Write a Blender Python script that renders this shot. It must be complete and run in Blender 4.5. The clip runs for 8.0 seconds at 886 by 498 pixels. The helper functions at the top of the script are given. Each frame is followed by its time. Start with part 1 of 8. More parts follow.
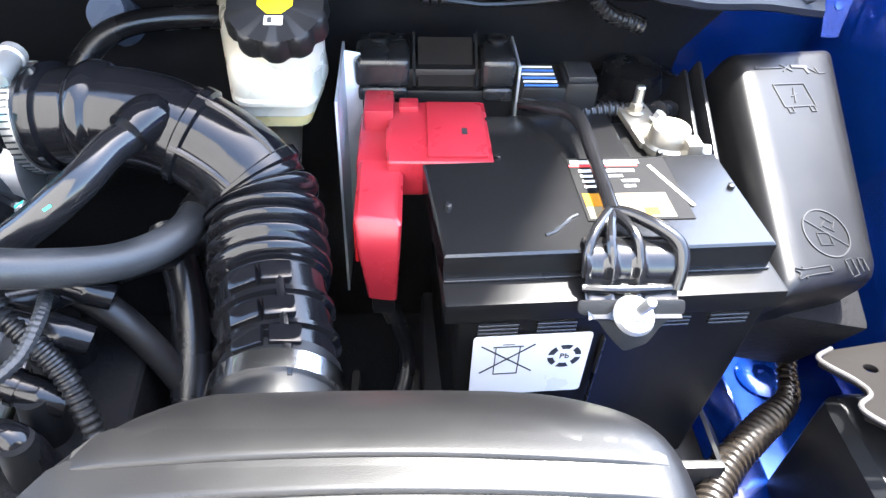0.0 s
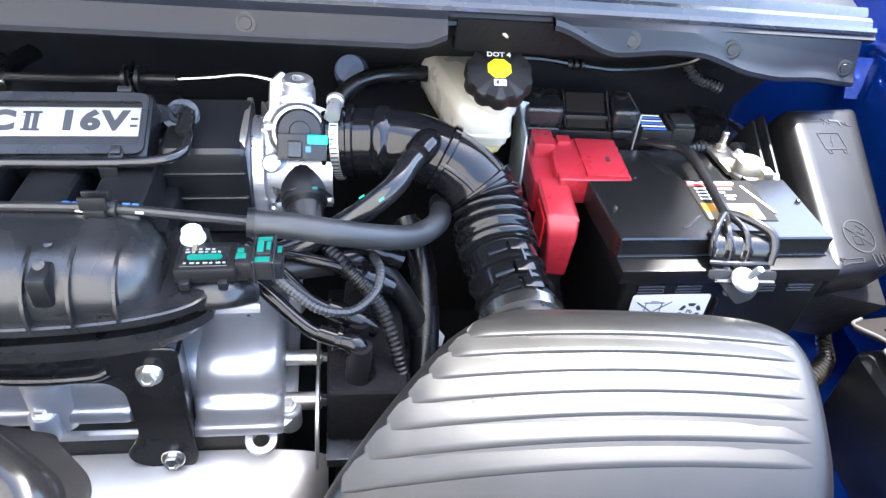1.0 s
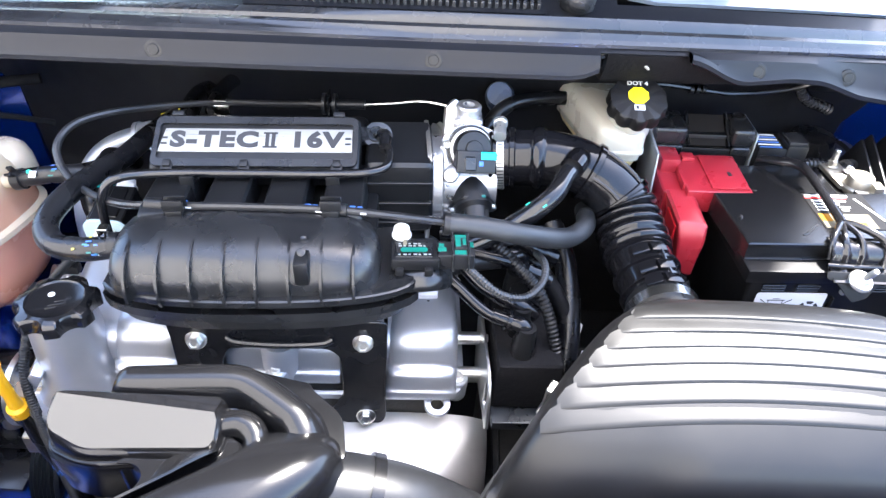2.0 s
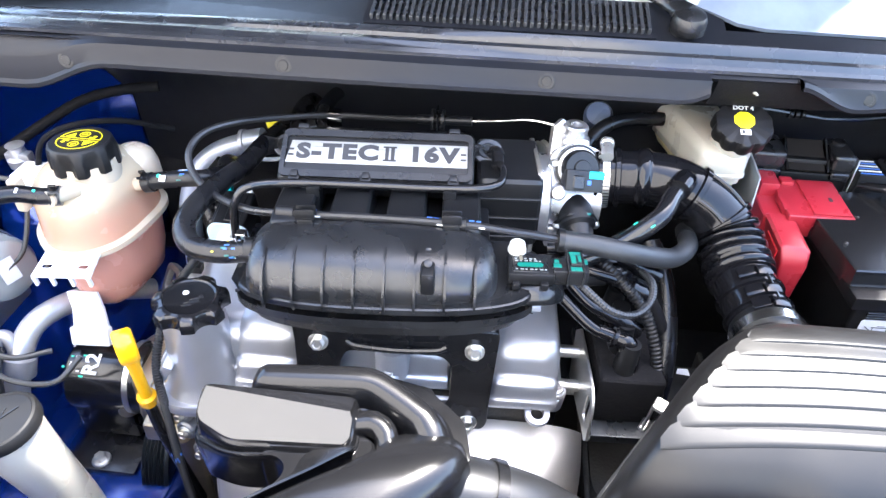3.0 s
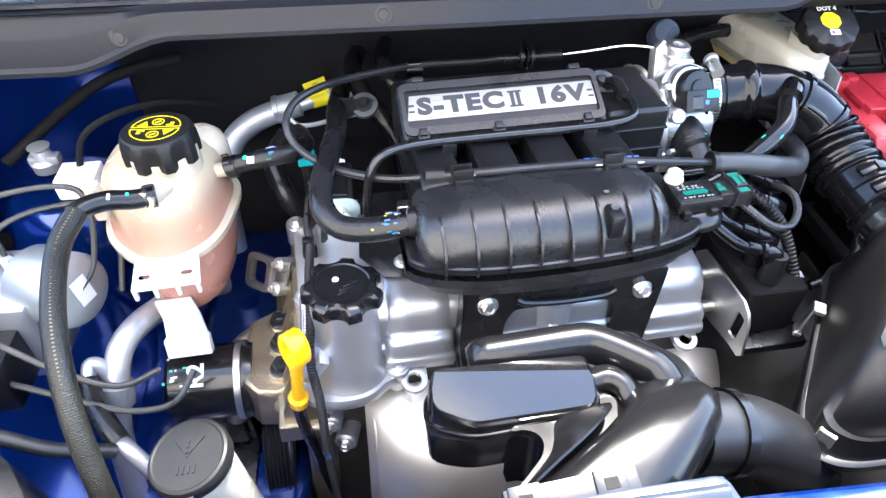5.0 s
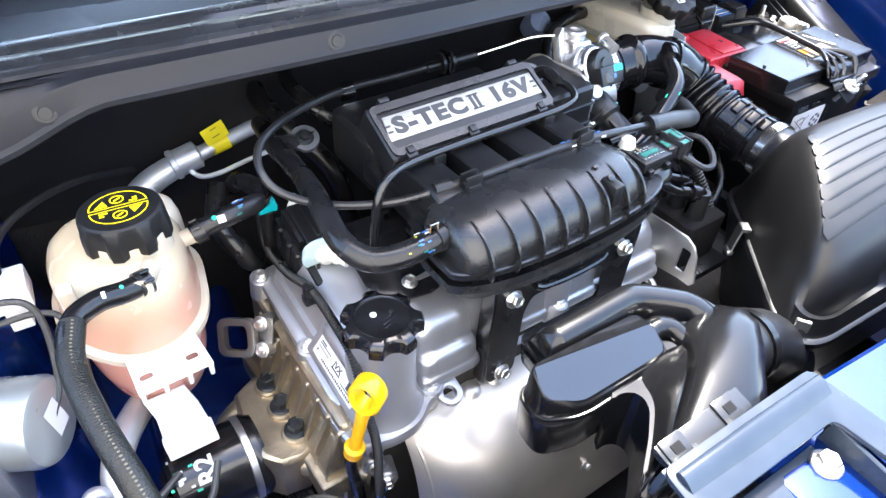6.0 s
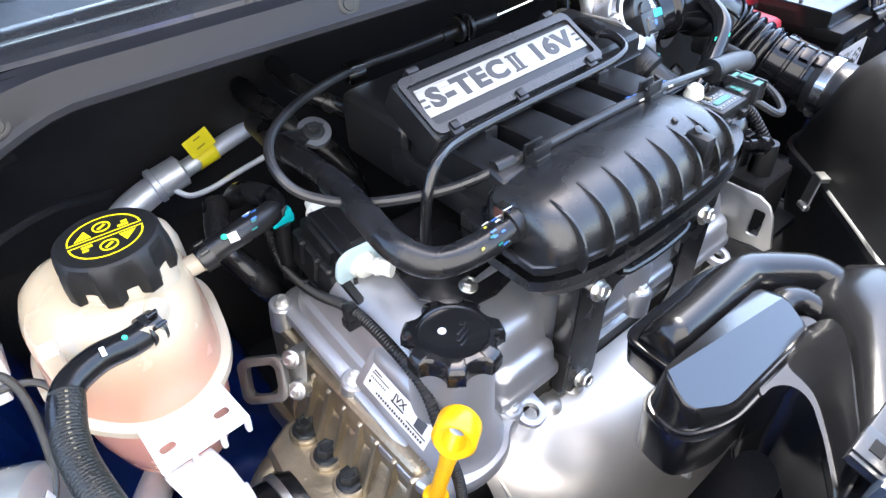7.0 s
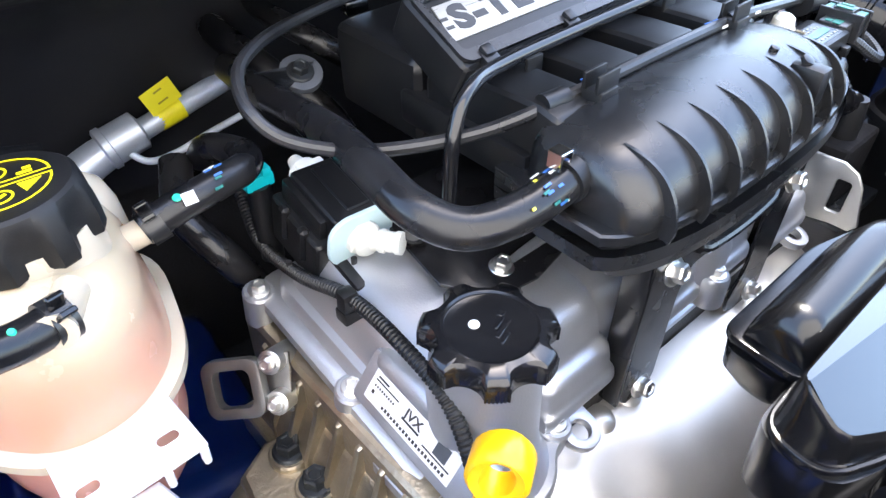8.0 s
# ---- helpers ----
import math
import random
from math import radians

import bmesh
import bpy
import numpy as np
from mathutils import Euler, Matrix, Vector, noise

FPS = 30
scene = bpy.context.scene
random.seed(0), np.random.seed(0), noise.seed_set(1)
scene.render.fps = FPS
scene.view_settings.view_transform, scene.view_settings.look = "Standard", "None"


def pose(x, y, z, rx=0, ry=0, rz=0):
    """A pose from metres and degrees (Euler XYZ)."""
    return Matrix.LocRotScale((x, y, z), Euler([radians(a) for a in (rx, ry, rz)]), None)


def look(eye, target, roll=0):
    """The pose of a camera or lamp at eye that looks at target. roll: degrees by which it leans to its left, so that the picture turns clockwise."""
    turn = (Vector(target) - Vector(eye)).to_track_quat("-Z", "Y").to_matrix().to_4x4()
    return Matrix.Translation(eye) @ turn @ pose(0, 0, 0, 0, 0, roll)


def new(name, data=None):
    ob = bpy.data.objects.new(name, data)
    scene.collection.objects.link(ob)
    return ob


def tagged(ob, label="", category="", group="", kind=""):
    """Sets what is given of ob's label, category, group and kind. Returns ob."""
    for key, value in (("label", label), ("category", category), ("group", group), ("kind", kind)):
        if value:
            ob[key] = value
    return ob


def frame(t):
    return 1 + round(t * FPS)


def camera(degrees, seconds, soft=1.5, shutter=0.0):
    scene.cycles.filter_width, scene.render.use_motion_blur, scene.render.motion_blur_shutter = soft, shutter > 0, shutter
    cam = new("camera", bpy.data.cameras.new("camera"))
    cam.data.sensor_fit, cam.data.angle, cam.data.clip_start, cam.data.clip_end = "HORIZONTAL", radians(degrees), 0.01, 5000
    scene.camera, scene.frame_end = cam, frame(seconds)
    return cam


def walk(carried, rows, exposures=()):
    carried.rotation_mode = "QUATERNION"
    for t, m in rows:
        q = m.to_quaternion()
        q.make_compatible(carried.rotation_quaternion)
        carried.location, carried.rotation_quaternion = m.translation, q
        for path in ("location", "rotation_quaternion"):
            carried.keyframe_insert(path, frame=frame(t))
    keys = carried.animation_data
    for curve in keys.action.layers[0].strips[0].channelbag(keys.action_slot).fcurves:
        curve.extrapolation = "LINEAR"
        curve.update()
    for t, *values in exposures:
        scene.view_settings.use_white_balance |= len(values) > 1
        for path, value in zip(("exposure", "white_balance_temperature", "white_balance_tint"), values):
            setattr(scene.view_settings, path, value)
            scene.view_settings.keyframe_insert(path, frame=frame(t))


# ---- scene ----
cam = camera(67.2, 8.0, soft=1.4)
PATH = [
    (0, (0.058, 0.036, 1.123), (0.159, 1.517, -0.217), 2.4),
    (0.5, (-0.033, -0.062, 1.183), (0.126, 1.446, -0.121), 4.7),
    (1, (-0.13, -0.146, 1.225), (0.01, 1.395, -0.042), 4.7),
    (1.5, (-0.193, -0.206, 1.25), (-0.128, 1.356, 0.002), 3.0),
    (2, (-0.233, -0.247, 1.288), (-0.28, 1.311, 0.035), 1.5),
    (2.2, (-0.253, -0.264, 1.297), (-0.344, 1.302, 0.057), 1.0),
    (3.3, (-0.334, -0.27, 1.31), (-0.5, 1.289, 0.068), 1.2),
    (3.5, (-0.355, -0.267, 1.307), (-0.505, 1.275, 0.042), 1.4),
    (4, (-0.407, -0.256, 1.308), (-0.558, 1.264, 0.018), 1.5),
    (4.5, (-0.464, -0.243, 1.296), (-0.552, 1.268, -0.011), -1.5),
    (4.7, (-0.503, -0.244, 1.291), (-0.523, 1.239, -0.05), -1.3),
    (5.8, (-0.767, -0.184, 1.304), (-0.077, 1.119, -0.048), 2.3),
    (6, (-0.798, -0.17, 1.296), (-0.021, 1.097, -0.042), 2.4),
    (6.5, (-0.825, -0.117, 1.26), (0.003, 1.129, -0.068), -1.4),
    (7, (-0.82, -0.055, 1.209), (0.038, 1.173, -0.117), -2.5),
    (7.5, (-0.812, -0.006, 1.165), (0.079, 1.204, -0.155), -0.3),
    (8, (-0.787, 0.031, 1.104), (0.087, 1.247, -0.223), -1.9),
]
LIGHT_METER = [(0, 4.14, 6450, 9), (0.8, 3.92, 6400, 10), (1.5, 3.73, 6380, 11), (2, 3.72, 6400, 12), (3.5, 3.82, 6480, 11), (4.5, 3.73, 6500, 10), (6, 3.54, 6550, 10), (8, 3.51, 6550, 10)]
walk(cam, [(t, look(eye, target, roll)) for t, eye, target, roll in PATH], LIGHT_METER)

# daylight: open sky in front of the car, a soft sun
world = bpy.data.worlds.new("sky")
scene.world = world
world.use_nodes = True
wn = world.node_tree
wn.nodes.clear()
sky = wn.nodes.new("ShaderNodeTexSky")
sky.sky_type, sky.sun_disc = "NISHITA", False
SUN_EL, SUN_ROT = 67.0, 45.0
sky.sun_elevation, sky.sun_rotation = radians(SUN_EL), radians(SUN_ROT)
sky.air_density, sky.dust_density = 1.0, 1.6
bg = wn.nodes.new("ShaderNodeBackground")
bg.inputs["Strength"].default_value = 0.15
wo = wn.nodes.new("ShaderNodeOutputWorld")
wn.links.new(sky.outputs[0], bg.inputs[0])
wn.links.new(bg.outputs[0], wo.inputs[0])
sun = new("sun", bpy.data.lights.new("sun", "SUN"))
sun.data.energy, sun.data.angle, sun.data.color = 3.2, radians(2.0), (1.0, 0.97, 0.92)
az = radians(SUN_ROT)
SUN_DIR = Vector((math.sin(az) * math.cos(radians(SUN_EL)), math.cos(az) * math.cos(radians(SUN_EL)), math.sin(radians(SUN_EL))))
sun.matrix_world = look(SUN_DIR * 8, (0, 0, 0))


# ---- materials ----
def mat(name, color, rough=0.5, metal=0.0, vary=0.12, grain=900.0, bump=0.05, dist=0.0006, blotch=25.0, rvary=0.1, coat=0.0,
        spec=0.5, trans=0.0, sss=0.0, dust=0.0, stretch=(1, 1, 1), emit=0.0):
    """A surface with variation at two scales: fine grain with relief, and broad blotches in colour and gloss."""
    m = bpy.data.materials.new(name)
    m.use_nodes = True
    nt = m.node_tree
    nd, ln = nt.nodes, nt.links
    b = nd["Principled BSDF"]
    b.inputs["Metallic"].default_value = metal
    b.inputs["Specular IOR Level"].default_value = spec
    b.inputs["Coat Weight"].default_value = coat
    b.inputs["Coat Roughness"].default_value = 0.08
    b.inputs["Transmission Weight"].default_value = trans
    if sss:
        b.inputs["Subsurface Weight"].default_value = sss
        b.inputs["Subsurface Radius"].default_value = (0.02, 0.012, 0.008)
        b.inputs["Subsurface Scale"].default_value = 1.0
    tc = nd.new("ShaderNodeTexCoord")
    mp = nd.new("ShaderNodeMapping")
    mp.inputs["Scale"].default_value = stretch
    ln.new(tc.outputs["Object"], mp.inputs[0])
    big = nd.new("ShaderNodeTexNoise")
    big.inputs["Scale"].default_value, big.inputs["Detail"].default_value = blotch, 5.0
    fine = nd.new("ShaderNodeTexNoise")
    fine.inputs["Scale"].default_value, fine.inputs["Detail"].default_value = grain, 3.0
    ln.new(mp.outputs[0], big.inputs["Vector"])
    ln.new(mp.outputs[0], fine.inputs["Vector"])
    info = nd.new("ShaderNodeObjectInfo")
    add = nd.new("ShaderNodeMath")
    add.operation = "MULTIPLY_ADD"
    add.inputs[1].default_value, add.inputs[2].default_value = 0.15, -0.07
    ln.new(info.outputs["Random"], add.inputs[0])
    mixn = nd.new("ShaderNodeMath")
    mixn.operation = "ADD"
    ln.new(big.outputs["Fac"], mixn.inputs[0])
    ln.new(add.outputs[0], mixn.inputs[1])
    ramp = nd.new("ShaderNodeValToRGB")
    lo = [max(0.0, c * (1 - vary)) for c in color]
    hi = [min(1.0, c * (1 + vary) + dust) for c in color]
    ramp.color_ramp.elements[0].position, ramp.color_ramp.elements[1].position = 0.3, 0.72
    ramp.color_ramp.elements[0].color, ramp.color_ramp.elements[1].color = (*lo, 1), (*hi, 1)
    ln.new(mixn.outputs[0], ramp.inputs[0])
    ln.new(ramp.outputs[0], b.inputs["Base Color"])
    rr = nd.new("ShaderNodeMapRange")
    rr.inputs["From Min"].default_value, rr.inputs["From Max"].default_value = 0.3, 0.7
    rr.inputs["To Min"].default_value, rr.inputs["To Max"].default_value = max(0.02, rough - rvary), min(1.0, rough + rvary)
    ln.new(big.outputs["Fac"], rr.inputs["Value"])
    ln.new(rr.outputs[0], b.inputs["Roughness"])
    if bump:
        bp = nd.new("ShaderNodeBump")
        bp.inputs["Strength"].default_value, bp.inputs["Distance"].default_value = bump, dist
        ln.new(fine.outputs["Fac"], bp.inputs["Height"])
        ln.new(bp.outputs[0], b.inputs["Normal"])
    if emit:
        b.inputs["Emission Strength"].default_value = emit
    return m


PLASTIC = mat("black_plastic", (0.006, 0.0063, 0.0072), 0.36, spec=0.36, bump=0.18, grain=1400, dust=0.002, rvary=0.05)
PLASTIC_SATIN = mat("satin_black_plastic", (0.008, 0.0084, 0.0095), 0.27, rvary=0.06, bump=0.16, grain=1500, dust=0.006)
PLASTIC_GREY = mat("grey_plastic", (0.016, 0.0165, 0.018), 0.24, bump=0.15, grain=1500, vary=0.05, rvary=0.03)
PLASTIC_DULL = mat("dull_black_plastic", (0.010, 0.010, 0.0105), 0.45, bump=0.3, grain=700, dust=0.01)
RUBBER = mat("black_rubber", (0.006, 0.006, 0.007), 0.27, spec=0.36, bump=0.15, grain=500, dust=0.006)
RUBBER_GREY = mat("grey_rubber", (0.011, 0.012, 0.0135), 0.46, bump=0.2, grain=600, dust=0.01)
GLOSS = mat("glossy_black", (0.008, 0.008, 0.009), 0.16, bump=0.05, grain=300, rvary=0.05)
BLACK_PAINT = mat("black_painted_steel", (0.008, 0.008, 0.009), 0.24, bump=0.1, grain=400)
CAST = mat("cast_aluminium", (0.45, 0.46, 0.485), 0.36, metal=0.75, bump=0.25, grain=700, dist=0.0008, vary=0.05, rvary=0.04)
CAST_ROUGH = mat("rough_cast_aluminium", (0.5, 0.47, 0.42), 0.42, metal=0.9, bump=0.6, grain=400, dist=0.001, vary=0.2)
BRONZE = mat("yellowed_cast_aluminium", (0.43, 0.365, 0.265), 0.38, metal=0.9, bump=0.7, grain=300, dist=0.001, vary=0.25)
SHIELD = mat("pressed_heat_shield_steel", (0.60, 0.565, 0.51), 0.42, metal=0.8, bump=0.06, grain=350, dist=0.001, vary=0.07, rvary=0.05)
STEEL = mat("zinc_plated_steel", (0.62, 0.62, 0.60), 0.42, metal=1.0, bump=0.2, grain=500)
DULL_STEEL = mat("dull_grey_steel", (0.24, 0.235, 0.225), 0.45, metal=0.9, bump=0.3, grain=400, vary=0.15)
BOLT = mat("bright_bolt_steel", (0.72, 0.71, 0.68), 0.36, metal=1.0, bump=0.1)
CHROME = mat("bright_clamp_steel", (0.8, 0.8, 0.8), 0.15, metal=1.0, bump=0.05)
PIPE = mat("brushed_aluminium_pipe", (0.62, 0.68, 0.78), 0.48, metal=0.72, bump=0.2, grain=300, stretch=(1, 1, 1))
RED = mat("red_plastic", (0.28, 0.016, 0.026), 0.34, bump=0.1, vary=0.06)
YELLOW = mat("yellow_plastic", (0.85, 0.42, 0.005), 0.35, bump=0.1, vary=0.05)
TAG = mat("yellow_tag_paper", (0.8, 0.72, 0.01), 0.5, bump=0.05, vary=0.05)
PRINT_YELLOW = mat("yellow_print", (0.85, 0.7, 0.01), 0.4, bump=0.0, vary=0.05)
WHITE = mat("white_plastic", (0.8, 0.8, 0.78), 0.4, bump=0.1, vary=0.04)
PAPER = mat("white_label", (0.62, 0.62, 0.62), 0.35, bump=0.02, vary=0.03)
INK = mat("black_ink", (0.02, 0.02, 0.022), 0.45, bump=0.0, vary=0.05)
INK_WHITE = mat("white_ink", (0.55, 0.55, 0.54), 0.5, bump=0.0, vary=0.04)
INK_RED = mat("red_ink", (0.6, 0.03, 0.03), 0.45, bump=0.0, vary=0.04)
INK_ORANGE = mat("orange_ink", (0.32, 0.14, 0.012), 0.6, spec=0.1, bump=0.0, vary=0.04)
TANK = mat("milky_tank_plastic", (0.45, 0.38, 0.29), 0.22, bump=0.05, grain=300, vary=0.015, sss=0.25)
TANK_PINK = mat("milky_tank_with_orange_coolant", (0.52, 0.25, 0.19), 0.25, bump=0.05, grain=300, vary=0.02, sss=0.25)
TANK_WHITE = mat("white_tank_plastic", (0.40, 0.385, 0.33), 0.3, bump=0.1, grain=300, vary=0.04, sss=0.25)
TANK_YELLOW = mat("milky_tank_with_brake_fluid", (0.75, 0.62, 0.3), 0.3, bump=0.1, grain=300, vary=0.06, sss=0.25)
BLUE = mat("metallic_blue_car_paint", (0.002, 0.027, 0.185), 0.17, metal=0.62, coat=1.0, bump=0.03, grain=2500, vary=0.08, rvary=0.04)
PLATE = mat("brushed_name_plate", (0.30, 0.296, 0.278), 0.36, metal=0.4, bump=0.2, grain=300, stretch=(1, 30, 30), vary=0.05)
SILVER_PLASTIC = mat("silver_grey_plastic", (0.022, 0.030, 0.044), 0.2, spec=0.25, bump=0.1, grain=1200)
TEAL = mat("teal_paint_mark", (0.003, 0.11, 0.10), 0.4, bump=0.0)
BLUE_TAPE = mat("blue_tape", (0.04, 0.13, 0.42), 0.4, bump=0.05)
GREEN_DOT = mat("green_paint_mark", (0.02, 0.5, 0.3), 0.4, bump=0.0)
DARK = mat("black_insulation_mat", (0.013, 0.013, 0.0148), 0.8, spec=0.3, bump=0.6, grain=250, dist=0.002, dust=0.006)
COWL = mat("dark_grey_cowl_plastic", (0.0095, 0.0102, 0.013), 0.40, spec=0.22, bump=0.15, grain=1600, vary=0.05, rvary=0.03)
# Pale blue base colour stands in for the sky reflected in the windscreen.
GLASS_SKY = mat("sky_toned_windscreen_glass", (0.15, 0.18, 0.23), 0.06, bump=0.0, coat=0.5)
# Ground is out of view; its pale tone is chosen to bounce fill light.
FILL_GROUND = mat("pale_fill_ground", (0.3, 0.29, 0.27), 0.9, bump=0.8, grain=60, dist=0.01)
TAPE = mat("wiring_tape", (0.009, 0.009, 0.010), 0.36, bump=0.4, grain=200, dust=0.004)
GREY_LUG = mat("dark_grey_lug", (0.06, 0.065, 0.075), 0.4, bump=0.2)
DARK_BOLT = mat("dark_oiled_bolt", (0.05, 0.055, 0.06), 0.35, metal=0.8, bump=0.3)
TAPE_YELLOW = mat("yellow_paint_mark", (0.55, 0.5, 0.05), 0.4, bump=0.0)
PALE = mat("pale_gasket", (0.42, 0.55, 0.58), 0.45, bump=0.1)
TEAL_PAINT = mat("bright_teal_paint", (0.003, 0.13, 0.095), 0.35, bump=0.0)
LABEL_GREY = mat("grey_print", (0.22, 0.24, 0.23), 0.5, bump=0.0)
TEAL_PLASTIC = mat("teal_plastic", (0.0, 0.36, 0.40), 0.35, bump=0.05)
DARK_CAST = mat("dark_cast_aluminium", (0.055, 0.052, 0.047), 0.6, metal=0.4, bump=0.7, grain=250, dist=0.001, vary=0.4)
APRON = mat("matt_dark_apron_plastic", (0.010, 0.0104, 0.0122), 0.5, spec=0.3, bump=0.3, grain=900, vary=0.12)
GALV = mat("galvanised_sheet", (0.55, 0.6, 0.66), 0.42, metal=0.8, bump=0.3, grain=120, dist=0.0006, vary=0.15)
LEAD = mat("dull_lead_terminal", (0.40, 0.375, 0.32), 0.42, metal=0.85, bump=0.4, grain=400, vary=0.15)
BRAID = mat("woven_sleeve", (0.008, 0.008, 0.006), 0.42, spec=0.4, bump=0.8, grain=600, dist=0.001, vary=0.4)
PLASTIC_SHEEN = mat("sheen_black_plastic", (0.007, 0.007, 0.0074), 0.17, spec=0.55, bump=0.10, grain=1600, dust=0.0, vary=0.05, rvary=0.03)
GLOSS_RUBBER = mat("glossy_black_rubber", (0.005, 0.005, 0.006), 0.11, spec=0.34, bump=0.08, grain=400, rvary=0.08)
STICKER_BLACK = mat("black_sticker", (0.005, 0.005, 0.0055), 0.5, spec=0.1, bump=0.0)
INK_CREAM = mat("cream_ink", (0.15, 0.13, 0.09), 0.6, spec=0.1, bump=0.0, vary=0.04)
WHITE_ZINC = mat("bright_zinc", (0.62, 0.61, 0.59), 0.34, metal=0.85, bump=0.1)
RED_DARK = mat("red_plastic_recess", (0.4, 0.01, 0.018), 0.4, bump=0.1)
PLASTIC_MARK = mat("moulded_symbol_plastic", (0.006, 0.0062, 0.007), 0.45, bump=0.1)
OLIVE = mat("olive_print", (0.3, 0.26, 0.01), 0.5, bump=0.0)
BLUE_GREY = mat("blue_grey_plastic", (0.10, 0.13, 0.2), 0.3, bump=0.1)
TAUPE = mat("taupe_plastic", (0.011, 0.010, 0.0095), 0.7, spec=0.05, bump=0.2)
WHITE_TANK = mat("white_bracket_plastic", (0.72, 0.72, 0.72), 0.35, bump=0.1, grain=300, vary=0.04)
PIPE_DULL = mat("dull_aluminium_pipe", (0.42, 0.42, 0.43), 0.42, metal=0.7, bump=0.4, grain=300, vary=0.15)
BRAKE_LINE = mat("dark_coated_line", (0.03, 0.03, 0.028), 0.35, bump=0.1)
DUCT = mat("moulded_duct_plastic", (0.0045, 0.0045, 0.005), 0.20, spec=0.40, bump=0.06, grain=900, vary=0.05, rvary=0.03)
TANK_PEACH = mat("milky_tank_below_coolant_level", (0.50, 0.34, 0.25), 0.22, bump=0.05, grain=300, vary=0.015, sss=0.25)
# Pale tone painted for light caught on the windscreen trim and cowl gap.
PALE_GLINT = mat("pale_glint_colour", (0.34, 0.33, 0.30), 0.4, bump=0.05, vary=0.05)
MOTOR = mat("pale_grey_plated_steel", (0.36, 0.39, 0.39), 0.34, metal=0.65, bump=0.08, vary=0.05)
REFLECTED_WALL = mat("cream_reflected_wall", (0.66, 0.615, 0.56), 0.9, bump=0.4, grain=40, dist=0.004, blotch=1.5)
BONNET_MAT = mat("bonnet_insulation", (0.004, 0.004, 0.0045), 0.85, spec=0.2, bump=0.6, grain=250, dist=0.002)
CAP_MATT = mat("matt_grey_cap", (0.0065, 0.0066, 0.007), 0.55, spec=0.2, bump=0.2, grain=900, vary=0.06)
THROTTLE_CAST = mat("machined_cast_aluminium", (0.46, 0.46, 0.47), 0.33, metal=0.85, bump=0.4, grain=500, dist=0.0008, vary=0.14, rvary=0.08, blotch=60)
TAUPE_EDGE = mat("pale_rim_edge", (0.05, 0.047, 0.045), 0.4, bump=0.1)
CONDUIT = mat("brown_corrugated_plastic", (0.014, 0.011, 0.0085), 0.3, bump=0.1, vary=0.2)
DUCT_TOP = mat("smooth_duct_plastic", (0.004, 0.004, 0.0045), 0.14, spec=0.9, bump=0.03, grain=900, vary=0.05, rvary=0.02)
BATTERY_CASE = mat("black_battery_plastic", (0.005, 0.005, 0.0053), 0.40, spec=0.2, bump=0.12, grain=900, rvary=0.05)
LOOM_MATT = mat("dusty_cloth_loom_tape", (0.006, 0.006, 0.007), 0.8, spec=0.15, bump=0.8, grain=180, dist=0.0015)
SEAM_GOLD = mat("gold_grey_seam_thread", (0.14, 0.125, 0.085), 0.4, metal=0.3, bump=0.3, grain=900, vary=0.2)
CREAM_PLUG = mat("off_white_plug_plastic", (0.55, 0.55, 0.50), 0.42, bump=0.1, vary=0.08)
CAP_BLACK = mat("matt_black_cap_plastic", (0.006, 0.006, 0.0065), 0.48, spec=0.3, bump=0.2, grain=900, vary=0.06)
FUSE_LID = mat("satin_grey_lid_plastic", (0.0045, 0.0045, 0.0048), 0.36, spec=0.28, bump=0.15, grain=1500, vary=0.05, rvary=0.03)
SLAT = mat("glossy_grille_plastic", (0.03, 0.031, 0.034), 0.22, spec=0.6, bump=0.05)
STRIP = mat("satin_weatherstrip_rubber", (0.02, 0.021, 0.024), 0.24, spec=0.6, bump=0.08, grain=700)
LID_SHEEN = mat("sheen_lid_plastic", (0.0035, 0.0034, 0.0036), 0.42, spec=0.37, bump=0.10, grain=1600, vary=0.05, rvary=0.03)


def tank_level(m, low, high, z0, z1):
    """The coolant shows through the milky plastic up to its level, with a soft edge."""
    nt = m.node_tree
    geo = nt.nodes.new("ShaderNodeNewGeometry")
    sep = nt.nodes.new("ShaderNodeSeparateXYZ")
    wob = nt.nodes.new("ShaderNodeTexNoise")
    wob.inputs["Scale"].default_value = 22.0
    lift = nt.nodes.new("ShaderNodeMath")
    lift.operation = "MULTIPLY_ADD"
    lift.inputs[1].default_value = 0.02
    rng = nt.nodes.new("ShaderNodeMapRange")
    rng.interpolation_type = "SMOOTHSTEP"
    rng.inputs["From Min"].default_value, rng.inputs["From Max"].default_value = z0 + 0.01, z1 + 0.01
    mix = nt.nodes.new("ShaderNodeMix")
    mix.data_type = "RGBA"
    mix.inputs[6].default_value, mix.inputs[7].default_value = (*low, 1), (*high, 1)
    ln = nt.links
    ln.new(geo.outputs["Position"], sep.inputs[0])
    ln.new(geo.outputs["Position"], wob.inputs["Vector"])
    ln.new(wob.outputs["Fac"], lift.inputs[0])
    ln.new(sep.outputs["Z"], lift.inputs[2])
    ln.new(lift.outputs[0], rng.inputs["Value"])
    ln.new(rng.outputs[0], mix.inputs[0])
    ln.new(mix.outputs[2], nt.nodes["Principled BSDF"].inputs["Base Color"])


tank_level(TANK_PEACH, (0.46, 0.25, 0.17), (0.43, 0.35, 0.24), 0.826, 0.872)


# ---- shaping ----
I4 = Matrix.Identity(4)
ENG = Matrix(((0.99483, -0.08716, 0.05214, -0.45), (0.08704, 0.99619, 0.00456, 0.25), (-0.05234, 0.0, 0.99863, 0.80), (0, 0, 0, 1)))
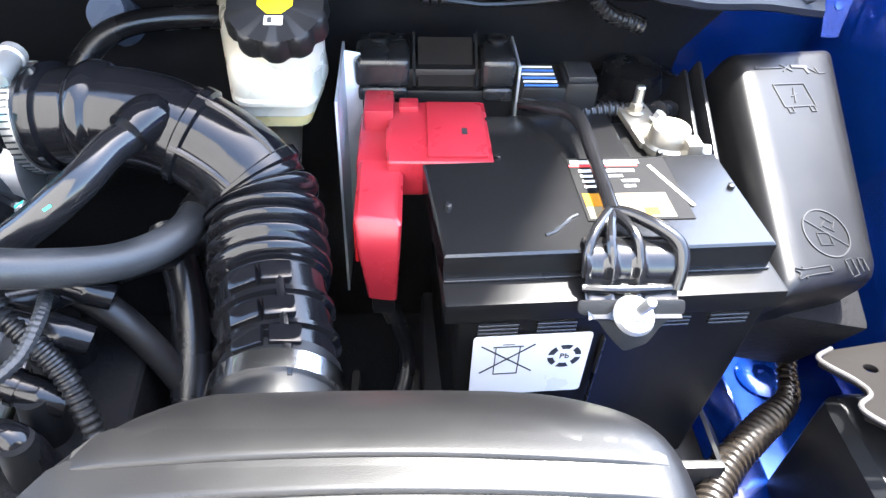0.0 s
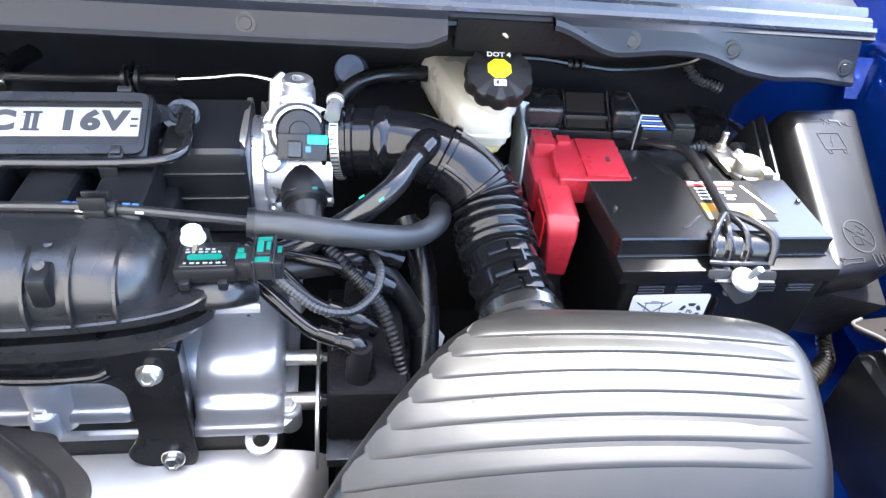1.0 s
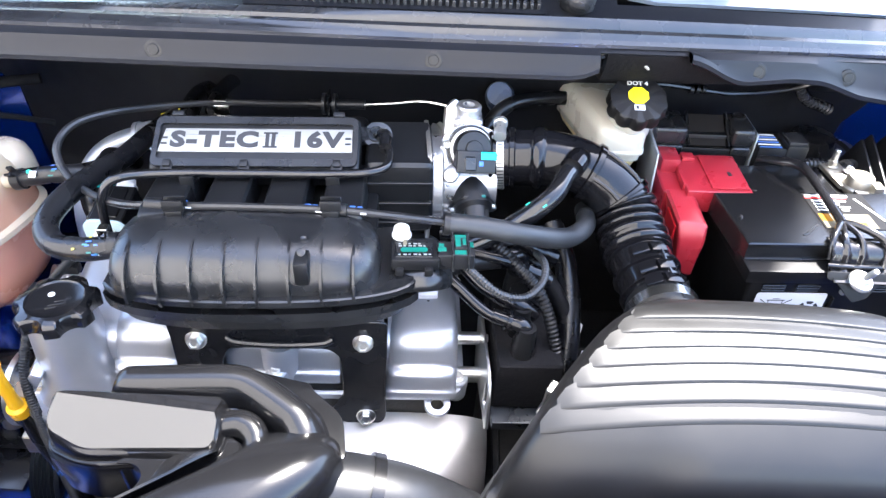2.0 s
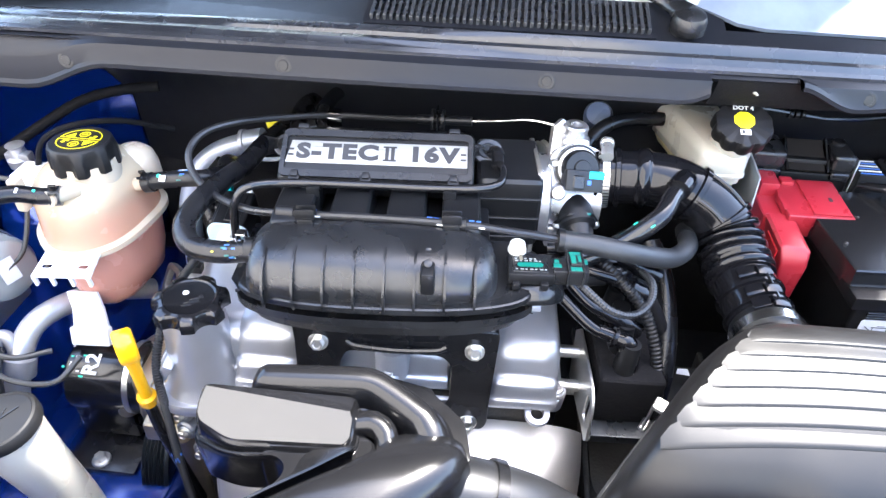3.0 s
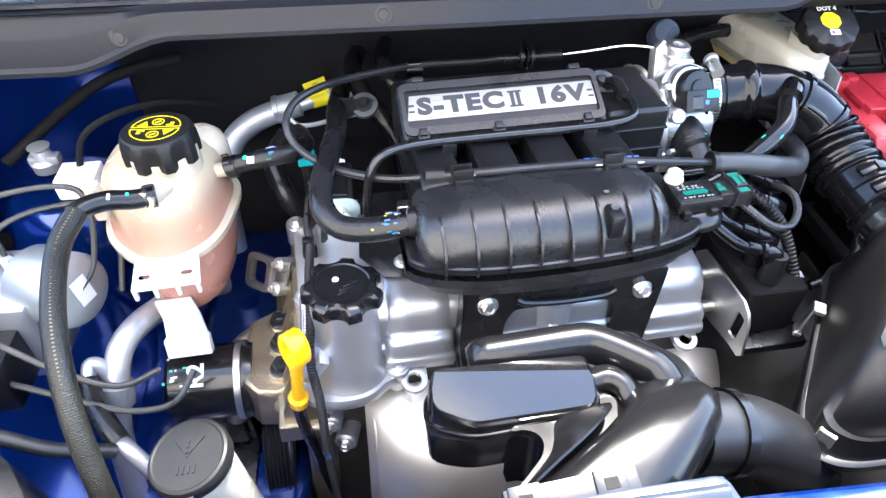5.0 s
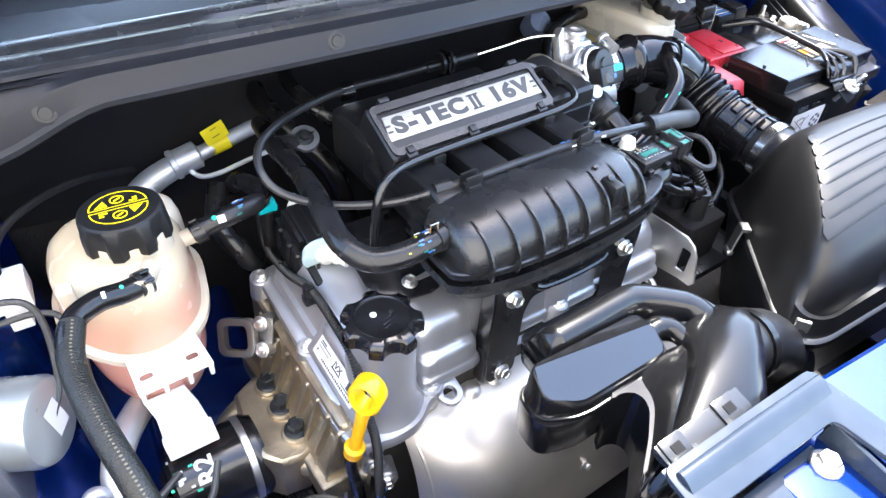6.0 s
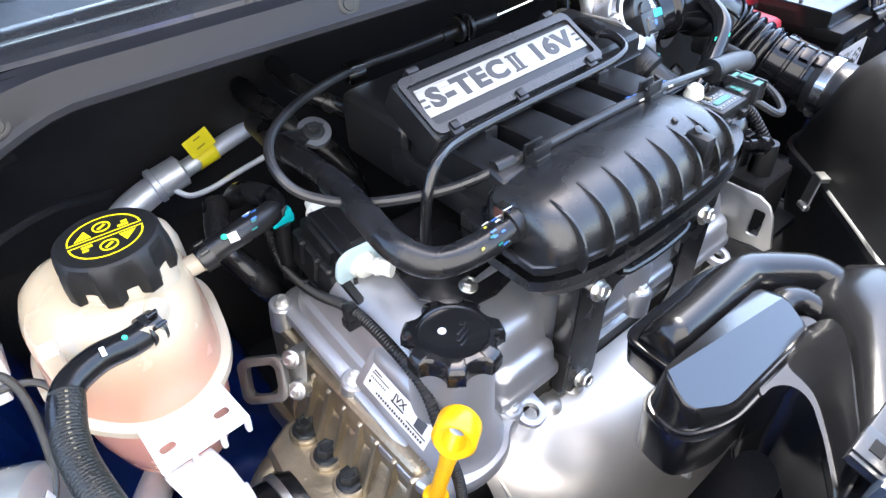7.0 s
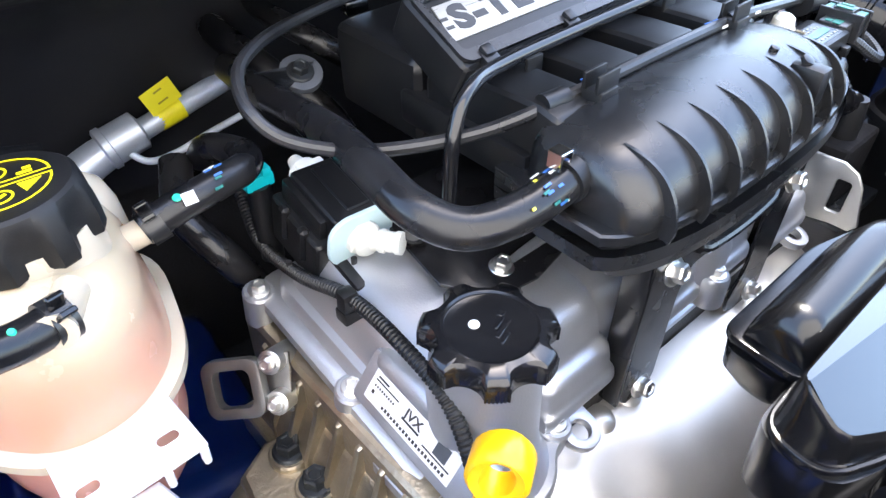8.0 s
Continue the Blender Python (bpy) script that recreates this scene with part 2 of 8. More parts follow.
# the intake manifold leans a little less than the block
INTAKE = ENG @ Matrix.Translation((0.012, 0, 0.064)) @ Matrix.Rotation(radians(-2.3), 4, "Y") @ Matrix.Translation((-0.010, 0, -0.060))
FRAME_OF = {}


def thing(name, base, label, category, group="", axes=I4, kind=""):
    """An Empty at the base of a thing; its parts are built in the coordinates of the given axes."""
    ob = new(name)
    ob.empty_display_size = 0.02
    ob.matrix_world = axes @ Matrix.Translation(base)
    FRAME_OF[ob] = Matrix.Translation(base).inverted()
    return tagged(ob, label, category, group, kind)


def part(name, bm, material, parent, label="", smooth=35):
    """Links a bmesh as one mesh object under a thing or a part of it."""
    bm.transform(FRAME_OF[parent])
    bmesh.ops.recalc_face_normals(bm, faces=bm.faces)
    me = bpy.data.meshes.new(name)
    bm.to_mesh(me)
    bm.free()
    me.materials.append(material)
    if smooth:
        me.shade_smooth()
        me.set_sharp_from_angle(angle=radians(smooth))
    ob = new(name, me)
    ob.parent = parent
    FRAME_OF[ob] = FRAME_OF[parent]
    return tagged(ob, label)


def setting(name, bm, material, label, category, smooth=35):
    bmesh.ops.recalc_face_normals(bm, faces=bm.faces)
    me = bpy.data.meshes.new(name)
    bm.to_mesh(me)
    bm.free()
    me.materials.append(material)
    me.shade_smooth()
    me.set_sharp_from_angle(angle=radians(smooth))
    ob = new(name, me)
    FRAME_OF[ob] = I4
    return tagged(ob, label, category, kind="structure")


def join(*bms):
    out = bms[0]
    for b in bms[1:]:
        me = bpy.data.meshes.new("tmp")
        b.to_mesh(me)
        b.free()
        out.from_mesh(me)
        bpy.data.meshes.remove(me)
    return out


def frame_to(p, z, x=None):
    """A matrix at p whose z axis points along z (and whose x axis leans towards x)."""
    z = Vector(z).normalized()
    x = Vector(x) if x else (Vector((1, 0, 0)) if abs(z.x) < 0.8 else Vector((0, 1, 0)))
    y = z.cross(x).normalized()
    x = y.cross(z)
    return Matrix.Translation(p) @ Matrix((x, y, z)).transposed().to_4x4()


def box(lo, hi, bevel=0.002, seg=2, m=None):
    bm = bmesh.new()
    lo, hi = Vector(lo), Vector(hi)
    bmesh.ops.create_cube(bm, size=1, matrix=Matrix.Translation((lo + hi) / 2) @ Matrix.Diagonal((*(hi - lo), 1)))
    if bevel:
        bmesh.ops.bevel(bm, geom=list(bm.edges), offset=bevel, segments=seg, profile=0.6, affect="EDGES")
    if m is not None:
        bm.transform(m)
    return bm


def skin(rings, caps=True, closed=True):
    """A surface through rings of equally many points."""
    bm = bmesh.new()
    rows = [[bm.verts.new(p) for p in ring] for ring in rings]
    n = len(rows[0])
    for a, b in zip(rows, rows[1:]):
        for i in range(n if closed else n - 1):
            j = (i + 1) % n
            bm.faces.new((a[i], a[j], b[j], b[i]))
    if caps:
        bm.faces.new(rows[0][::-1])
        bm.faces.new(rows[-1])
    return bm


def lathe(profile, m=I4, seg=32, wobble=None):
    """A turned body: (radius, height) pairs along z of the matrix. wobble(angle, n) scales the radius of ring n."""
    rings = []
    for k, (r, h) in enumerate(profile):
        rings.append([m @ Vector((r * f * math.cos(a), r * f * math.sin(a), h)) for a in [2 * math.pi * i / seg for i in range(seg)]
                      for f in [wobble(a, k) if wobble else 1.0]])
    return skin(rings)


def smooth_path(pts, n=8):
    """Points along a Catmull-Rom curve."""
    p = [Vector(q) for q in pts]
    p = [p[0] * 2 - p[1]] + p + [p[-1] * 2 - p[-2]]
    out = []
    for i in range(1, len(p) - 2):
        a, b, c, d = p[i - 1:i + 3]
        for k in range(n):
            t = k / n
            out.append(0.5 * (2 * b + (c - a) * t + (2 * a - 5 * b + 4 * c - d) * t * t + (3 * b - a - 3 * c + d) * t ** 3))
    out.append(p[-2])
    return out


def resample(path, step):
    out, left = [path[0]], step
    for a, b in zip(path, path[1:]):
        d = (b - a).length
        while d >= left and d > 0:
            a = a.lerp(b, left / d)
            d = (b - a).length
            out.append(a)
            left = step
        left -= d
    if (out[-1] - path[-1]).length > step * 0.3:
        out.append(path[-1])
    return out


def sweep(pts, radius, seg=12, n=8, ribs=0.0, depth=0.0, squash=1.0, fine=True, hollow=0.0):
    """A tube along a smooth path. radius: a number or one a point. ribs: the spacing of rings that stand depth proud."""
    path = smooth_path(pts, n) if len(pts) > 1 and fine else [Vector(q) for q in pts]
    rad = radius if isinstance(radius, (list, tuple)) else [radius] * len(pts)
    rs = [rad[min(i // n, len(rad) - 1)] * (1 - (i % n) / n) + rad[min(i // n + 1, len(rad) - 1)] * (i % n) / n for i in range(len(path))]
    if ribs:
        total = sum((b - a).length for a, b in zip(path, path[1:]))
        path = resample(path, ribs / 4)
        rs = [rs[min(int(i / len(path) * len(rs)), len(rs) - 1)] + (depth if i % 4 in (1, 2) else 0.0) for i in range(len(path))]
    rings, x = [], None
    for i, p in enumerate(path):
        t = (path[min(i + 1, len(path) - 1)] - path[max(i - 1, 0)]).normalized()
        if x is None:
            x = t.orthogonal().normalized()
        x = (x - t * x.dot(t)).normalized()
        y = t.cross(x)
        r = rs[i]
        rings.append([p + x * r * math.cos(a) + y * r * squash * math.sin(a) for a in [2 * math.pi * k / seg for k in range(seg)]])
    return skin(rings)


def slab(outline, thick, m=I4, bevel=0.0, seg=2, holes=()):
    """A plate: an outline in the matrix's plane, thick along its z; round or square holes as outlines."""
    bm = bmesh.new()
    if not holes:
        f = bm.faces.new([bm.verts.new((x, y, 0)) for x, y in outline])
        faces = [f]
    else:
        edges = []
        for ring in (outline, *holes):
            vs = [bm.verts.new((x, y, 0)) for x, y in ring]
            edges += [bm.edges.new((vs[i], vs[(i + 1) % len(vs)])) for i in range(len(vs))]
        faces = [g for g in bmesh.ops.triangle_fill(bm, use_beauty=True, edges=edges)["geom"] if isinstance(g, bmesh.types.BMFace)]
        pins = [Vector((sum(x for x, y in h) / len(h), sum(y for x, y in h) / len(h))) for h in holes]
        sizes = [max((Vector(q) - c).length for q in h) for h, c in zip(holes, pins)]
        bad = []
        for f in faces:
            c = f.calc_center_median()
            for h in holes:
                inside, j = False, len(h) - 1
                for i in range(len(h)):
                    if (h[i][1] > c.y) != (h[j][1] > c.y) and c.x < (h[j][0] - h[i][0]) * (c.y - h[i][1]) / (h[j][1] - h[i][1]) + h[i][0]:
                        inside = not inside
                    j = i
                if inside:
                    bad.append(f)
                    break
        if bad:
            bmesh.ops.delete(bm, geom=bad, context="FACES_ONLY")
            faces = list(bm.faces)
    got = bmesh.ops.extrude_face_region(bm, geom=list(bm.faces))
    bmesh.ops.translate(bm, verts=[g for g in got["geom"] if isinstance(g, bmesh.types.BMVert)], vec=(0, 0, thick))
    bmesh.ops.recalc_face_normals(bm, faces=bm.faces)
    if bevel:
        es = [e for e in bm.edges if len(e.link_faces) == 2 and e.calc_face_angle(0) > 0.6]
        bmesh.ops.bevel(bm, geom=es, offset=bevel, segments=seg, profile=0.6, affect="EDGES")
    bm.transform(m)
    return bm


def rounded(w, h, r, n=5, cx=0.0, cy=0.0):
    """The outline of a rectangle with round corners."""
    out = []
    for qx, qy, a0 in ((1, 1, 0), (-1, 1, 90), (-1, -1, 180), (1, -1, 270)):
        for k in range(n + 1):
            a = radians(a0 + 90 * k / n)
            out.append((cx + qx * (w / 2 - r) + r * math.cos(a), cy + qy * (h / 2 - r) + r * math.sin(a)))
    return out


def circle(r, n=16, cx=0.0, cy=0.0):
    return [(cx + r * math.cos(2 * math.pi * i / n), cy + r * math.sin(2 * math.pi * i / n)) for i in range(n)]


def stack(outlines, m=I4):
    """A body through outlines (list of (x, y)) at heights: [(outline, z), ...], capped."""
    return skin([[m @ Vector((x, y, z)) for x, y in o] for o, z in outlines])


def shrink(outline, d):
    """An outline moved inwards by d towards its middle."""
    cx, cy = sum(p[0] for p in outline) / len(outline), sum(p[1] for p in outline) / len(outline)
    w = max(abs(p[0] - cx) for p in outline)
    h = max(abs(p[1] - cy) for p in outline)
    return [(cx + (x - cx) * (w - d) / w, cy + (y - cy) * (h - d) / h) for x, y in outline]


def round_corners(pts, r=0.02, n=5):
    """A closed outline with its corners cut to arcs of about r."""
    out, k = [], len(pts)
    for i in range(k):
        a, b, c = Vector(pts[i - 1]), Vector(pts[i]), Vector(pts[(i + 1) % k])
        ra = min(r, (a - b).length * 0.45)
        rc = min(r, (c - b).length * 0.45)
        p, q = b + (a - b).normalized() * ra, b + (c - b).normalized() * rc
        for j in range(n + 1):
            t = j / n
            s = p.lerp(b, t).lerp(b.lerp(q, t), t)
            out.append((s.x, s.y))
    return out


def fastener(parent, p, n, size=0.010, flange=1.7, high=0.7, material=None, name="bolt", label=""):
    """A hexagon bolt head on a washer flange."""
    m = frame_to(p, n)
    s = size / 2 / math.cos(radians(30))
    bm = lathe([(size * flange / 2, 0), (size * flange / 2, size * 0.1), (size * flange / 2 * 0.9, size * 0.2), (s * 0.9, size * 0.22)], m, 18)
    hexa = lathe([(s, size * 0.18), (s, size * high), (s * 0.86, size * (high + 0.1)), (s * 0.6, size * (high + 0.1)), (s * 0.5, size * (high + 0.03))], m, 6)
    return part(name, join(bm, hexa), material or BOLT, parent, label, smooth=25)


def words(parent, text, m, size, material, name="lettering", thick=0.0002, stretch=1.0, gap=1.0, label="", bold=0.0):
    """Raised lettering in the built-in font, centred on the matrix."""
    cu = bpy.data.curves.new("tmp", "FONT")
    cu.body, cu.size, cu.align_x, cu.align_y, cu.extrude, cu.resolution_u = text, size, "CENTER", "CENTER", thick, 3
    cu.space_character, cu.offset = gap, bold
    tmp = bpy.data.objects.new("tmp", cu)
    scene.collection.objects.link(tmp)
    dg = bpy.context.evaluated_depsgraph_get()
    me = bpy.data.meshes.new_from_object(tmp.evaluated_get(dg))
    bpy.data.objects.remove(tmp)
    bm = bmesh.new()
    bm.from_mesh(me)
    bpy.data.meshes.remove(me)
    bm.transform(m @ Matrix.Diagonal((stretch, 1, 1, 1)))
    return part(name, bm, material, parent, label, smooth=0)


def hose(name, pts, radius, label, category="hose", material=None, part_name="tube", axes=I4, group="", **kw):
    """A hose, pipe or cable as a thing of its own."""
    ob = thing(name, pts[0], label, category, group, axes)
    part(part_name, sweep(pts, radius, **kw), material or RUBBER, ob)
    return ob


def band(parent, p, d, r, width=0.008, material=None, name="clamp", label="", thick=0.0012):
    """A ring round a tube at p, whose axis is d."""
    m = frame_to(p, d)
    return part(name, lathe([(r - 0.001, -width / 2), (r + thick, -width / 2), (r + thick, width / 2), (r - 0.001, width / 2)], m, 24), material or CHROME, parent, label)


def dashes(parent, p, d, r, paints, n=6, seed=3, length=0.006):
    """Small paint dashes on the upper side of a tube at p, whose axis is d."""
    rnd = random.Random(seed)
    m = frame_to(p, d, (0, -0.4, 0.9))
    for k in range(n):
        q = m @ Matrix.Rotation(rnd.uniform(-1.1, 1.1), 4, "Z") @ Matrix.Translation((r + 0.0002, 0, rnd.uniform(-0.008, 0.008)))
        part("paint_dash", box((0, -0.0008, -length / 2 * rnd.uniform(0.4, 1.0)), (0.0006, 0.0008, length / 2), 0, m=q), paints[k % len(paints)], parent, smooth=0)


# ---- the engine bay ----
def along_x(profile, x0, x1, n=24, bow=0.0, thick=None):
    """A strip of constant section (y, z) drawn along x, bowed forwards towards its ends."""
    rings = []
    for i in range(n + 1):
        x = x0 + (x1 - x0) * i / n
        s = (x + 0.2) / 0.85
        rings.append([Vector((x, y + bow * s * s, z)) for y, z in profile])
    return skin(rings, caps=True)


def sheet(fn, nu, nv, thick):
    """A thin double-walled shell over a surface fn(a, b), a and b from 0 to 1."""
    g = [[Vector(fn(i / nu, j / nv)) for j in range(nv + 1)] for i in range(nu + 1)]
    bm = bmesh.new()
    top, low = [], []
    for i in range(nu + 1):
        rt, rl = [], []
        for j in range(nv + 1):
            du = g[min(i + 1, nu)][j] - g[max(i - 1, 0)][j]
            dv = g[i][min(j + 1, nv)] - g[i][max(j - 1, 0)]
            nrm = du.cross(dv)
            nrm = nrm.normalized() if nrm.length > 1e-9 else Vector((0, 0, 1))
            rt.append(bm.verts.new(g[i][j]))
            rl.append(bm.verts.new(g[i][j] - nrm * thick))
        top.append(rt)
        low.append(rl)
    for i in range(nu):
        for j in range(nv):
            bm.faces.new((top[i][j], top[i + 1][j], top[i + 1][j + 1], top[i][j + 1]))
            bm.faces.new((low[i][j], low[i][j + 1], low[i + 1][j + 1], low[i + 1][j]))
    for i in range(nu):
        bm.faces.new((top[i][0], low[i][0], low[i + 1][0], top[i + 1][0]))
        bm.faces.new((top[i][nv], top[i + 1][nv], low[i + 1][nv], low[i][nv]))
    for j in range(nv):
        bm.faces.new((top[0][j], top[0][j + 1], low[0][j + 1], low[0][j]))
        bm.faces.new((top[nu][j], low[nu][j], low[nu][j + 1], top[nu][j + 1]))
    return bm


setting("ground", box((-40, -40, -0.2), (40, 40, 0.0), 0), FILL_GROUND, "unseen ground under the car, pale to bounce fill light", "ground")
setting("floor", box((-1.36, -0.2, 0.33), (0.75, 0.8, 0.35), 0.004), DARK, "black undertray below the engine", "floor")
setting("wall_firewall", box((-1.36, 0.74, 0.35), (0.75, 0.78, 1.04), 0.004), DARK, "black insulated bulkhead behind the engine", "wall")
setting("bulkhead_side_a", box((-1.33, 0.728, 0.5), (-0.955, 0.7365, 0.93), 0.003), BLUE, "blue painted bulkhead corner behind the strut tower", "wall")
setting("bulkhead_side_b", box((0.285, 0.728, 0.5), (0.62, 0.7365, 1.0), 0.003), BLUE, "blue painted bulkhead corner behind the fuse box", "wall")
setting("wall_fender_a", box((-1.36, -0.2, 0.35), (-1.33, 0.74, 0.92), 0.004), BLUE, "blue painted inner wing of the engine bay", "wall")
setting("wall_fender_b", box((0.62, -0.2, 0.35), (0.65, 0.74, 1.0), 0.004), BLUE, "blue painted inner wing of the engine bay", "wall")
setting("wall_front", box((-1.36, -0.2, 0.35), (0.65, -0.17, 0.80), 0.004), DARK, "black radiator panel at the front of the bay", "wall")
# Unseen wall, added so that its warm tone reflects in the glossy plastics.
setting("wall_house", box((-3.4, -0.15, 0.0), (3.4, 0.15, 7.5), 0, m=pose(-1.9, -2.3, 0, 0, 0, -32)), REFLECTED_WALL, "unseen cream wall added in front of the car for its warm reflection", "wall")


def plate_of(points, t=0.004):
    """A sheet panel through four corners."""
    a, b, c, d = [Vector(p) for p in points]
    return sheet(lambda i, j: a.lerp(b, i).lerp(d.lerp(c, i), j), 8, 8, t)


# blue painted body panels inside the bay
setting("rail_a", join(box((-1.30, -0.16, 0.42), (-0.70, 0.68, 0.512), 0.02, 4), box((-0.93, -0.1, 0.505), (-0.86, 0.65, 0.53), 0.012, 3)), BLUE, "blue painted chassis rail beside the coolant tank", "rail")
setting("rail_b", join(box((0.24, -0.16, 0.42), (0.60, 0.68, 0.555), 0.02, 4), box((0.30, 0.2, 0.55), (0.38, 0.66, 0.585), 0.015, 3)), BLUE, "blue painted chassis rail beside the battery", "rail")
setting("rail_boss", lathe([(0.03, 0.545), (0.028, 0.558), (0.02, 0.562), (0.012, 0.562), (0.010, 0.552), (0.001, 0.552)], Matrix.Translation((0.433, 0.458, 0.0)), 28), BLUE, "round pressed boss on the blue chassis rail", "rail")
setting("strut_tower_a", lathe([(0.11, 0.45), (0.105, 0.62), (0.09, 0.70), (0.075, 0.72), (0.05, 0.73), (0.001, 0.73)], Matrix.Translation((-1.02, 0.56, 0.0)), 40), BLUE, "blue painted strut tower with folded edges", "strut tower")
setting("strut_tower_b", lathe([(0.11, 0.45), (0.105, 0.60), (0.095, 0.66), (0.08, 0.68), (0.05, 0.69), (0.001, 0.69)], Matrix.Translation((0.33, 0.66, 0.0)), 40), BLUE, "blue painted strut tower behind the battery", "strut tower")
setting("wing_edge_a", box((-1.36, -0.2, 0.90), (-1.24, 0.74, 0.94), 0.012, 3), BLUE, "blue painted wing edge along the bay", "wing")
setting("wing_edge_b", box((0.53, -0.2, 0.86), (0.64, 0.74, 0.90), 0.015, 3), BLUE, "blue painted wing edge along the bay", "wing")
setting("tie_bar", join(box((-0.345, -0.19, 0.79), (0.60, -0.03, 0.835), 0.012, 3), box((-1.32, -0.19, 0.79), (-0.55, -0.06, 0.835), 0.012, 3)), BLUE, "blue painted front cross panel of the body", "cross panel")
setting("inner_wing_step", plate_of([(0.52, 0.25, 0.89), (0.52, 0.72, 0.89), (0.46, 0.72, 0.62), (0.46, 0.25, 0.62)]), BLUE, "blue painted inner wing panel below the fuse box", "wing panel")



def bonnet(i, j):
    """The open bonnet: hinged at the windscreen, its front edge bowed."""
    f = 1.0 - (0.12 if i < 0.5 else 0.26) * abs(2 * i - 1) ** 2.2
    x = -1.27 + 1.70 * i + (0.5 - i) * 0.16 * j + 0.15 * i * max(0.0, 1 - j / 0.35)
    return (x, 0.90 - 0.49 * f * j, 1.12 + 0.70 * f * j + 0.04 * math.sin(math.pi * i))


setting("bonnet", sheet(bonnet, 24, 10, 0.02), BONNET_MAT, "open bonnet with dark insulation over the bay", "bonnet")


# ---- cowl and windscreen ----
def ease(a, b, x):
    t = min(1.0, max(0.0, (x - a) / (b - a)))
    return t * t * (3 - 2 * t)


def cowl_drop(x):
    """How far the front lip of the cowl dips towards the wings."""
    return -0.034 * (1 - ease(-0.90, -0.78, x)) - 0.03 * ease(0.12, 0.36, x)


def cowl_bend(x, y, z):
    """The cowl follows the windscreen: its ends sweep back and down."""
    s = (x + 0.2) / 0.85
    lip = 1.0 - ease(0.462, 0.52, y)
    left = 1.0 - ease(-0.52, -0.26, x)
    b = 0.13 * min(1.3, abs((x + 0.22) / 0.55)) ** 2.4 * (1.0 if x > -0.2 else 0.6 * (1.0 - lip))
    return Vector((x + (x + 0.15) * b / 0.62, y + 0.02 * s * s + b - 0.031 * lip * left, z - 0.006 * s * s - 0.4 * b + 0.013 * lip * left))


def cowl_strip(profile, x0, x1, n=70, dips=1.0, shape=None):
    rings = []
    for i in range(n + 1):
        x = x0 + (x1 - x0) * i / n
        off = [shape(x, k) if shape else (0.0, 0.0) for k in range(len(profile))]
        rings.append([cowl_bend(x, y + dy, z + dz + w * dips * cowl_drop(x)) for (y, z, w), (dy, dz) in zip(profile, off)])
    return skin(rings)


lip = [(0.449, 0.974, 1), (0.446, 0.976, 1), (0.446, 0.981, 1), (0.450, 0.985, 1), (0.4525, 0.998, 0.6), (0.4545, 1.002, 0.5), (0.466, 1.006, 0.15), (0.468, 0.998, 0.15), (0.456, 0.985, 1), (0.455, 0.975, 1)]


def lip_shape(x, k):
    """The lip ends in a rounded corner at the brake tank, rises again to a point and waves down to the wing."""
    if k in (6, 7):
        return 0.0, 0.0
    if x < -0.05:
        return 0.0, 0.010 * ease(-0.112, -0.088, x) if k not in (4, 5) else 0.0
    if k in (4, 5):
        return 0.0, -0.018 * ease(0.14, 0.215, x)
    return 0.0, 0.024 * (1 - ease(0.005, 0.075, x)) + 0.005 * ease(0.07, 0.13, x) - 0.011 * ease(0.15, 0.212, x) + 0.008 * ease(0.23, 0.285, x)


def apron_shape(x, k):
    """Behind the brake tank the edge of the apron is cut back."""
    cut = ease(-0.100, -0.080, x) - ease(0.02, 0.08, x)
    return (0.05 * cut, -0.008 * cut) if k in (0, 1, 10, 11) else (0.0, 0.0)


for i, (xa, xb) in enumerate(((-1.2, -0.088), (0.010, 0.318))):
    c = setting("cowl_lip" if not i else "cowl_lip_b", cowl_strip(lip, xa, xb, 70, 1.0, lip_shape), COWL, "dark grey plastic front lip of the cowl panel", "cowl panel")
    for x in ((-0.835, -0.567, -0.27) if not i else (0.085, 0.185, 0.305)):
        p = cowl_bend(x, 0.4515, 0.991 + 0.8 * cowl_drop(x))
        part("push_clip", lathe([(0.010, -0.002), (0.010, 0.0004), (0.0085, 0.001), (0.006, 0.0006), (0.0055, 0.0014), (0.001, 0.0016)], frame_to(p, (0, -0.95, 0.25)), 20), PLASTIC, c)
# Matt black strip stands in for the shaded void between the lips.
setting("cowl_lip_middle", cowl_strip([(0.52, 0.952, 0), (0.49, 0.958, 0), (0.474, 0.975, 0), (0.463, 1.000, 0), (0.475, 1.003, 0), (0.486, 0.976, 0), (0.50, 0.965, 0), (0.525, 0.957, 0)], -0.078, 0.076, 10), LOOM_MATT, "matt black strip put in for the dark gap in the cowl above the brake tank", "cowl panel")
setting("cowl_top", join(cowl_strip([(0.462, 1.002, 0), (0.468, 1.0055, 0), (0.488, 1.0085, 0), (0.495, 1.012, 0), (0.504, 1.016, 0), (0.515, 1.019, 0), (0.60, 1.040, 0), (0.60, 1.03, 0), (0.47, 0.995, 0)], -1.2, -0.06, 52), cowl_strip([(0.462, 1.002, 0), (0.468, 1.0055, 0), (0.488, 1.0085, 0), (0.495, 1.012, 0), (0.504, 1.016, 0), (0.515, 1.019, 0), (0.547, 1.027, 0), (0.547, 1.017, 0), (0.47, 0.995, 0)], -0.06, 0.33, 20)), COWL, "dark grey plastic cowl panel below the windscreen", "cowl panel")
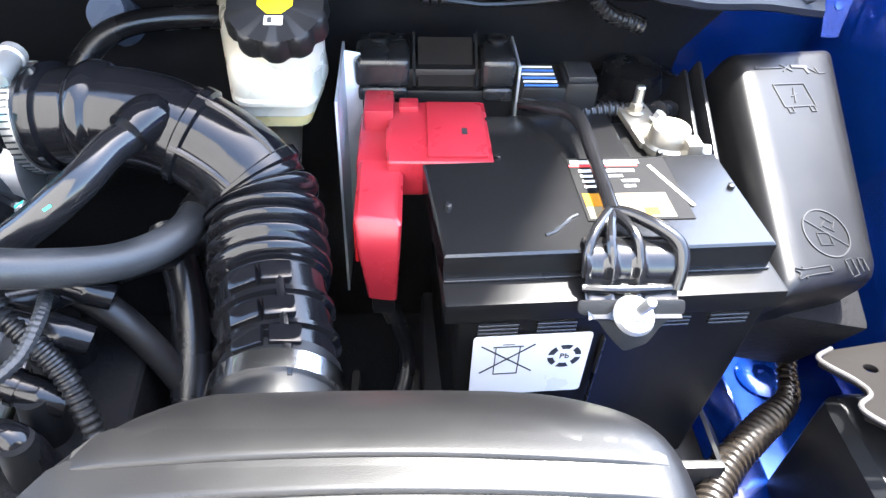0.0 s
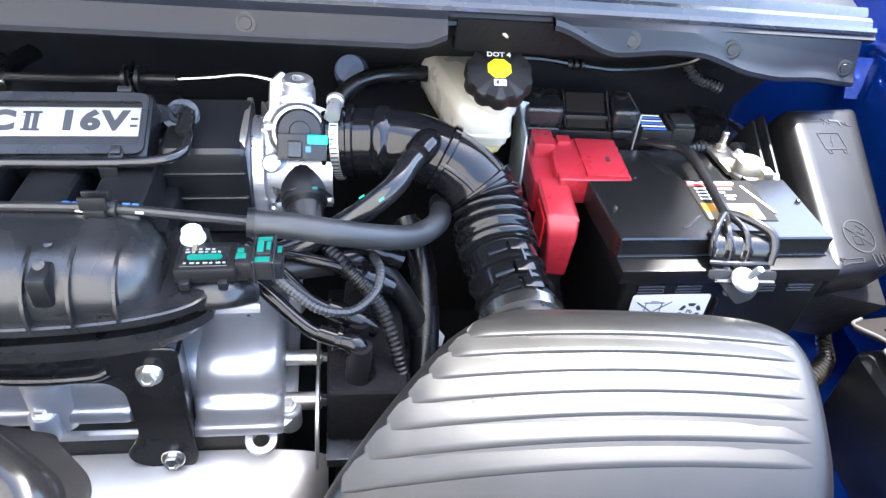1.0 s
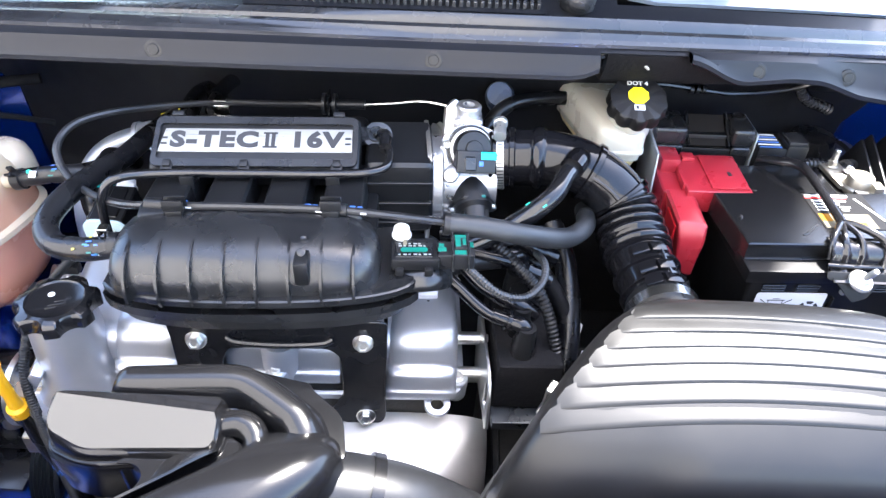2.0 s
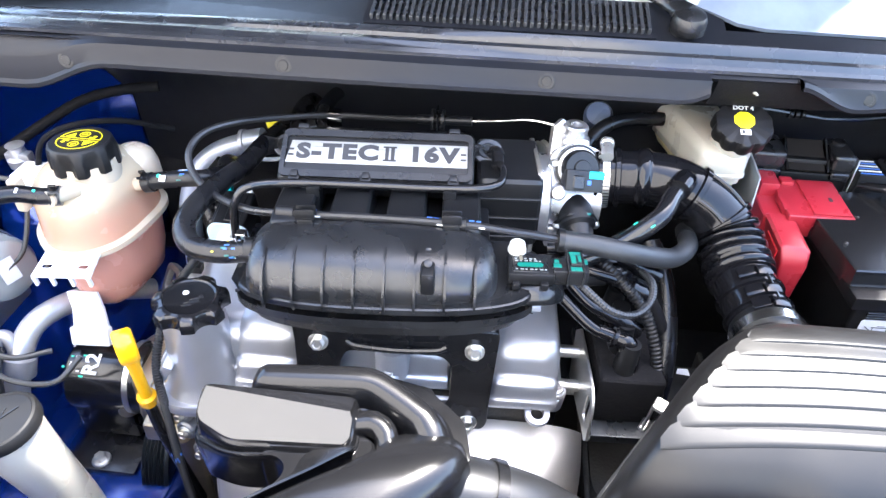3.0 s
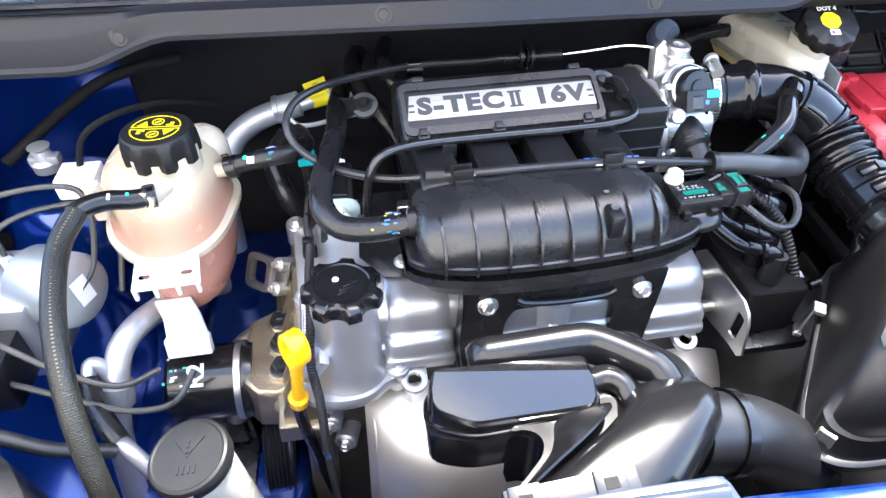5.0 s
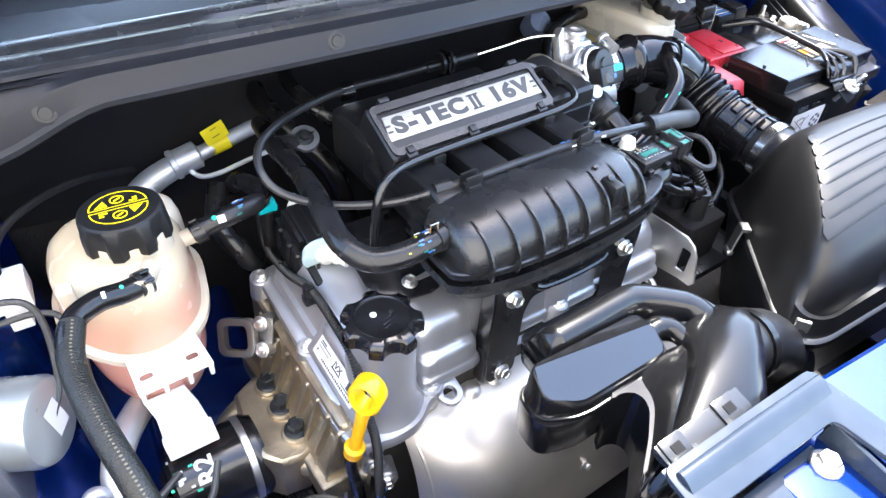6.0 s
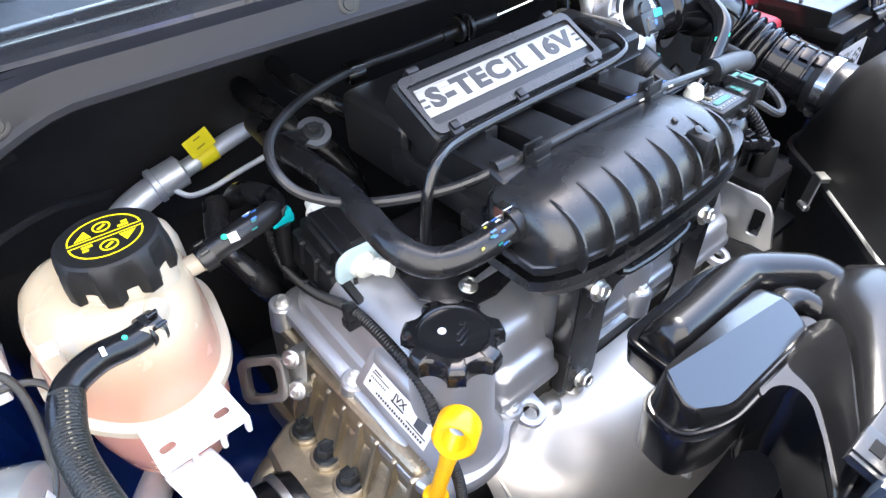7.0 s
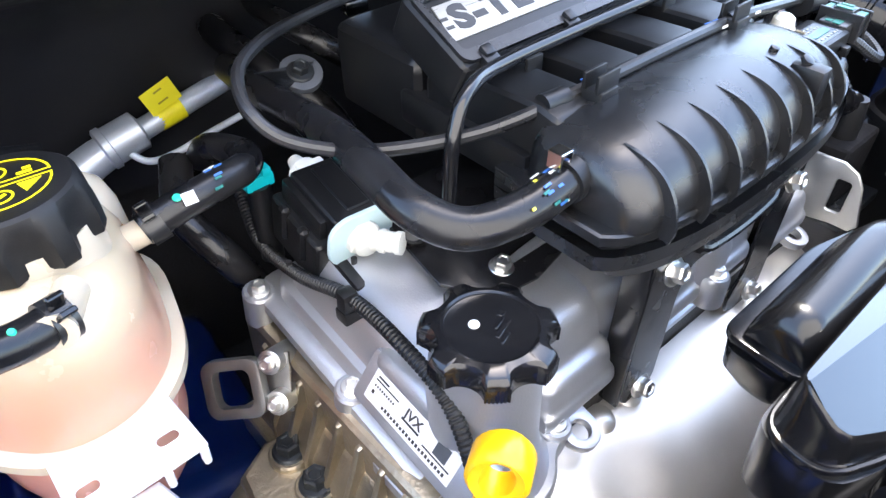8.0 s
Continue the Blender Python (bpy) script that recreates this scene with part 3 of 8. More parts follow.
setting("weatherstrip", cowl_strip([(0.466, 1.006, 0), (0.466, 1.010, 0), (0.4695, 1.0135, 0), (0.4735, 1.012, 0), (0.4755, 1.009, 0), (0.478, 1.011, 0), (0.481, 1.017, 0), (0.487, 1.019, 0), (0.491, 1.015, 0), (0.493, 1.013, 0), (0.4955, 1.021, 0), (0.501, 1.0265, 0), (0.507, 1.025, 0), (0.509, 1.017, 0), (0.49, 1.006, 0)], -1.2, 0.33), STRIP, "long ribbed rubber weatherstrip along the cowl edge", "weatherstrip")
setting("cowl_apron", cowl_strip([(0.455, 0.976, 1), (0.50, 0.962, 1), (0.56, 0.94, 0.5), (0.60, 0.90, 0), (0.615, 0.84, 0), (0.62, 0.72, 0), (0.63, 0.72, 0), (0.625, 0.85, 0), (0.61, 0.91, 0), (0.57, 0.95, 0.5), (0.50, 0.975, 1), (0.46, 0.984, 1)], -1.2, 0.318, 140, 1.0, apron_shape), APRON, "matt dark grey plastic apron under the cowl", "apron")


def glass(i, j):
    """The windscreen: its lower edge comes forward to the weatherstrip beside the wiper."""
    x = -1.3 + 1.93 * i
    k = ease(-0.13, -0.02, x)
    foot = Vector((x, 0.615, 1.043)).lerp(cowl_bend(x, 0.548, 1.0315), k)
    return foot.lerp(Vector((x, 1.3, 1.50)), j)


setting("windscreen", sheet(glass, 60, 8, 0.006), GLASS_SKY, "car windscreen with the sky's reflection put into its colour", "windscreen")
setting("windscreen_trim", along_x([(0.596, 1.0395), (0.604, 1.046), (0.618, 1.049), (0.622, 1.044), (0.61, 1.036)], -1.3, -0.08), PALE_GLINT, "trim below the windscreen, its sky reflection put into the colour", "trim")


def cowl_grille():
    ob = thing("cowl_grille", (-0.34, 0.55, 1.03), "black plastic air grille with rows of slots in the cowl", "grille")
    m = Matrix.Translation((-0.34, 0.552, 1.0305)) @ Matrix.Rotation(radians(13.5), 4, "X")
    part("frame", slab(rounded(0.35, 0.074, 0.004, 5, 0.02), 0.002, m @ Matrix.Translation((0, 0, 0.0)), holes=[rounded(0.334, 0.058, 0.002, 5, 0.02)]), COWL, ob)
    part("backing", box((-0.147, -0.029, -0.003), (0.187, 0.029, 0.0002), 0, m=m), INK, ob)
    for i in range(42):
        bar = box((-0.0021, -0.029, 0), (0.0021, 0.029, 0.0085), 0.0006, 1, m=m @ Matrix.Translation((-0.145 + 0.00808 * i, 0, 0)))
        part("slat", bar, SLAT, ob, smooth=0)
    for k in (-0.0095, 0.0095):
        part("crossbar", box((-0.147, k - 0.001, 0), (0.187, k + 0.001, 0.003), 0, m=m), COWL, ob, smooth=0)
    return ob


cowl_grille()


def wiper():
    ob = thing("windscreen_wiper", (-0.112, 0.57, 1.03), "black windscreen wiper arm on its pivot", "wiper")
    part("pivot", lathe([(0.021, 0.0), (0.021, 0.014), (0.018, 0.021), (0.01, 0.025), (0.001, 0.026)], frame_to((-0.108, 0.543, 1.026), (0, -0.2, 1)), 28), PLASTIC_SATIN, ob)
    part("arm", sweep([(-0.111, 0.545, 1.045), (-0.14, 0.58, 1.052), (-0.22, 0.63, 1.075), (-0.32, 0.665, 1.1), (-0.45, 0.68, 1.115)], [0.013, 0.010, 0.008, 0.006, 0.006], seg=12, squash=0.6), PLASTIC_SATIN, ob)
    return ob


wiper()
for x, y, z, w in ((-0.595, 0.515, 0.966, 0.05), (-0.62, 0.6, 0.929, 0.02), (-0.5, 0.53, 0.958, 0.03)):
    tab = thing("apron_tab", (x, y, z - 0.004), "small moulded tab on the dark apron", "tab")
    part("tab", slab([(w / 2 * math.cos(radians(a)), w / 3 * math.sin(radians(a))) for a in range(180, 361, 15)], 0.003, frame_to((x, y, z), (0, -0.35, 0.93)), 0.0008), APRON if w > 0.025 else PLASTIC_GREY, tab)

plug = thing("apron_plug", (-0.646, 0.545, 0.938), "dark oval rubber plug in the cowl apron", "plug")
part("plug", lathe([(0.026, -0.004), (0.026, 0.001), (0.023, 0.003), (0.020, 0.0), (0.004, -0.001), (0.003, 0.002), (0.001, 0.002)], frame_to((-0.646, 0.545, 0.946), (0, -0.42, 0.9)) @ Matrix.Diagonal((1.0, 0.62, 1, 1)), 36), RUBBER, plug)
# Thin pale strip modelled in place of a bright highlight at the cowl gap.
sliver = thing("cowl_glint", (-0.027, 0.478, 0.974), "pale sliver put in for a highlight at the cowl recess", "cable tie")
part("strap", skin([[Vector(p) + Vector(d) for d in ((-w, 0, 0.001), (w, 0, 0.001), (w, 0.001, -0.001), (-w, 0.001, -0.001))] for p, w in (((-0.046, 0.499, 0.989), 0.0012), ((-0.038, 0.488, 0.985), 0.0035), ((-0.028, 0.476, 0.979), 0.001))]), PALE_GLINT, sliver)

# ---- the engine ----
def barrel_section(f=1.0):
    pts = [(-0.058, 0.060), (-0.0615, 0.068), (-0.0605, 0.081), (-0.054, 0.094), (-0.043, 0.1025), (-0.026, 0.108), (-0.004, 0.1095), (0.016, 0.1065),
           (0.030, 0.100), (0.036, 0.08), (0.036, 0.060)]
    c = (-0.014, 0.06)
    return [(c[0] + (v - c[0]) * f, c[1] + (w - c[1]) * f if w > c[1] else w) for v, w in pts]


def plenum_size(u):
    """How full the plenum is at a place along it: bowed in the middle, round at the ends."""
    ends = [(-0.112, 0.45), (-0.111, 0.62), (-0.108, 0.76), (-0.102, 0.86), (-0.092, 0.92), (-0.06, 0.975), (-0.02, 1.0), (0.035, 1.0), (0.075, 0.975), (0.105, 0.92), (0.116, 0.86), (0.125, 0.76), (0.131, 0.62), (0.135, 0.45), (0.136, 0.3)]
    if u is None:
        return [e[0] for e in ends]
    for (a, fa), (b, fb) in zip(ends, ends[1:]):
        if a <= u <= b:
            return fa + (fb - fa) * (u - a) / (b - a)
    return 0.4


def intake_manifold():
    ob = thing("intake_manifold", (0.02, 0.04, 0.04), "black plastic intake manifold with a ribbed plenum on the engine", "intake manifold", axes=INTAKE)
    ends = [(u, plenum_size(u)) for u in plenum_size(None)]
    part("plenum", skin([[Vector((u, p.y, p.z)) for p in smooth_path([(0, v, w) for v, w in barrel_section(f)], 3)] for u, f in ends]), PLASTIC_SATIN, ob)
    for i in range(8):
        u = -0.0905 + 0.029 * i
        a = smooth_path([(0, v, w) for v, w in barrel_section(plenum_size(u))[:6]], 4)
        c = Vector((0, -0.014, 0.07))
        n = len(a) - 1
        outer = [p + (p - c).normalized() * 0.0095 * (1 - k / n) ** 0.7 for k, p in enumerate(a)]
        ring = outer + [p - (p - c).normalized() * 0.004 for p in reversed(a)]
        part("rib", skin([[Vector((u + d, p.y, p.z)) for p in ring] for d in (-0.0012, 0.0012)]), PLASTIC_SATIN, ob)

    def rim(out, lo, hi):
        pts = []
        for k in range(41):
            u = -0.122 - out + (0.292 + 2 * out) * k / 40
            s = (u - 0.024) / (0.148 + out)
            pts.append((u, -0.033 - (0.036 + out) * max(0.0, 1 - abs(s) ** 2.6) ** 0.5))
        pts += [(0.172 + out, -0.02), (0.172 + out, 0.005), (0.160, 0.045), (-0.115, 0.045), (-0.122 - out, 0.0)]
        return [(pts, lo), (pts, hi)]
    part("flange", stack(rim(-0.001, 0.0585, 0.0645) + rim(-0.003, 0.0655, 0.0665)), PLASTIC_SATIN, ob)
    part("seam", stack(rim(-0.006, 0.053, 0.0585)), PLASTIC, ob)
    part("lower_shell", stack(rim(0.002, 0.043, 0.053) + [(shrink(rim(0, 0, 0)[0][0], 0.014), 0.030)]), PLASTIC_SATIN, ob)
    part("boss", box((0.060, -0.063, 0.080), (0.074, -0.040, 0.106), 0.004), PLASTIC, ob)
    part("boss_eye", lathe([(0.004, 0.0), (0.004, 0.003), (0.0025, 0.0035)], frame_to((0.067, -0.047, 0.106), (0, -0.5, 0.87)), 14), PLASTIC_SATIN, ob)
    part("pip", lathe([(0.0032, -0.002), (0.0030, 0.0015), (0.001, 0.002)], frame_to((0.0665, -0.026, 0.108), (0, -0.3, 0.95)), 12), PLASTIC_SATIN, ob)
    for u in (-0.078, -0.019, 0.040, 0.098):
        prof = [(0.012, 0.052), (0.012, 0.103), (0.03, 0.107), (0.06, 0.106), (0.1, 0.103), (0.13, 0.09), (0.13, 0.052)]
        bm = slab([(v, w) for v, w in prof], 0.041, Matrix.Translation((u - 0.0205, 0, 0)) @ Matrix(((0, 0, 1, 0), (1, 0, 0, 0), (0, 1, 0, 0), (0, 0, 0, 1))), 0.006, 3)
        part("runner", bm, PLASTIC, ob)
    part("runner_web", box((-0.105, 0.03, 0.05), (0.13, 0.15, 0.075), 0.004), PLASTIC, ob)
    # name-plate cover
    m = Matrix.Translation((0.003, 0.1145, 0.122)) @ Matrix.Rotation(radians(26), 4, "X")
    cover = part("cover", box((-0.108, -0.034, -0.028), (0.108, 0.034, 0.006), 0.006, 3, m), PLASTIC, ob)
    part("cover_rim", slab(rounded(0.212, 0.062, 0.008), 0.003, m @ Matrix.Translation((0, 0, 0.006)), holes=[rounded(0.202, 0.044, 0.004)]), PLASTIC_SATIN, ob)
    plate = part("name_plate", slab([(-0.101, -0.0145), (0.1, -0.0145), (0.1, 0.0145), (-0.096, 0.0145)], 0.0012, m @ Matrix.Translation((0, 0.002, 0.006)), 0.0003), PLATE, ob, "brushed silver name plate with black lettering")
    t = m @ Matrix.Translation((0, 0.002, 0.0074))
    words(plate, "S-TEC", t @ Matrix.Translation((-0.044, 0, 0)), 0.0262, INK, stretch=1.2, gap=1.14, bold=0.0014)
    words(plate, "16V", t @ Matrix.Translation((0.062, 0, 0)), 0.0262, INK, stretch=1.2, gap=1.14, bold=0.0014)
    two = join(box((-0.0075, 0.0085, 0), (0.0075, 0.0105, 0.0003), 0, m=t @ Matrix.Translation((0.014, -0.0005, 0))), box((-0.0075, -0.0095, 0), (0.0075, -0.0075, 0.0003), 0, m=t @ Matrix.Translation((0.014, 0, 0))),
               box((-0.0052, -0.0085, 0), (-0.0012, 0.0095, 0.0003), 0, m=t @ Matrix.Translation((0.014, 0, 0))), box((0.0012, -0.0085, 0), (0.0052, 0.0095, 0.0003), 0, m=t @ Matrix.Translation((0.014, 0, 0))))
    part("lettering", two, INK, plate, smooth=0)
    for sx in (-1, 1):
        for dy in (-0.0035, 0.0035):
            part("lettering", box((-0.003, -0.0012, 0), (0.003, 0.0012, 0.0003), 0, m=t @ Matrix.Translation((sx * 0.0955, dy - 0.001, 0))), INK, plate, smooth=0)
    for x in (-0.088, -0.01, 0.085):
        part("clip", join(box((-0.006, -0.004, -0.012), (0.006, 0.004, 0.010), 0.001, m=m @ Matrix.Translation((x, -0.033, 0))), box((-0.004, -0.002, 0.006), (0.004, 0.006, 0.0125), 0.001, m=m @ Matrix.Translation((x, -0.031, 0)))), PLASTIC, ob)
    for x in (-0.085, 0.085):
        part("clip", box((-0.006, -0.003, -0.006), (0.006, 0.003, 0.011), 0.001, m=m @ Matrix.Translation((x, 0.034, 0))), PLASTIC, ob)
    for x in (0.022, 0.105):
        part("mount_lug", slab(circle(0.011, 20), 0.006, Matrix.Translation((x, 0.155, 0.11)) @ Matrix.Rotation(radians(20), 4, "X"), 0.001), PLASTIC, ob)
    for p in ((-0.132, 0.237, 0.062), (0.128, 0.152, 0.112)):
        m2 = frame_to(p, (-0.1, -0.45, 0.9))
        lug = part("mount_lug", slab([(0.017 * math.cos(a), 0.017 * math.sin(a)) for a in [radians(d) for d in range(-120, 121, 12)]] + [(-0.03, -0.012), (-0.03, 0.012)], 0.006, m2, 0.001), GREY_LUG, ob)
        fastener(lug, m2 @ Vector((0, 0, 0.006)), m2.to_3x3() @ Vector((0, 0, 1)), 0.011, 1.9, 0.7, DARK_BOLT)
    part("rear_shell", box((-0.1, 0.135, 0.03), (0.115, 0.235, 0.098), 0.012, 3), PLASTIC, ob)
    part("throttle_neck", box((0.115, 0.095, 0.02), (0.19, 0.195, 0.112), 0.01, 3), PLASTIC, ob)
    for k in range(3):
        part("rib", box((0.118, 0.092, 0.035 + 0.026 * k), (0.188, 0.097, 0.038 + 0.026 * k), 0.0008, 1), PLASTIC, ob)
    part("hose_stub", lathe([(0.0095, -0.02), (0.0095, 0.004), (0.0115, 0.006), (0.0105, 0.012)], frame_to((-0.106, -0.009, 0.083), (-1, 0, 0)), 20), PLASTIC, ob)
    # clips that hold the cables on the runners
    for u in (-0.06, 0.088):
        part("cable_clip", join(box((u - 0.008, 0.008, 0.1), (u + 0.008, 0.024, 0.1115), 0.0015), box((u - 0.010, 0.010, 0.1105), (u + 0.010, 0.0125, 0.122), 0.001), box((u - 0.010, 0.0195, 0.1105), (u + 0.010, 0.022, 0.1215), 0.001)), PLASTIC, ob)
    for u in (-0.062, 0.085):
        part("cable_clip", join(box((u - 0.006, 0.064, 0.085), (u + 0.006, 0.082, 0.103), 0.0015), box((u - 0.007, 0.064, 0.1), (u + 0.007, 0.067, 0.114), 0.001), box((u - 0.007, 0.079, 0.1), (u + 0.007, 0.082, 0.114), 0.001)), PLASTIC, ob)
    # pressure sensor beside the plenum
    sens = part("pressure_sensor", box((0.146, -0.03, 0.07), (0.192, 0.004, 0.084), 0.003, 2), PLASTIC, ob, "black pressure sensor with teal paint marks")
    part("label_plate", box((0.150, -0.026, 0.0835), (0.186, -0.003, 0.0845), 0.0006, 1), PLASTIC_SATIN, sens)
    part("paint_patch", slab(rounded(0.026, 0.0065, 0.003, 4, 0.168, -0.0155), 0.0006, Matrix.Translation((0, 0, 0.0845))), TEAL_PAINT, sens, "teal paint patch", smooth=0)
    for row, (y, count) in enumerate(((-0.0225, 7), (-0.0095, 6), (-0.0062, 5))):
        for k in range(count):
            part("printed_mark", box((0.153 + 0.0048 * k, y - 0.0008, 0.0845), (0.153 + 0.0048 * k + 0.0022 + 0.0012 * ((k + row) % 2), y + 0.0008, 0.0849), 0), LABEL_GREY, sens, smooth=0)
    part("screw", join(lathe([(0.0098, 0.084), (0.0098, 0.086), (0.0085, 0.0885), (0.0078, 0.0935), (0.0045, 0.096)], Matrix.Translation((0.156, 0.008, 0)), 20)), CREAM_PLUG, sens, "white capped screw")
    part("paint_streak", box((0.1575, -0.009, 0.0848), (0.1610, 0.001, 0.0858), 0.0003, 1), INK_CREAM, sens)
    part("mounting_lug", join(box((0.150, -0.036, 0.068), (0.158, -0.029, 0.076), 0.002), box((0.178, -0.036, 0.068), (0.186, -0.029, 0.076), 0.002)), PLASTIC, sens)
    plug = part("connector", join(box((0.19, -0.026, 0.068), (0.226, -0.004, 0.086), 0.002), box((0.205, -0.030, 0.072), (0.220, 0.002, 0.090), 0.002), box((0.2065, -0.022, 0.088), (0.2185, -0.006, 0.0925), 0.0015)), PLASTIC_SATIN, ob)
    part("lock_frame", join(box((0.204, -0.0315, 0.070), (0.2062, 0.003, 0.0915), 0.0006, 1), box((0.2188, -0.0315, 0.070), (0.221, 0.003, 0.0915), 0.0006, 1)), PLASTIC_GREY, ob)
    for x0, y0, x1, y1, z in ((0.191, -0.020, 0.199, -0.014, 0.086), (0.192, -0.013, 0.197, -0.008, 0.086), (0.2065, -0.0295, 0.2175, -0.0235, 0.090), (0.2075, -0.0205, 0.2125, -0.0075, 0.0925), (0.2145, -0.018, 0.2178, -0.0085, 0.0925), (0.2075, -0.004, 0.2185, 0.0005, 0.090), (0.222, -0.014, 0.2255, -0.006, 0.086)):
        part("paint_patch", box((x0, y0, z), (x1, y1, z + 0.0006), 0.0002, 1), TEAL_PAINT, plug, smooth=0)
    part("sensor_arm", sweep([(0.13, -0.02, 0.05), (0.16, -0.03, 0.058), (0.185, -0.03, 0.06), (0.2, -0.015, 0.05)], 0.012, seg=12, squash=0.6), PLASTIC_SATIN, ob)
    return ob


intake_manifold()


def valve_cover():
    ob = thing("valve_cover", (0, 0.07, -0.12), "silver cast aluminium valve cover with an oil filler neck", "valve cover", axes=ENG)
    m = Matrix.Translation((0.003, 0.062, -0.076)) @ Matrix.Rotation(radians(9), 4, "X")
    out = rounded(0.462, 0.225, 0.022, 5, 0, 0.01)
    part("rim", stack([(shrink(out, 0.002), -0.013), (out, -0.011), (out, -0.002), (shrink(out, 0.003), 0.0)], m), CAST, ob)
    ring = lambda d: shrink(out, d)
    part("body", stack([(ring(0.012), -0.002), (ring(0.0125), 0.012), (ring(0.014), 0.0145), (ring(0.0195), 0.016), (ring(0.021), 0.019), (ring(0.023), 0.036), (ring(0.026), 0.048), (ring(0.032), 0.057), (ring(0.042), 0.062), (ring(0.055), 0.064)], m), CAST, ob)
    part("filler_neck", join(lathe([(0.047, -0.098), (0.043, -0.092), (0.0385, -0.082), (0.0362, -0.066), (0.0345, -0.03), (0.0325, 0.010)], Matrix.Translation((-0.18, -0.02, 0)), 40),
                             box((-0.213, -0.02, -0.09), (-0.147, 0.05, -0.03), 0.014, 4)), CAST, ob, smooth=50)
    lobe = round_corners([(-0.236, 0.03), (-0.236, -0.048), (-0.222, -0.066), (-0.19, -0.074), (-0.158, -0.070), (-0.138, -0.052), (-0.12, -0.05), (-0.12, 0.03)], 0.014, 5)
    part("neck_flange", stack([(shrink(lobe, 0.003), -0.112), (lobe, -0.109), (lobe, -0.1), (shrink(lobe, 0.003), -0.097)]), CAST, ob)
    # front steps between the support legs
    across = Matrix(((0, 0, 1, 0), (1, 0, 0, 0), (0, 1, 0, 0), (0, 0, 0, 1)))
    steps = [(0.05, -0.008), (-0.022, -0.020), (-0.034, -0.030), (-0.0385, -0.046), (-0.041, -0.054), (-0.050, -0.058), (-0.0525, -0.064), (-0.054, -0.077), (-0.058, -0.080), (-0.058, -0.092), (0.05, -0.092)]
    for u0, u1, d in ((-0.140, -0.066, 0.003), (0.146, 0.223, 0.0)):
        prof = round_corners([(v + d, w) for v, w in steps], 0.007, 3)
        n = 7
        rings = []
        for k in range(n + 1):
            u = u0 + (u1 - u0) * (0.0, 0.035, 0.10, 0.3, 0.7, 0.90, 0.965, 1.0)[k]
            f = (0.010, 0.004, 0.0, 0.0, 0.0, 0.0, 0.004, 0.010)[k]
            rings.append([Vector((u, v + 0.010 + f * (1 if w > -0.075 else 0.3), w - f * (1 if w > -0.055 else 0.2))) for v, w in prof])
        part("front_block", skin(rings), CAST, ob, smooth=50)
    part("front_step", join(slab(round_corners([(0.0, -0.012), (-0.031, -0.014), (-0.041, -0.024), (-0.043, -0.048), (-0.049, -0.052), (-0.049, -0.066), (0.0, -0.066)], 0.006, 3), 0.118, Matrix.Translation((-0.020, 0, 0)) @ across, 0.004, 2),
                            lathe([(0.020, -0.07), (0.020, -0.022), (0.017, -0.015), (0.009, -0.012), (0.001, -0.011)], Matrix.Translation((0.036, -0.034, 0)), 28)), CAST, ob, smooth=45)
    part("front_boss", lathe([(0.012, -0.07), (0.012, -0.046), (0.0105, -0.043)], Matrix.Translation((0.033, -0.051, 0)), 24), CAST, ob)
    fastener(ob, (0.033, -0.0515, -0.043), (0, -0.16, 0.99), 0.0095, 1.75)
    # bosses and bolts round the rim
    for p in ((-0.225, 0.172, -0.06), (-0.220, 0.062, -0.076), (-0.222, -0.033, -0.098), (0.226, -0.018, -0.088), (-0.128, -0.04, -0.093), (0.225, 0.12, -0.066), (-0.05, 0.172, -0.06)):
        part("boss", lathe([(0.0125, -0.03), (0.0125, 0.0), (0.011, 0.002)], frame_to(p, (0, -0.16, 0.99)), 20), CAST, ob)
        fastener(ob, Vector(p) + Vector((0, -0.0003, 0.002)), (0, -0.16, 0.99), 0.0095, 1.75)
    for p in ((0.203, -0.046, -0.102), (-0.112, -0.05, -0.108)):
        m2 = frame_to(p, (0, -0.25, 0.97))
        part("eyelet", slab([(0.0145 * math.cos(radians(a)), 0.0145 * math.sin(radians(a))) for a in range(170, 371, 20)] + [(0.0145, 0.025), (-0.0145, 0.025)], 0.008, m2, 0.0012, holes=[circle(0.0075, 14)]), CAST, ob)
    # top ridge and small dark marks
    part("top_ridge", sweep([(-0.14, 0.03, -0.017), (-0.06, 0.035, -0.012), (0.2, 0.04, -0.012)], 0.008, seg=10), CAST, ob)
    for p in ((-0.185, 0.1, -0.004), (-0.15, 0.035, -0.014), (0.19, 0.03, -0.014), (-0.21, 0.145, -0.022)):
        part("pin_mark", lathe([(0.0022, -0.004), (0.0022, 0.0008), (0.001, 0.001)], Matrix.Translation(p), 10), INK, ob)
    # engine data sticker on the sloped end face
    face = frame_to((-0.2185, -0.008, -0.0563), (-0.86, -0.05, 0.5), (0, -1, -0.12))
    plate = part("sticker_pad", box((-0.060, -0.019, -0.012), (0.05, 0.021, 0.0), 0.004, 2, face), CAST, ob)
    st = part("sticker", box((-0.050, -0.0105, 0.0), (0.030, 0.0115, 0.0006), 0, m=face), PAPER, ob, "white engine data sticker with black print")
    words(st, "JVX", face @ Matrix.Translation((-0.010, 0.0045, 0.0008)), 0.0095, INK, thick=0.0001, bold=0.0002)
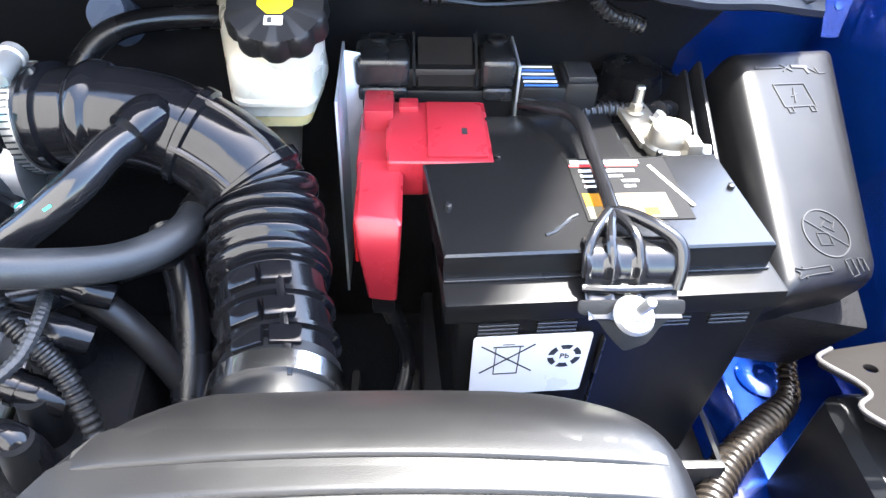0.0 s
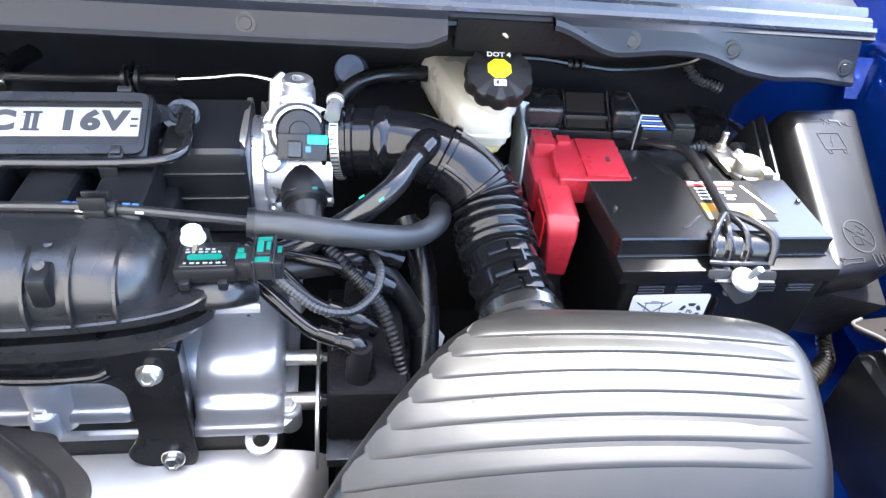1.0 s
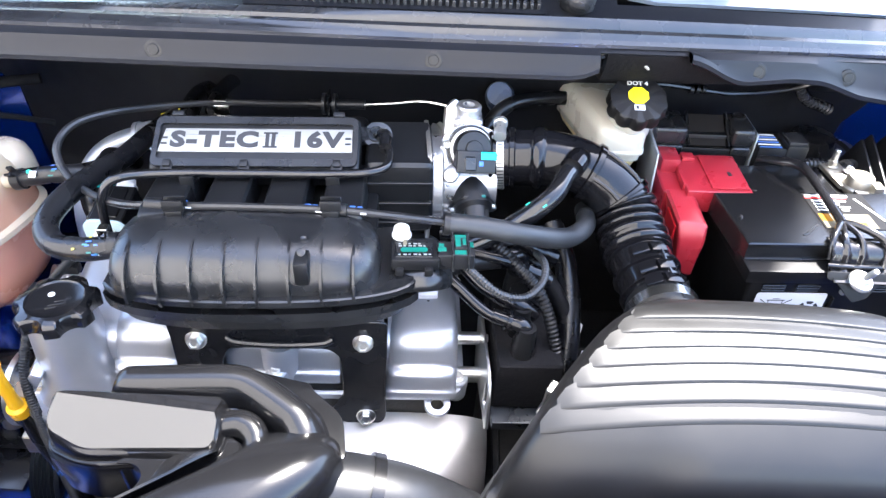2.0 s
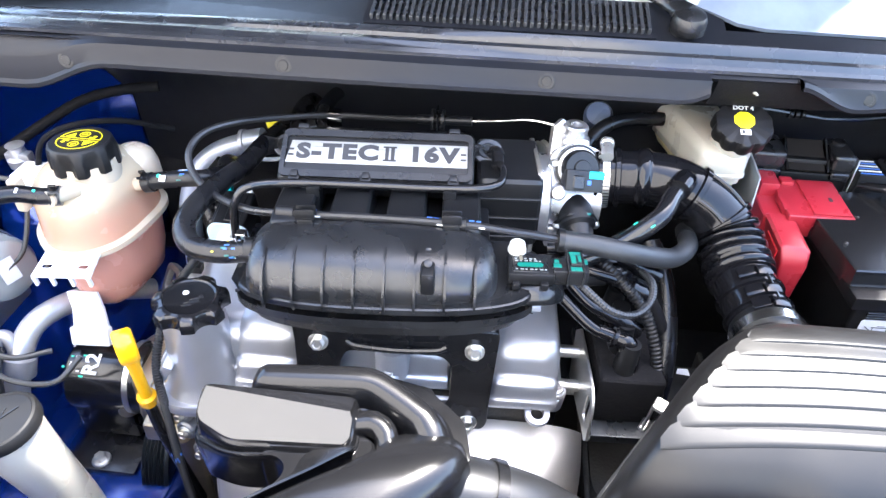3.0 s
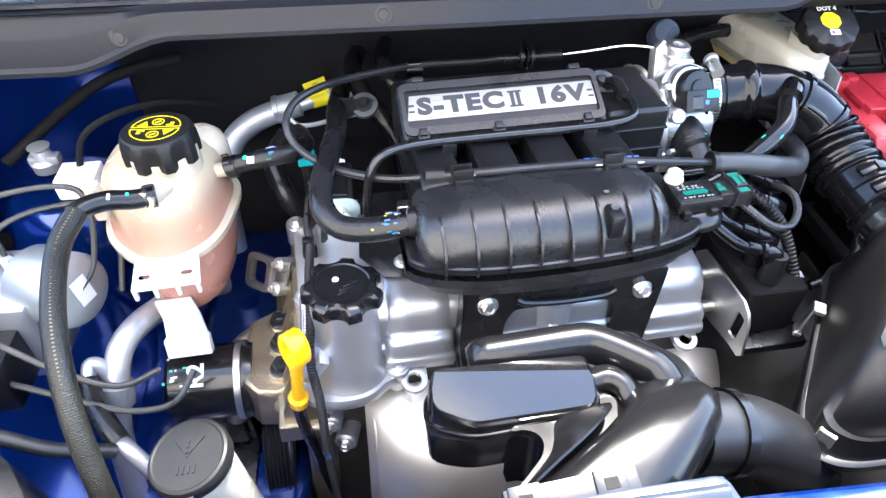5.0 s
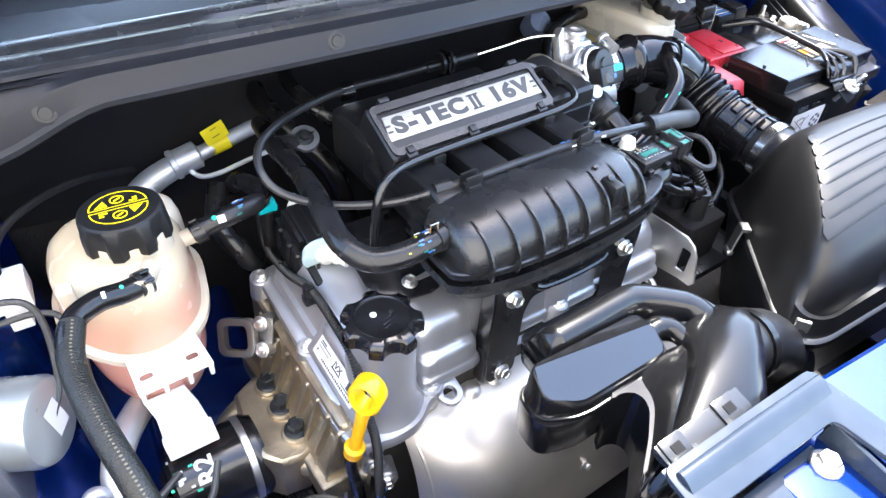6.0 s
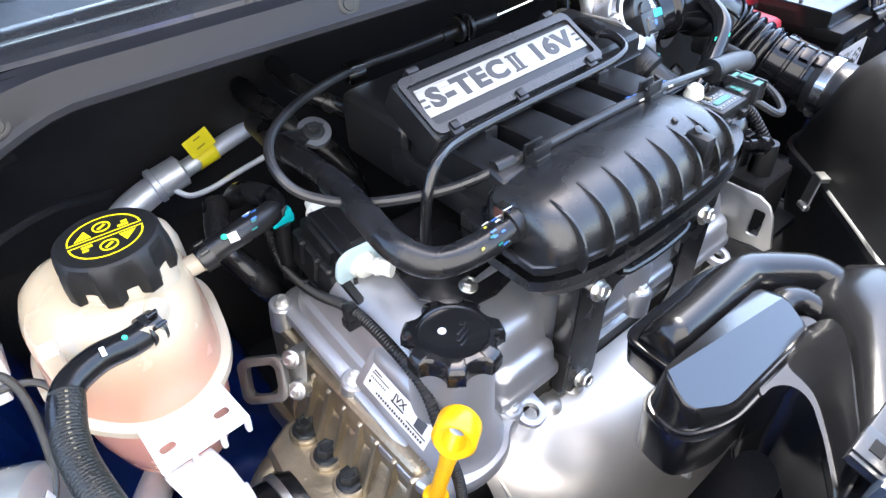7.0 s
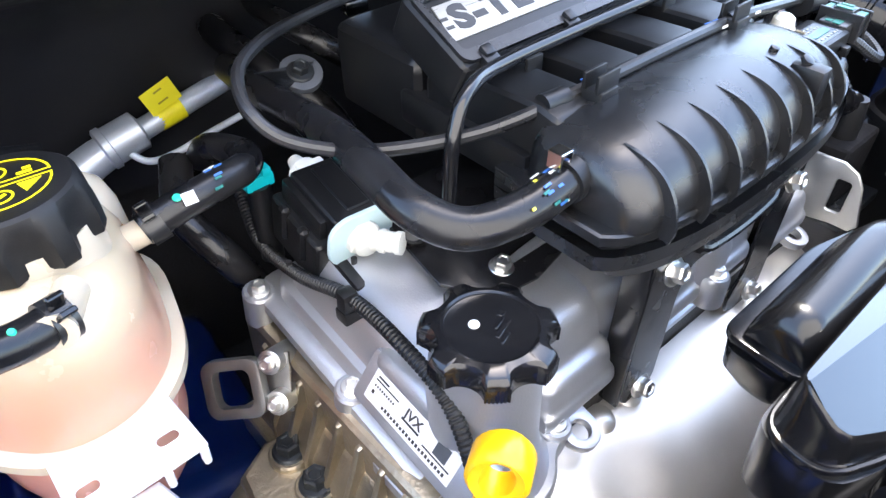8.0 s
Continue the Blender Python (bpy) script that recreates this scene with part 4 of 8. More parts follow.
    for x, y, w, h in ((-0.046, 0.0075, 0.010, 0.0012), (-0.047, 0.0052, 0.022, 0.0009), (-0.046, -0.0045, 0.0022, 0.0025), (-0.018, -0.0012, 0.016, 0.0014), (0.003, -0.0035, 0.024, 0.0010)):
        part("print_bar", box((x, y, 0.0006), (x + w, y + h, 0.0009), 0, m=face), INK, st, smooth=0)
    for k in range(20):
        part("print_bar", box((-0.034 + 0.0030 * k, -0.0080, 0.0006), (-0.0321 + 0.0030 * k, -0.0055 if k % 3 else -0.0060, 0.0008), 0, m=face), INK, st, smooth=0)
    for k in range(9):
        part("print_bar", box((-0.046 + 0.0022 * k, 0.0008, 0.0006), (-0.0448 + 0.0022 * k, 0.0024, 0.0008), 0, m=face), INK, st, smooth=0)
    part("print_bar", box((0.011, -0.0012, 0.0006), (0.022, 0.0095, 0.0009), 0, m=face), GREY_LUG, st, smooth=0)
    return ob


valve_cover()


def engine_block():
    ob = thing("engine_block", (0, 0.07, -0.45), "dark cast aluminium engine block and timing cover", "engine", axes=ENG)
    part("block", stack([(rounded(0.43, 0.2, 0.02, 4, 0.0, 0.07), -0.44), (rounded(0.44, 0.21, 0.02, 4, 0.0, 0.07), -0.09)], Matrix.Translation((0, 0, 0))), DARK_CAST, ob)
    part("timing_cover", box((-0.235, -0.04, -0.42), (-0.2, 0.19, -0.088), 0.008, 3), BRONZE, ob)
    away = Matrix(((1, 0, 0, 0), (0, 0, -1, 0), (0, 1, 0, 0), (0, 0, 0, 1)))
    for k in range(9):
        v = -0.034 + 0.024 * k
        part("fin", slab([(-0.228, -0.094), (-0.2385, -0.098), (-0.2425, -0.115), (-0.254, -0.150), (-0.255, -0.172), (-0.228, -0.172)], 0.0055, Matrix.Translation((0, v, 0)) @ away, 0.0018, 2), BRONZE, ob)
        if k < 8:
            part("pocket_floor", slab(round_corners([(-0.228, -0.120), (-0.236, -0.124), (-0.2535, -0.160), (-0.2535, -0.176), (-0.228, -0.176)], 0.004, 3), 0.0185, Matrix.Translation((0, v + 0.0185, 0)) @ away, 0), BRONZE, ob)
    part("ledge", box((-0.262, -0.045, -0.20), (-0.21, 0.175, -0.170), 0.004, 3), BRONZE, ob)
    part("crank_pulley", lathe([(0.02, -0.018), (0.074, -0.018), (0.076, -0.015)] + [(0.076 - 0.0035 * (k % 2), -0.013 + 0.0024 * k) for k in range(12)] + [(0.076, 0.016), (0.072, 0.018), (0.060, 0.010), (0.030, 0.010), (0.028, 0.022), (0.001, 0.023)], frame_to((-0.272, 0.03, -0.315), (-1, 0, 0)), 56), DARK_BOLT, ob, "dark ribbed crank pulley")
    for p in ((-0.205, -0.05, -0.135), (-0.205, -0.052, -0.165), (-0.19, -0.055, -0.20)):
        part("boss", lathe([(0.013, -0.03), (0.013, 0.0), (0.011, 0.002)], frame_to(p, (-0.3, -1, 0.1)), 18), CAST, ob)
        fastener(ob, Vector(p) + Vector((-0.0006, -0.002, 0)), (-0.3, -1, 0.1), 0.010, 1.6)
    return ob


engine_block()


def mount_bracket():
    ob = thing("engine_mount_bracket", (-0.28, 0.07, -0.2), "yellowed cast aluminium engine mount bracket with three dark bolts", "engine mount", axes=ENG)
    o = [(-0.30, 0.02), (-0.305, 0.06), (-0.295, 0.115), (-0.265, 0.13), (-0.24, 0.125), (-0.232, 0.06), (-0.235, 0.01), (-0.26, -0.002), (-0.285, 0.002)]
    part("body", stack([(shrink(o, -0.002), -0.225), (o, -0.175), (shrink(o, 0.002), -0.168), (shrink(o, 0.006), -0.165)]), BRONZE, ob)
    for v in (0.03, 0.067, 0.104):
        part("boss", lathe([(0.017, -0.18), (0.0165, -0.161), (0.015, -0.159)], Matrix.Translation((-0.256, v, 0)), 24), BRONZE, ob)
        fastener(ob, (-0.256, v, -0.159), (0, 0, 1), 0.0165, 1.6, 0.72, DARK_BOLT)
    for v in (0.03, 0.067, 0.104):
        part("arm", sweep([(-0.250, v, -0.181), (-0.278, v + 0.001, -0.183), (-0.300, v - 0.001, -0.192), (-0.314, v - 0.004, -0.208), (-0.318, v - 0.006, -0.235)], [0.0165, 0.016, 0.0155, 0.0145, 0.013], seg=16), BRONZE, ob, smooth=50)
    for v in (0.0485, 0.0855):
        part("pocket_web", box((-0.300, v - 0.004, -0.205), (-0.268, v + 0.004, -0.180), 0.003, 2), BRONZE, ob)
    part("arm", sweep([(-0.255, 0.005, -0.19), (-0.235, -0.025, -0.185), (-0.21, -0.05, -0.18)], [0.016, 0.012, 0.010], seg=12), BRONZE, ob)
    part("arm", sweep([(-0.29, 0.06, -0.2), (-0.31, 0.055, -0.2), (-0.325, 0.05, -0.2)], [0.03, 0.032, 0.03], seg=16), BRONZE, ob)
    return ob


mount_bracket()


def coolant_outlet():
    ob = thing("water_outlet_flange", (-0.262, 0.14, -0.12), "bare steel outlet flange with two bolts", "flange", axes=ENG)
    m = frame_to((-0.272, 0.135, -0.1), (-0.75, -0.45, 0.5), (0.2, -0.4, 0.2))
    part("plate", slab(rounded(0.048, 0.044, 0.010), 0.009, m @ Matrix.Translation((0, 0, -0.004)), 0.0012, holes=[rounded(0.030, 0.028, 0.006)]), DULL_STEEL, ob)
    for d in (-0.014, 0.016):
        part("spacer", lathe([(0.009, -0.05), (0.009, 0.0), (0.0075, 0.001)], m @ Matrix.Translation((0.03, d, 0.0)), 16), STEEL, ob)
        fastener(ob, m @ Vector((0.03, d, 0.001)), m.to_3x3() @ Vector((0, 0, 1)), 0.008, 1.6)
    part("tab", slab([(0.015, -0.02), (0.036, -0.024), (0.041, 0.02), (0.018, 0.022)], 0.003, m @ Matrix.Translation((0, 0, -0.012)), 0.0006), DULL_STEEL, ob)
    return ob


coolant_outlet()


def oil_cap():
    ob = thing("oil_filler_cap", (-0.18, -0.022, -0.01), "glossy black plastic oil filler cap with scalloped grip", "filler cap", axes=ENG)
    m = Matrix.Translation((-0.18, -0.021, 0.0145)) @ Matrix.Diagonal((0.96, 0.96, 0.9, 1))
    def wob(a, k):
        turn = 2 * math.pi / 7
        off = (a + 0.5 * turn) % turn - 0.5 * turn
        s = max(0.0, 1 - (off / 0.27) ** 2) ** 0.5
        return 1.0 - (0.18 if k in (1, 2, 3, 4) else 0.13 if k == 5 else 0.0) * s
    cap = part("cap", lathe([(0.030, -0.009), (0.0402, -0.009), (0.0415, -0.007), (0.0415, 0.004), (0.0400, 0.0075), (0.0365, 0.0098), (0.0285, 0.0108), (0.0272, 0.0098), (0.0262, 0.0092), (0.001, 0.0096)], m, 168, wob), GLOSS, ob)
    for a in range(7):
        for d in range(-3, 4):
            t = radians((a + 0.5) * 360 / 7 + d * 3.0)
            c = Vector((math.cos(t), math.sin(t), 0))
            part("grip", box((-0.0007, -0.0006, -0.0075), (0.0007, 0.0006, 0.003), 0, m=m @ Matrix.Translation(c * 0.0411) @ Matrix.Rotation(t, 4, "Z")), GLOSS, cap, smooth=0)
    part("paint_dot", lathe([(0.0035, 0.0093), (0.0032, 0.0103), (0.001, 0.0106)], m @ Matrix.Translation((-0.006, 0.007, 0)), 14), WHITE, cap, "white paint dot")
    for x, y, w, h, r in ((0.004, -0.006, 0.016, 0.003, 20), (0.006, -0.0015, 0.011, 0.002, 20), (0.0, -0.012, 0.010, 0.002, 20), (0.012, 0.003, 0.005, 0.004, 20)):
        part("embossed_mark", box((-w / 2, -h / 2, 0.0093), (w / 2, h / 2, 0.0103), 0.0003, 1, m @ Matrix.Translation((x, y, 0)) @ Matrix.Rotation(radians(r), 4, "Z")), GLOSS, cap)
    return ob


oil_cap()


def heat_shield():
    ob = thing("heat_shield", (0.03, -0.1, -0.3), "pressed bare metal heat shield over the exhaust manifold", "heat shield", axes=ENG)

    def fn(a, b):
        u = -0.165 + 0.428 * a
        e = abs((u - 0.049) / 0.219)
        k = max(0.0, 1 - e ** 5) ** 0.5
        v = -0.036 - 0.115 * math.sin(min(1.0, b * 1.25) * math.pi / 2) ** 0.85 * (0.25 + 0.75 * k)
        w = -0.128 - 0.045 * b - 0.16 * b ** 2.6 - 0.055 * (1 - k) * (0.4 + 1.4 * b)
        dimple = 0.004 * math.exp(-(((u + 0.09) / 0.02) ** 2 + ((b - 0.2) / 0.1) ** 2)) + 0.004 * math.exp(-(((u - 0.177) / 0.02) ** 2 + ((b - 0.2) / 0.1) ** 2))
        return (u, v, w - dimple)
    part("shell", sheet(fn, 56, 28, 0.0016), SHIELD, ob)
    part("rolled_edge", sweep([fn(0.02, b) for b in (0.0, 0.25, 0.5, 0.75, 1.0)], 0.0025, seg=8), SHIELD, ob)
    for p, n in (((-0.097, -0.046, -0.174), (-0.1, -0.4, 0.9)), ((0.177, -0.038, -0.158), (0.1, -0.4, 0.9)), ((0.03, -0.15, -0.23), (0, -0.9, 0.3)), ((-0.06, -0.15, -0.27), (0, -0.9, 0.3))):
        fastener(ob, p, n, 0.0085, 1.7, 0.9)
    for u in (0.115, 0.2):
        part("dome", lathe([(0.02, -0.01), (0.016, -0.003), (0.008, 0.001), (0.001, 0.002)], frame_to((u, -0.052, -0.138), (0, -0.4, 0.9)), 20), SHIELD, ob)
    for u in (-0.085, -0.052):
        part("dome", lathe([(0.018, -0.01), (0.014, -0.003), (0.007, 0.001), (0.001, 0.002)], frame_to((u + 0.01, -0.05, -0.128), (0, -0.4, 0.9)), 20), SHIELD, ob)
    return ob


heat_shield()


def manifold_support():
    ob = thing("manifold_support", (0.04, -0.05, -0.12), "black painted steel support bracket under the plenum", "bracket", axes=ENG)
    m = Matrix.Translation((0, -0.047, 0)) @ Matrix.Rotation(radians(90), 4, "X")
    o = round_corners([(-0.068, 0.03), (-0.064, -0.03), (-0.060, -0.118), (-0.05, -0.13), (-0.026, -0.13), (-0.018, -0.118), (-0.020, -0.030), (-0.012, -0.010), (0.088, -0.010), (0.099, -0.022), (0.101, -0.080), (0.086, -0.108), (0.090, -0.122), (0.106, -0.130), (0.142, -0.130), (0.147, -0.118), (0.144, -0.03), (0.146, 0.03)], 0.007, 3)
    part("plate", slab(o, 0.003, m, 0.0008, 1), BLACK_PAINT, ob)
    part("fold", box((-0.066, -0.050, -0.12), (-0.062, -0.03, 0.02), 0.001), BLACK_PAINT, ob)
    part("fold", box((0.142, -0.050, -0.09), (0.146, -0.03, 0.02), 0.001), BLACK_PAINT, ob)
    part("stay", sweep([(-0.012, -0.051, 0.006), (0.0, -0.053, 0.002), (0.04, -0.054, 0.0), (0.08, -0.053, 0.002), (0.092, -0.051, 0.006)], 0.004, seg=10), BLACK_PAINT, ob)
    for p in ((-0.041, -0.0505, 0.002), (0.122, -0.0505, 0.002), (-0.038, -0.0505, -0.115), (0.125, -0.0505, -0.115)):
        fastener(ob, p, (0, -0.95, 0.3), 0.0125, 1.7)
    return ob


manifold_support()


def rear_bracket():
    ob = thing("plenum_bracket", (-0.115, 0.03, -0.03), "black painted bracket bolted to the valve cover", "bracket", axes=ENG)
    part("plate", slab([(-0.135, 0.0), (-0.10, -0.004), (-0.06, 0.004), (-0.04, 0.04), (-0.04, 0.12), (-0.15, 0.12), (-0.158, 0.03)], 0.003, Matrix.Translation((0, 0.015, -0.012)) @ Matrix.Rotation(radians(9), 4, "X"), 0.0008), BLACK_PAINT, ob)
    fastener(ob, (-0.114, 0.032, -0.008), (0, -0.16, 0.99), 0.011, 1.7)
    return ob


rear_bracket()


def lifting_bracket():
    ob = thing("lifting_bracket", (0.252, -0.02, -0.1), "flat zinc plated steel lifting bracket with a slot", "bracket", axes=ENG)
    m = Matrix.Translation((0.252, 0, 0)) @ Matrix(((0, 0, 1, 0), (1, 0, 0, 0), (0, 1, 0, 0), (0, 0, 0, 1)))
    o = [(0.05, -0.055), (0.035, -0.038), (-0.052, -0.036), (-0.066, -0.042), (-0.074, -0.054), (-0.084, -0.092), (-0.078, -0.1), (-0.06, -0.1), (0.03, -0.115)]
    part("plate", slab(o, 0.0035, m, 0.0008, 1, holes=[rounded(0.014, 0.034, 0.003, 3, -0.058, -0.07)]), STEEL, ob)
    for v, w in ((0.02, -0.062), (-0.01, -0.088), (0.0, -0.105)):
        part("spacer", lathe([(0.0075, -0.03), (0.0075, 0.0)], frame_to((0.252, v, w), (1, 0, 0)), 16), STEEL, ob)
        fastener(ob, (0.2555, v, w), (1, 0, 0), 0.0085, 1.6)
    return ob


lifting_bracket()


def throttle_body():
    ob = thing("throttle_assembly", (0.22, 0.16, 0.03), "silver cast aluminium throttle valve with black sensors", "throttle valve", axes=ENG)
    ax = frame_to((0.19, 0.158, 0.065), (1, 0.02, 0.03), (0, 0, 1))
    part("mounting_flange", lathe([(0.03, 0.0), (0.05, 0.0), (0.0515, 0.002), (0.0515, 0.012), (0.049, 0.014), (0.03, 0.014)], ax, 40), THROTTLE_CAST, ob)
    part("bore", lathe([(0.042, 0.01), (0.041, 0.03), (0.039, 0.05), (0.040, 0.075), (0.036, 0.075)], ax, 36), THROTTLE_CAST, ob)
    part("lever_arm", slab([(-0.018, -0.05), (0.018, -0.052), (0.022, 0.02), (0.013, 0.075), (0.0, 0.088), (-0.012, 0.078), (-0.02, 0.02)], 0.014, frame_to((0.222, 0.17, 0.068), (0.15, -0.9, 0.42), (1, 0, 0.1)), 0.004, 2), THROTTLE_CAST, ob)
    part("upper_lug", join(box((0.214, 0.165, 0.105), (0.248, 0.2, 0.14), 0.007, 3), lathe([(0.015, 0.13), (0.015, 0.148), (0.013, 0.15), (0.007, 0.15), (0.006, 0.144)], Matrix.Translation((0.231, 0.186, 0)), 24)), THROTTLE_CAST, ob)
    mot = frame_to((0.232, 0.15, 0.112), (0.12, -0.86, 0.5))
    part("motor_housing", join(lathe([(0.028, -0.02), (0.028, 0.006), (0.0262, 0.009)], mot, 32), slab(round_corners([(-0.036, -0.012), (-0.03, 0.018), (0.0, 0.031), (0.034, 0.02), (0.036, -0.012), (0.0, -0.03)], 0.01), 0.007, mot @ Matrix.Translation((0, 0, -0.004)), 0.0012)), THROTTLE_CAST, ob)
    part("motor_drum", lathe([(0.0268, -0.014), (0.0268, 0.0095), (0.024, 0.0105)], mot, 32), PLASTIC, ob)
    part("motor_ring", lathe([(0.0242, 0.006), (0.0242, 0.012), (0.0225, 0.013)], mot, 32), INK_WHITE, ob)
    mo = part("sensor", join(lathe([(0.0215, 0.006), (0.0215, 0.021), (0.019, 0.025), (0.010, 0.0255), (0.009, 0.028), (0.001, 0.0285)], mot, 28), box((-0.02, -0.026, 0.010), (0.024, -0.002, 0.033), 0.002, 2, mot)), PLASTIC, ob, "black throttle position sensor with teal paint")
    part("tape", box((0.006, -0.0115, 0.012), (0.0247, -0.0025, 0.0336), 0.001, 1, mot), TEAL_PLASTIC, mo)
    part("tape", box((0.004, -0.019, 0.026), (0.010, -0.0125, 0.0336), 0.001, 1, mot), BLUE_TAPE, mo)
    part("latch", box((-0.012, -0.024, 0.030), (0.002, -0.008, 0.0345), 0.0015, 1, mot), PLASTIC_SATIN, mo)
    for x, y in ((-0.028, 0.004), (0.027, 0.012), (-0.014, -0.022)):
        part("screw", lathe([(0.0052, 0.0), (0.0052, 0.006), (0.004, 0.0078), (0.0015, 0.006)], mot @ Matrix.Translation((x, y, 0.003)), 14), BOLT, ob)
    idl = frame_to((0.238, 0.118, 0.062), (0.12, -0.8, -0.35)) @ Matrix.Diagonal((1.15, 1.15, 1.1, 1))
    lo = part("sensor", join(lathe([(0.019, -0.02), (0.019, 0.010), (0.015, 0.014), (0.013, 0.034), (0.011, 0.036)], idl, 24), box((-0.012, -0.011, 0.016), (0.012, 0.011, 0.05), 0.003, 2, idl), slab(round_corners([(-0.026, -0.006), (-0.012, 0.018), (0.012, 0.018), (0.026, -0.006), (0.0, -0.02)], 0.006), 0.004, idl @ Matrix.Translation((0, 0, 0.002)), 0.001)), PLASTIC, ob, "black idle valve with connector")
    part("tape", box((0.006, 0.010, 0.004), (0.011, 0.018, 0.0075), 0.001, 1, idl), TEAL, lo)
    for x, y in ((0.02, -0.004), (-0.02, -0.004)):
        part("screw", lathe([(0.0045, 0.004), (0.0045, 0.009), (0.003, 0.0105)], idl @ Matrix.Translation((x, y, 0)), 12), BOLT, lo)
    # ribs and lands of the casting
    for q in (-0.6, -0.1, 0.45, 1.0):
        part("rib", box((0.036, -0.0018, 0.012), (0.0455, 0.0018, 0.052), 0.001, 1, ax @ Matrix.Rotation(q + 3.4, 4, "Z")), THROTTLE_CAST, ob)
    part("side_boss", box((0.205, 0.112, 0.02), (0.232, 0.128, 0.05), 0.005, 3), THROTTLE_CAST, ob)
    part("side_boss", lathe([(0.009, 0.0), (0.009, 0.022), (0.007, 0.024)], frame_to((0.214, 0.13, 0.092), (-0.2, -0.9, 0.4)), 18), THROTTLE_CAST, ob)
    part("gasket_plate", slab(round_corners([(-0.058, -0.048), (-0.058, 0.05), (0.052, 0.058), (0.062, 0.04), (0.054, -0.054)], 0.016), 0.005, ax @ Matrix.Translation((0, 0, -0.006)), 0.001), CAST_ROUGH, ob)
    for d in (55, 140, 230, 320):
        p = ax @ Vector((0.044 * math.cos(radians(d)), 0.044 * math.sin(radians(d)), 0.014))
        fastener(ob, p, ax.to_3x3() @ Vector((0, 0, 1)), 0.008, 1.6)
    part("pulley", lathe([(0.02, 0.0), (0.026, 0.002), (0.024, 0.006), (0.026, 0.010), (0.02, 0.012)], frame_to((0.198, 0.205, 0.085), (0.9, 0.3, 0.1)), 24), STEEL, ob)
    return ob


throttle_body()


# ---- hoses and cables on the engine ----
def breather_hose():
    pts = [(-0.106, -0.009, 0.084), (-0.146, -0.007, 0.076), (-0.178, 0.004, 0.074), (-0.192, 0.03, 0.08), (-0.188, 0.07, 0.083), (-0.178, 0.12, 0.078), (-0.168, 0.18, 0.066), (-0.162, 0.25, 0.056), (-0.15, 0.32, 0.045)]
    ob = hose("breather_hose", pts, 0.0118, "thick black rubber breather hose on the plenum", "hose", RUBBER, axes=ENG, seg=18)
    band(ob, (-0.112, -0.009, 0.083), (1, 0.05, 0.1), 0.0122, 0.009, PLASTIC, "clamp", "black spring clamp")
    dashes(ob, (-0.130, -0.0078, 0.0791), (1, 0.05, 0.1), 0.0119, (BLUE_TAPE, TEAL, INK_WHITE, BLUE_TAPE), 12, 5)
    dashes(ob, (-0.142, -0.007, 0.0768), (1, 0.03, 0.1), 0.0118, (TAPE_YELLOW,), 2, 8, 0.003)
    for s in (-0.006, 0.002):
        part("clamp_ear", box((-0.119 + s, -0.012, 0.093), (-0.1175 + s, -0.002, 0.104), 0.0005, 1), CHROME, ob)
    part("clamp_ear", box((-0.125, -0.012, 0.1025), (-0.1155, -0.002, 0.104), 0.0005, 1), CHROME, ob)
    return ob


breather_hose()
hose("vacuum_tube", [(-0.15, 0.05, 0.02), (-0.148, 0.05, 0.07), (-0.143, 0.051, 0.1), (-0.128, 0.056, 0.117), (-0.09, 0.069, 0.1155), (-0.006, 0.074, 0.113), (0.07, 0.073, 0.113), (0.115, 0.074, 0.114), (0.138, 0.082, 0.116), (0.143, 0.102, 0.12), (0.138, 0.122, 0.118)], 0.0046, "thin glossy black vacuum tube over the intake runners", "tube", GLOSS, axes=INTAKE, seg=12)
hose("vacuum_elbow", [(0.138, 0.112, 0.121), (0.137, 0.135, 0.124), (0.13, 0.15, 0.11), (0.128, 0.155, 0.08)], 0.0075, "short black rubber vacuum elbow", "hose", RUBBER, axes=INTAKE, seg=12)


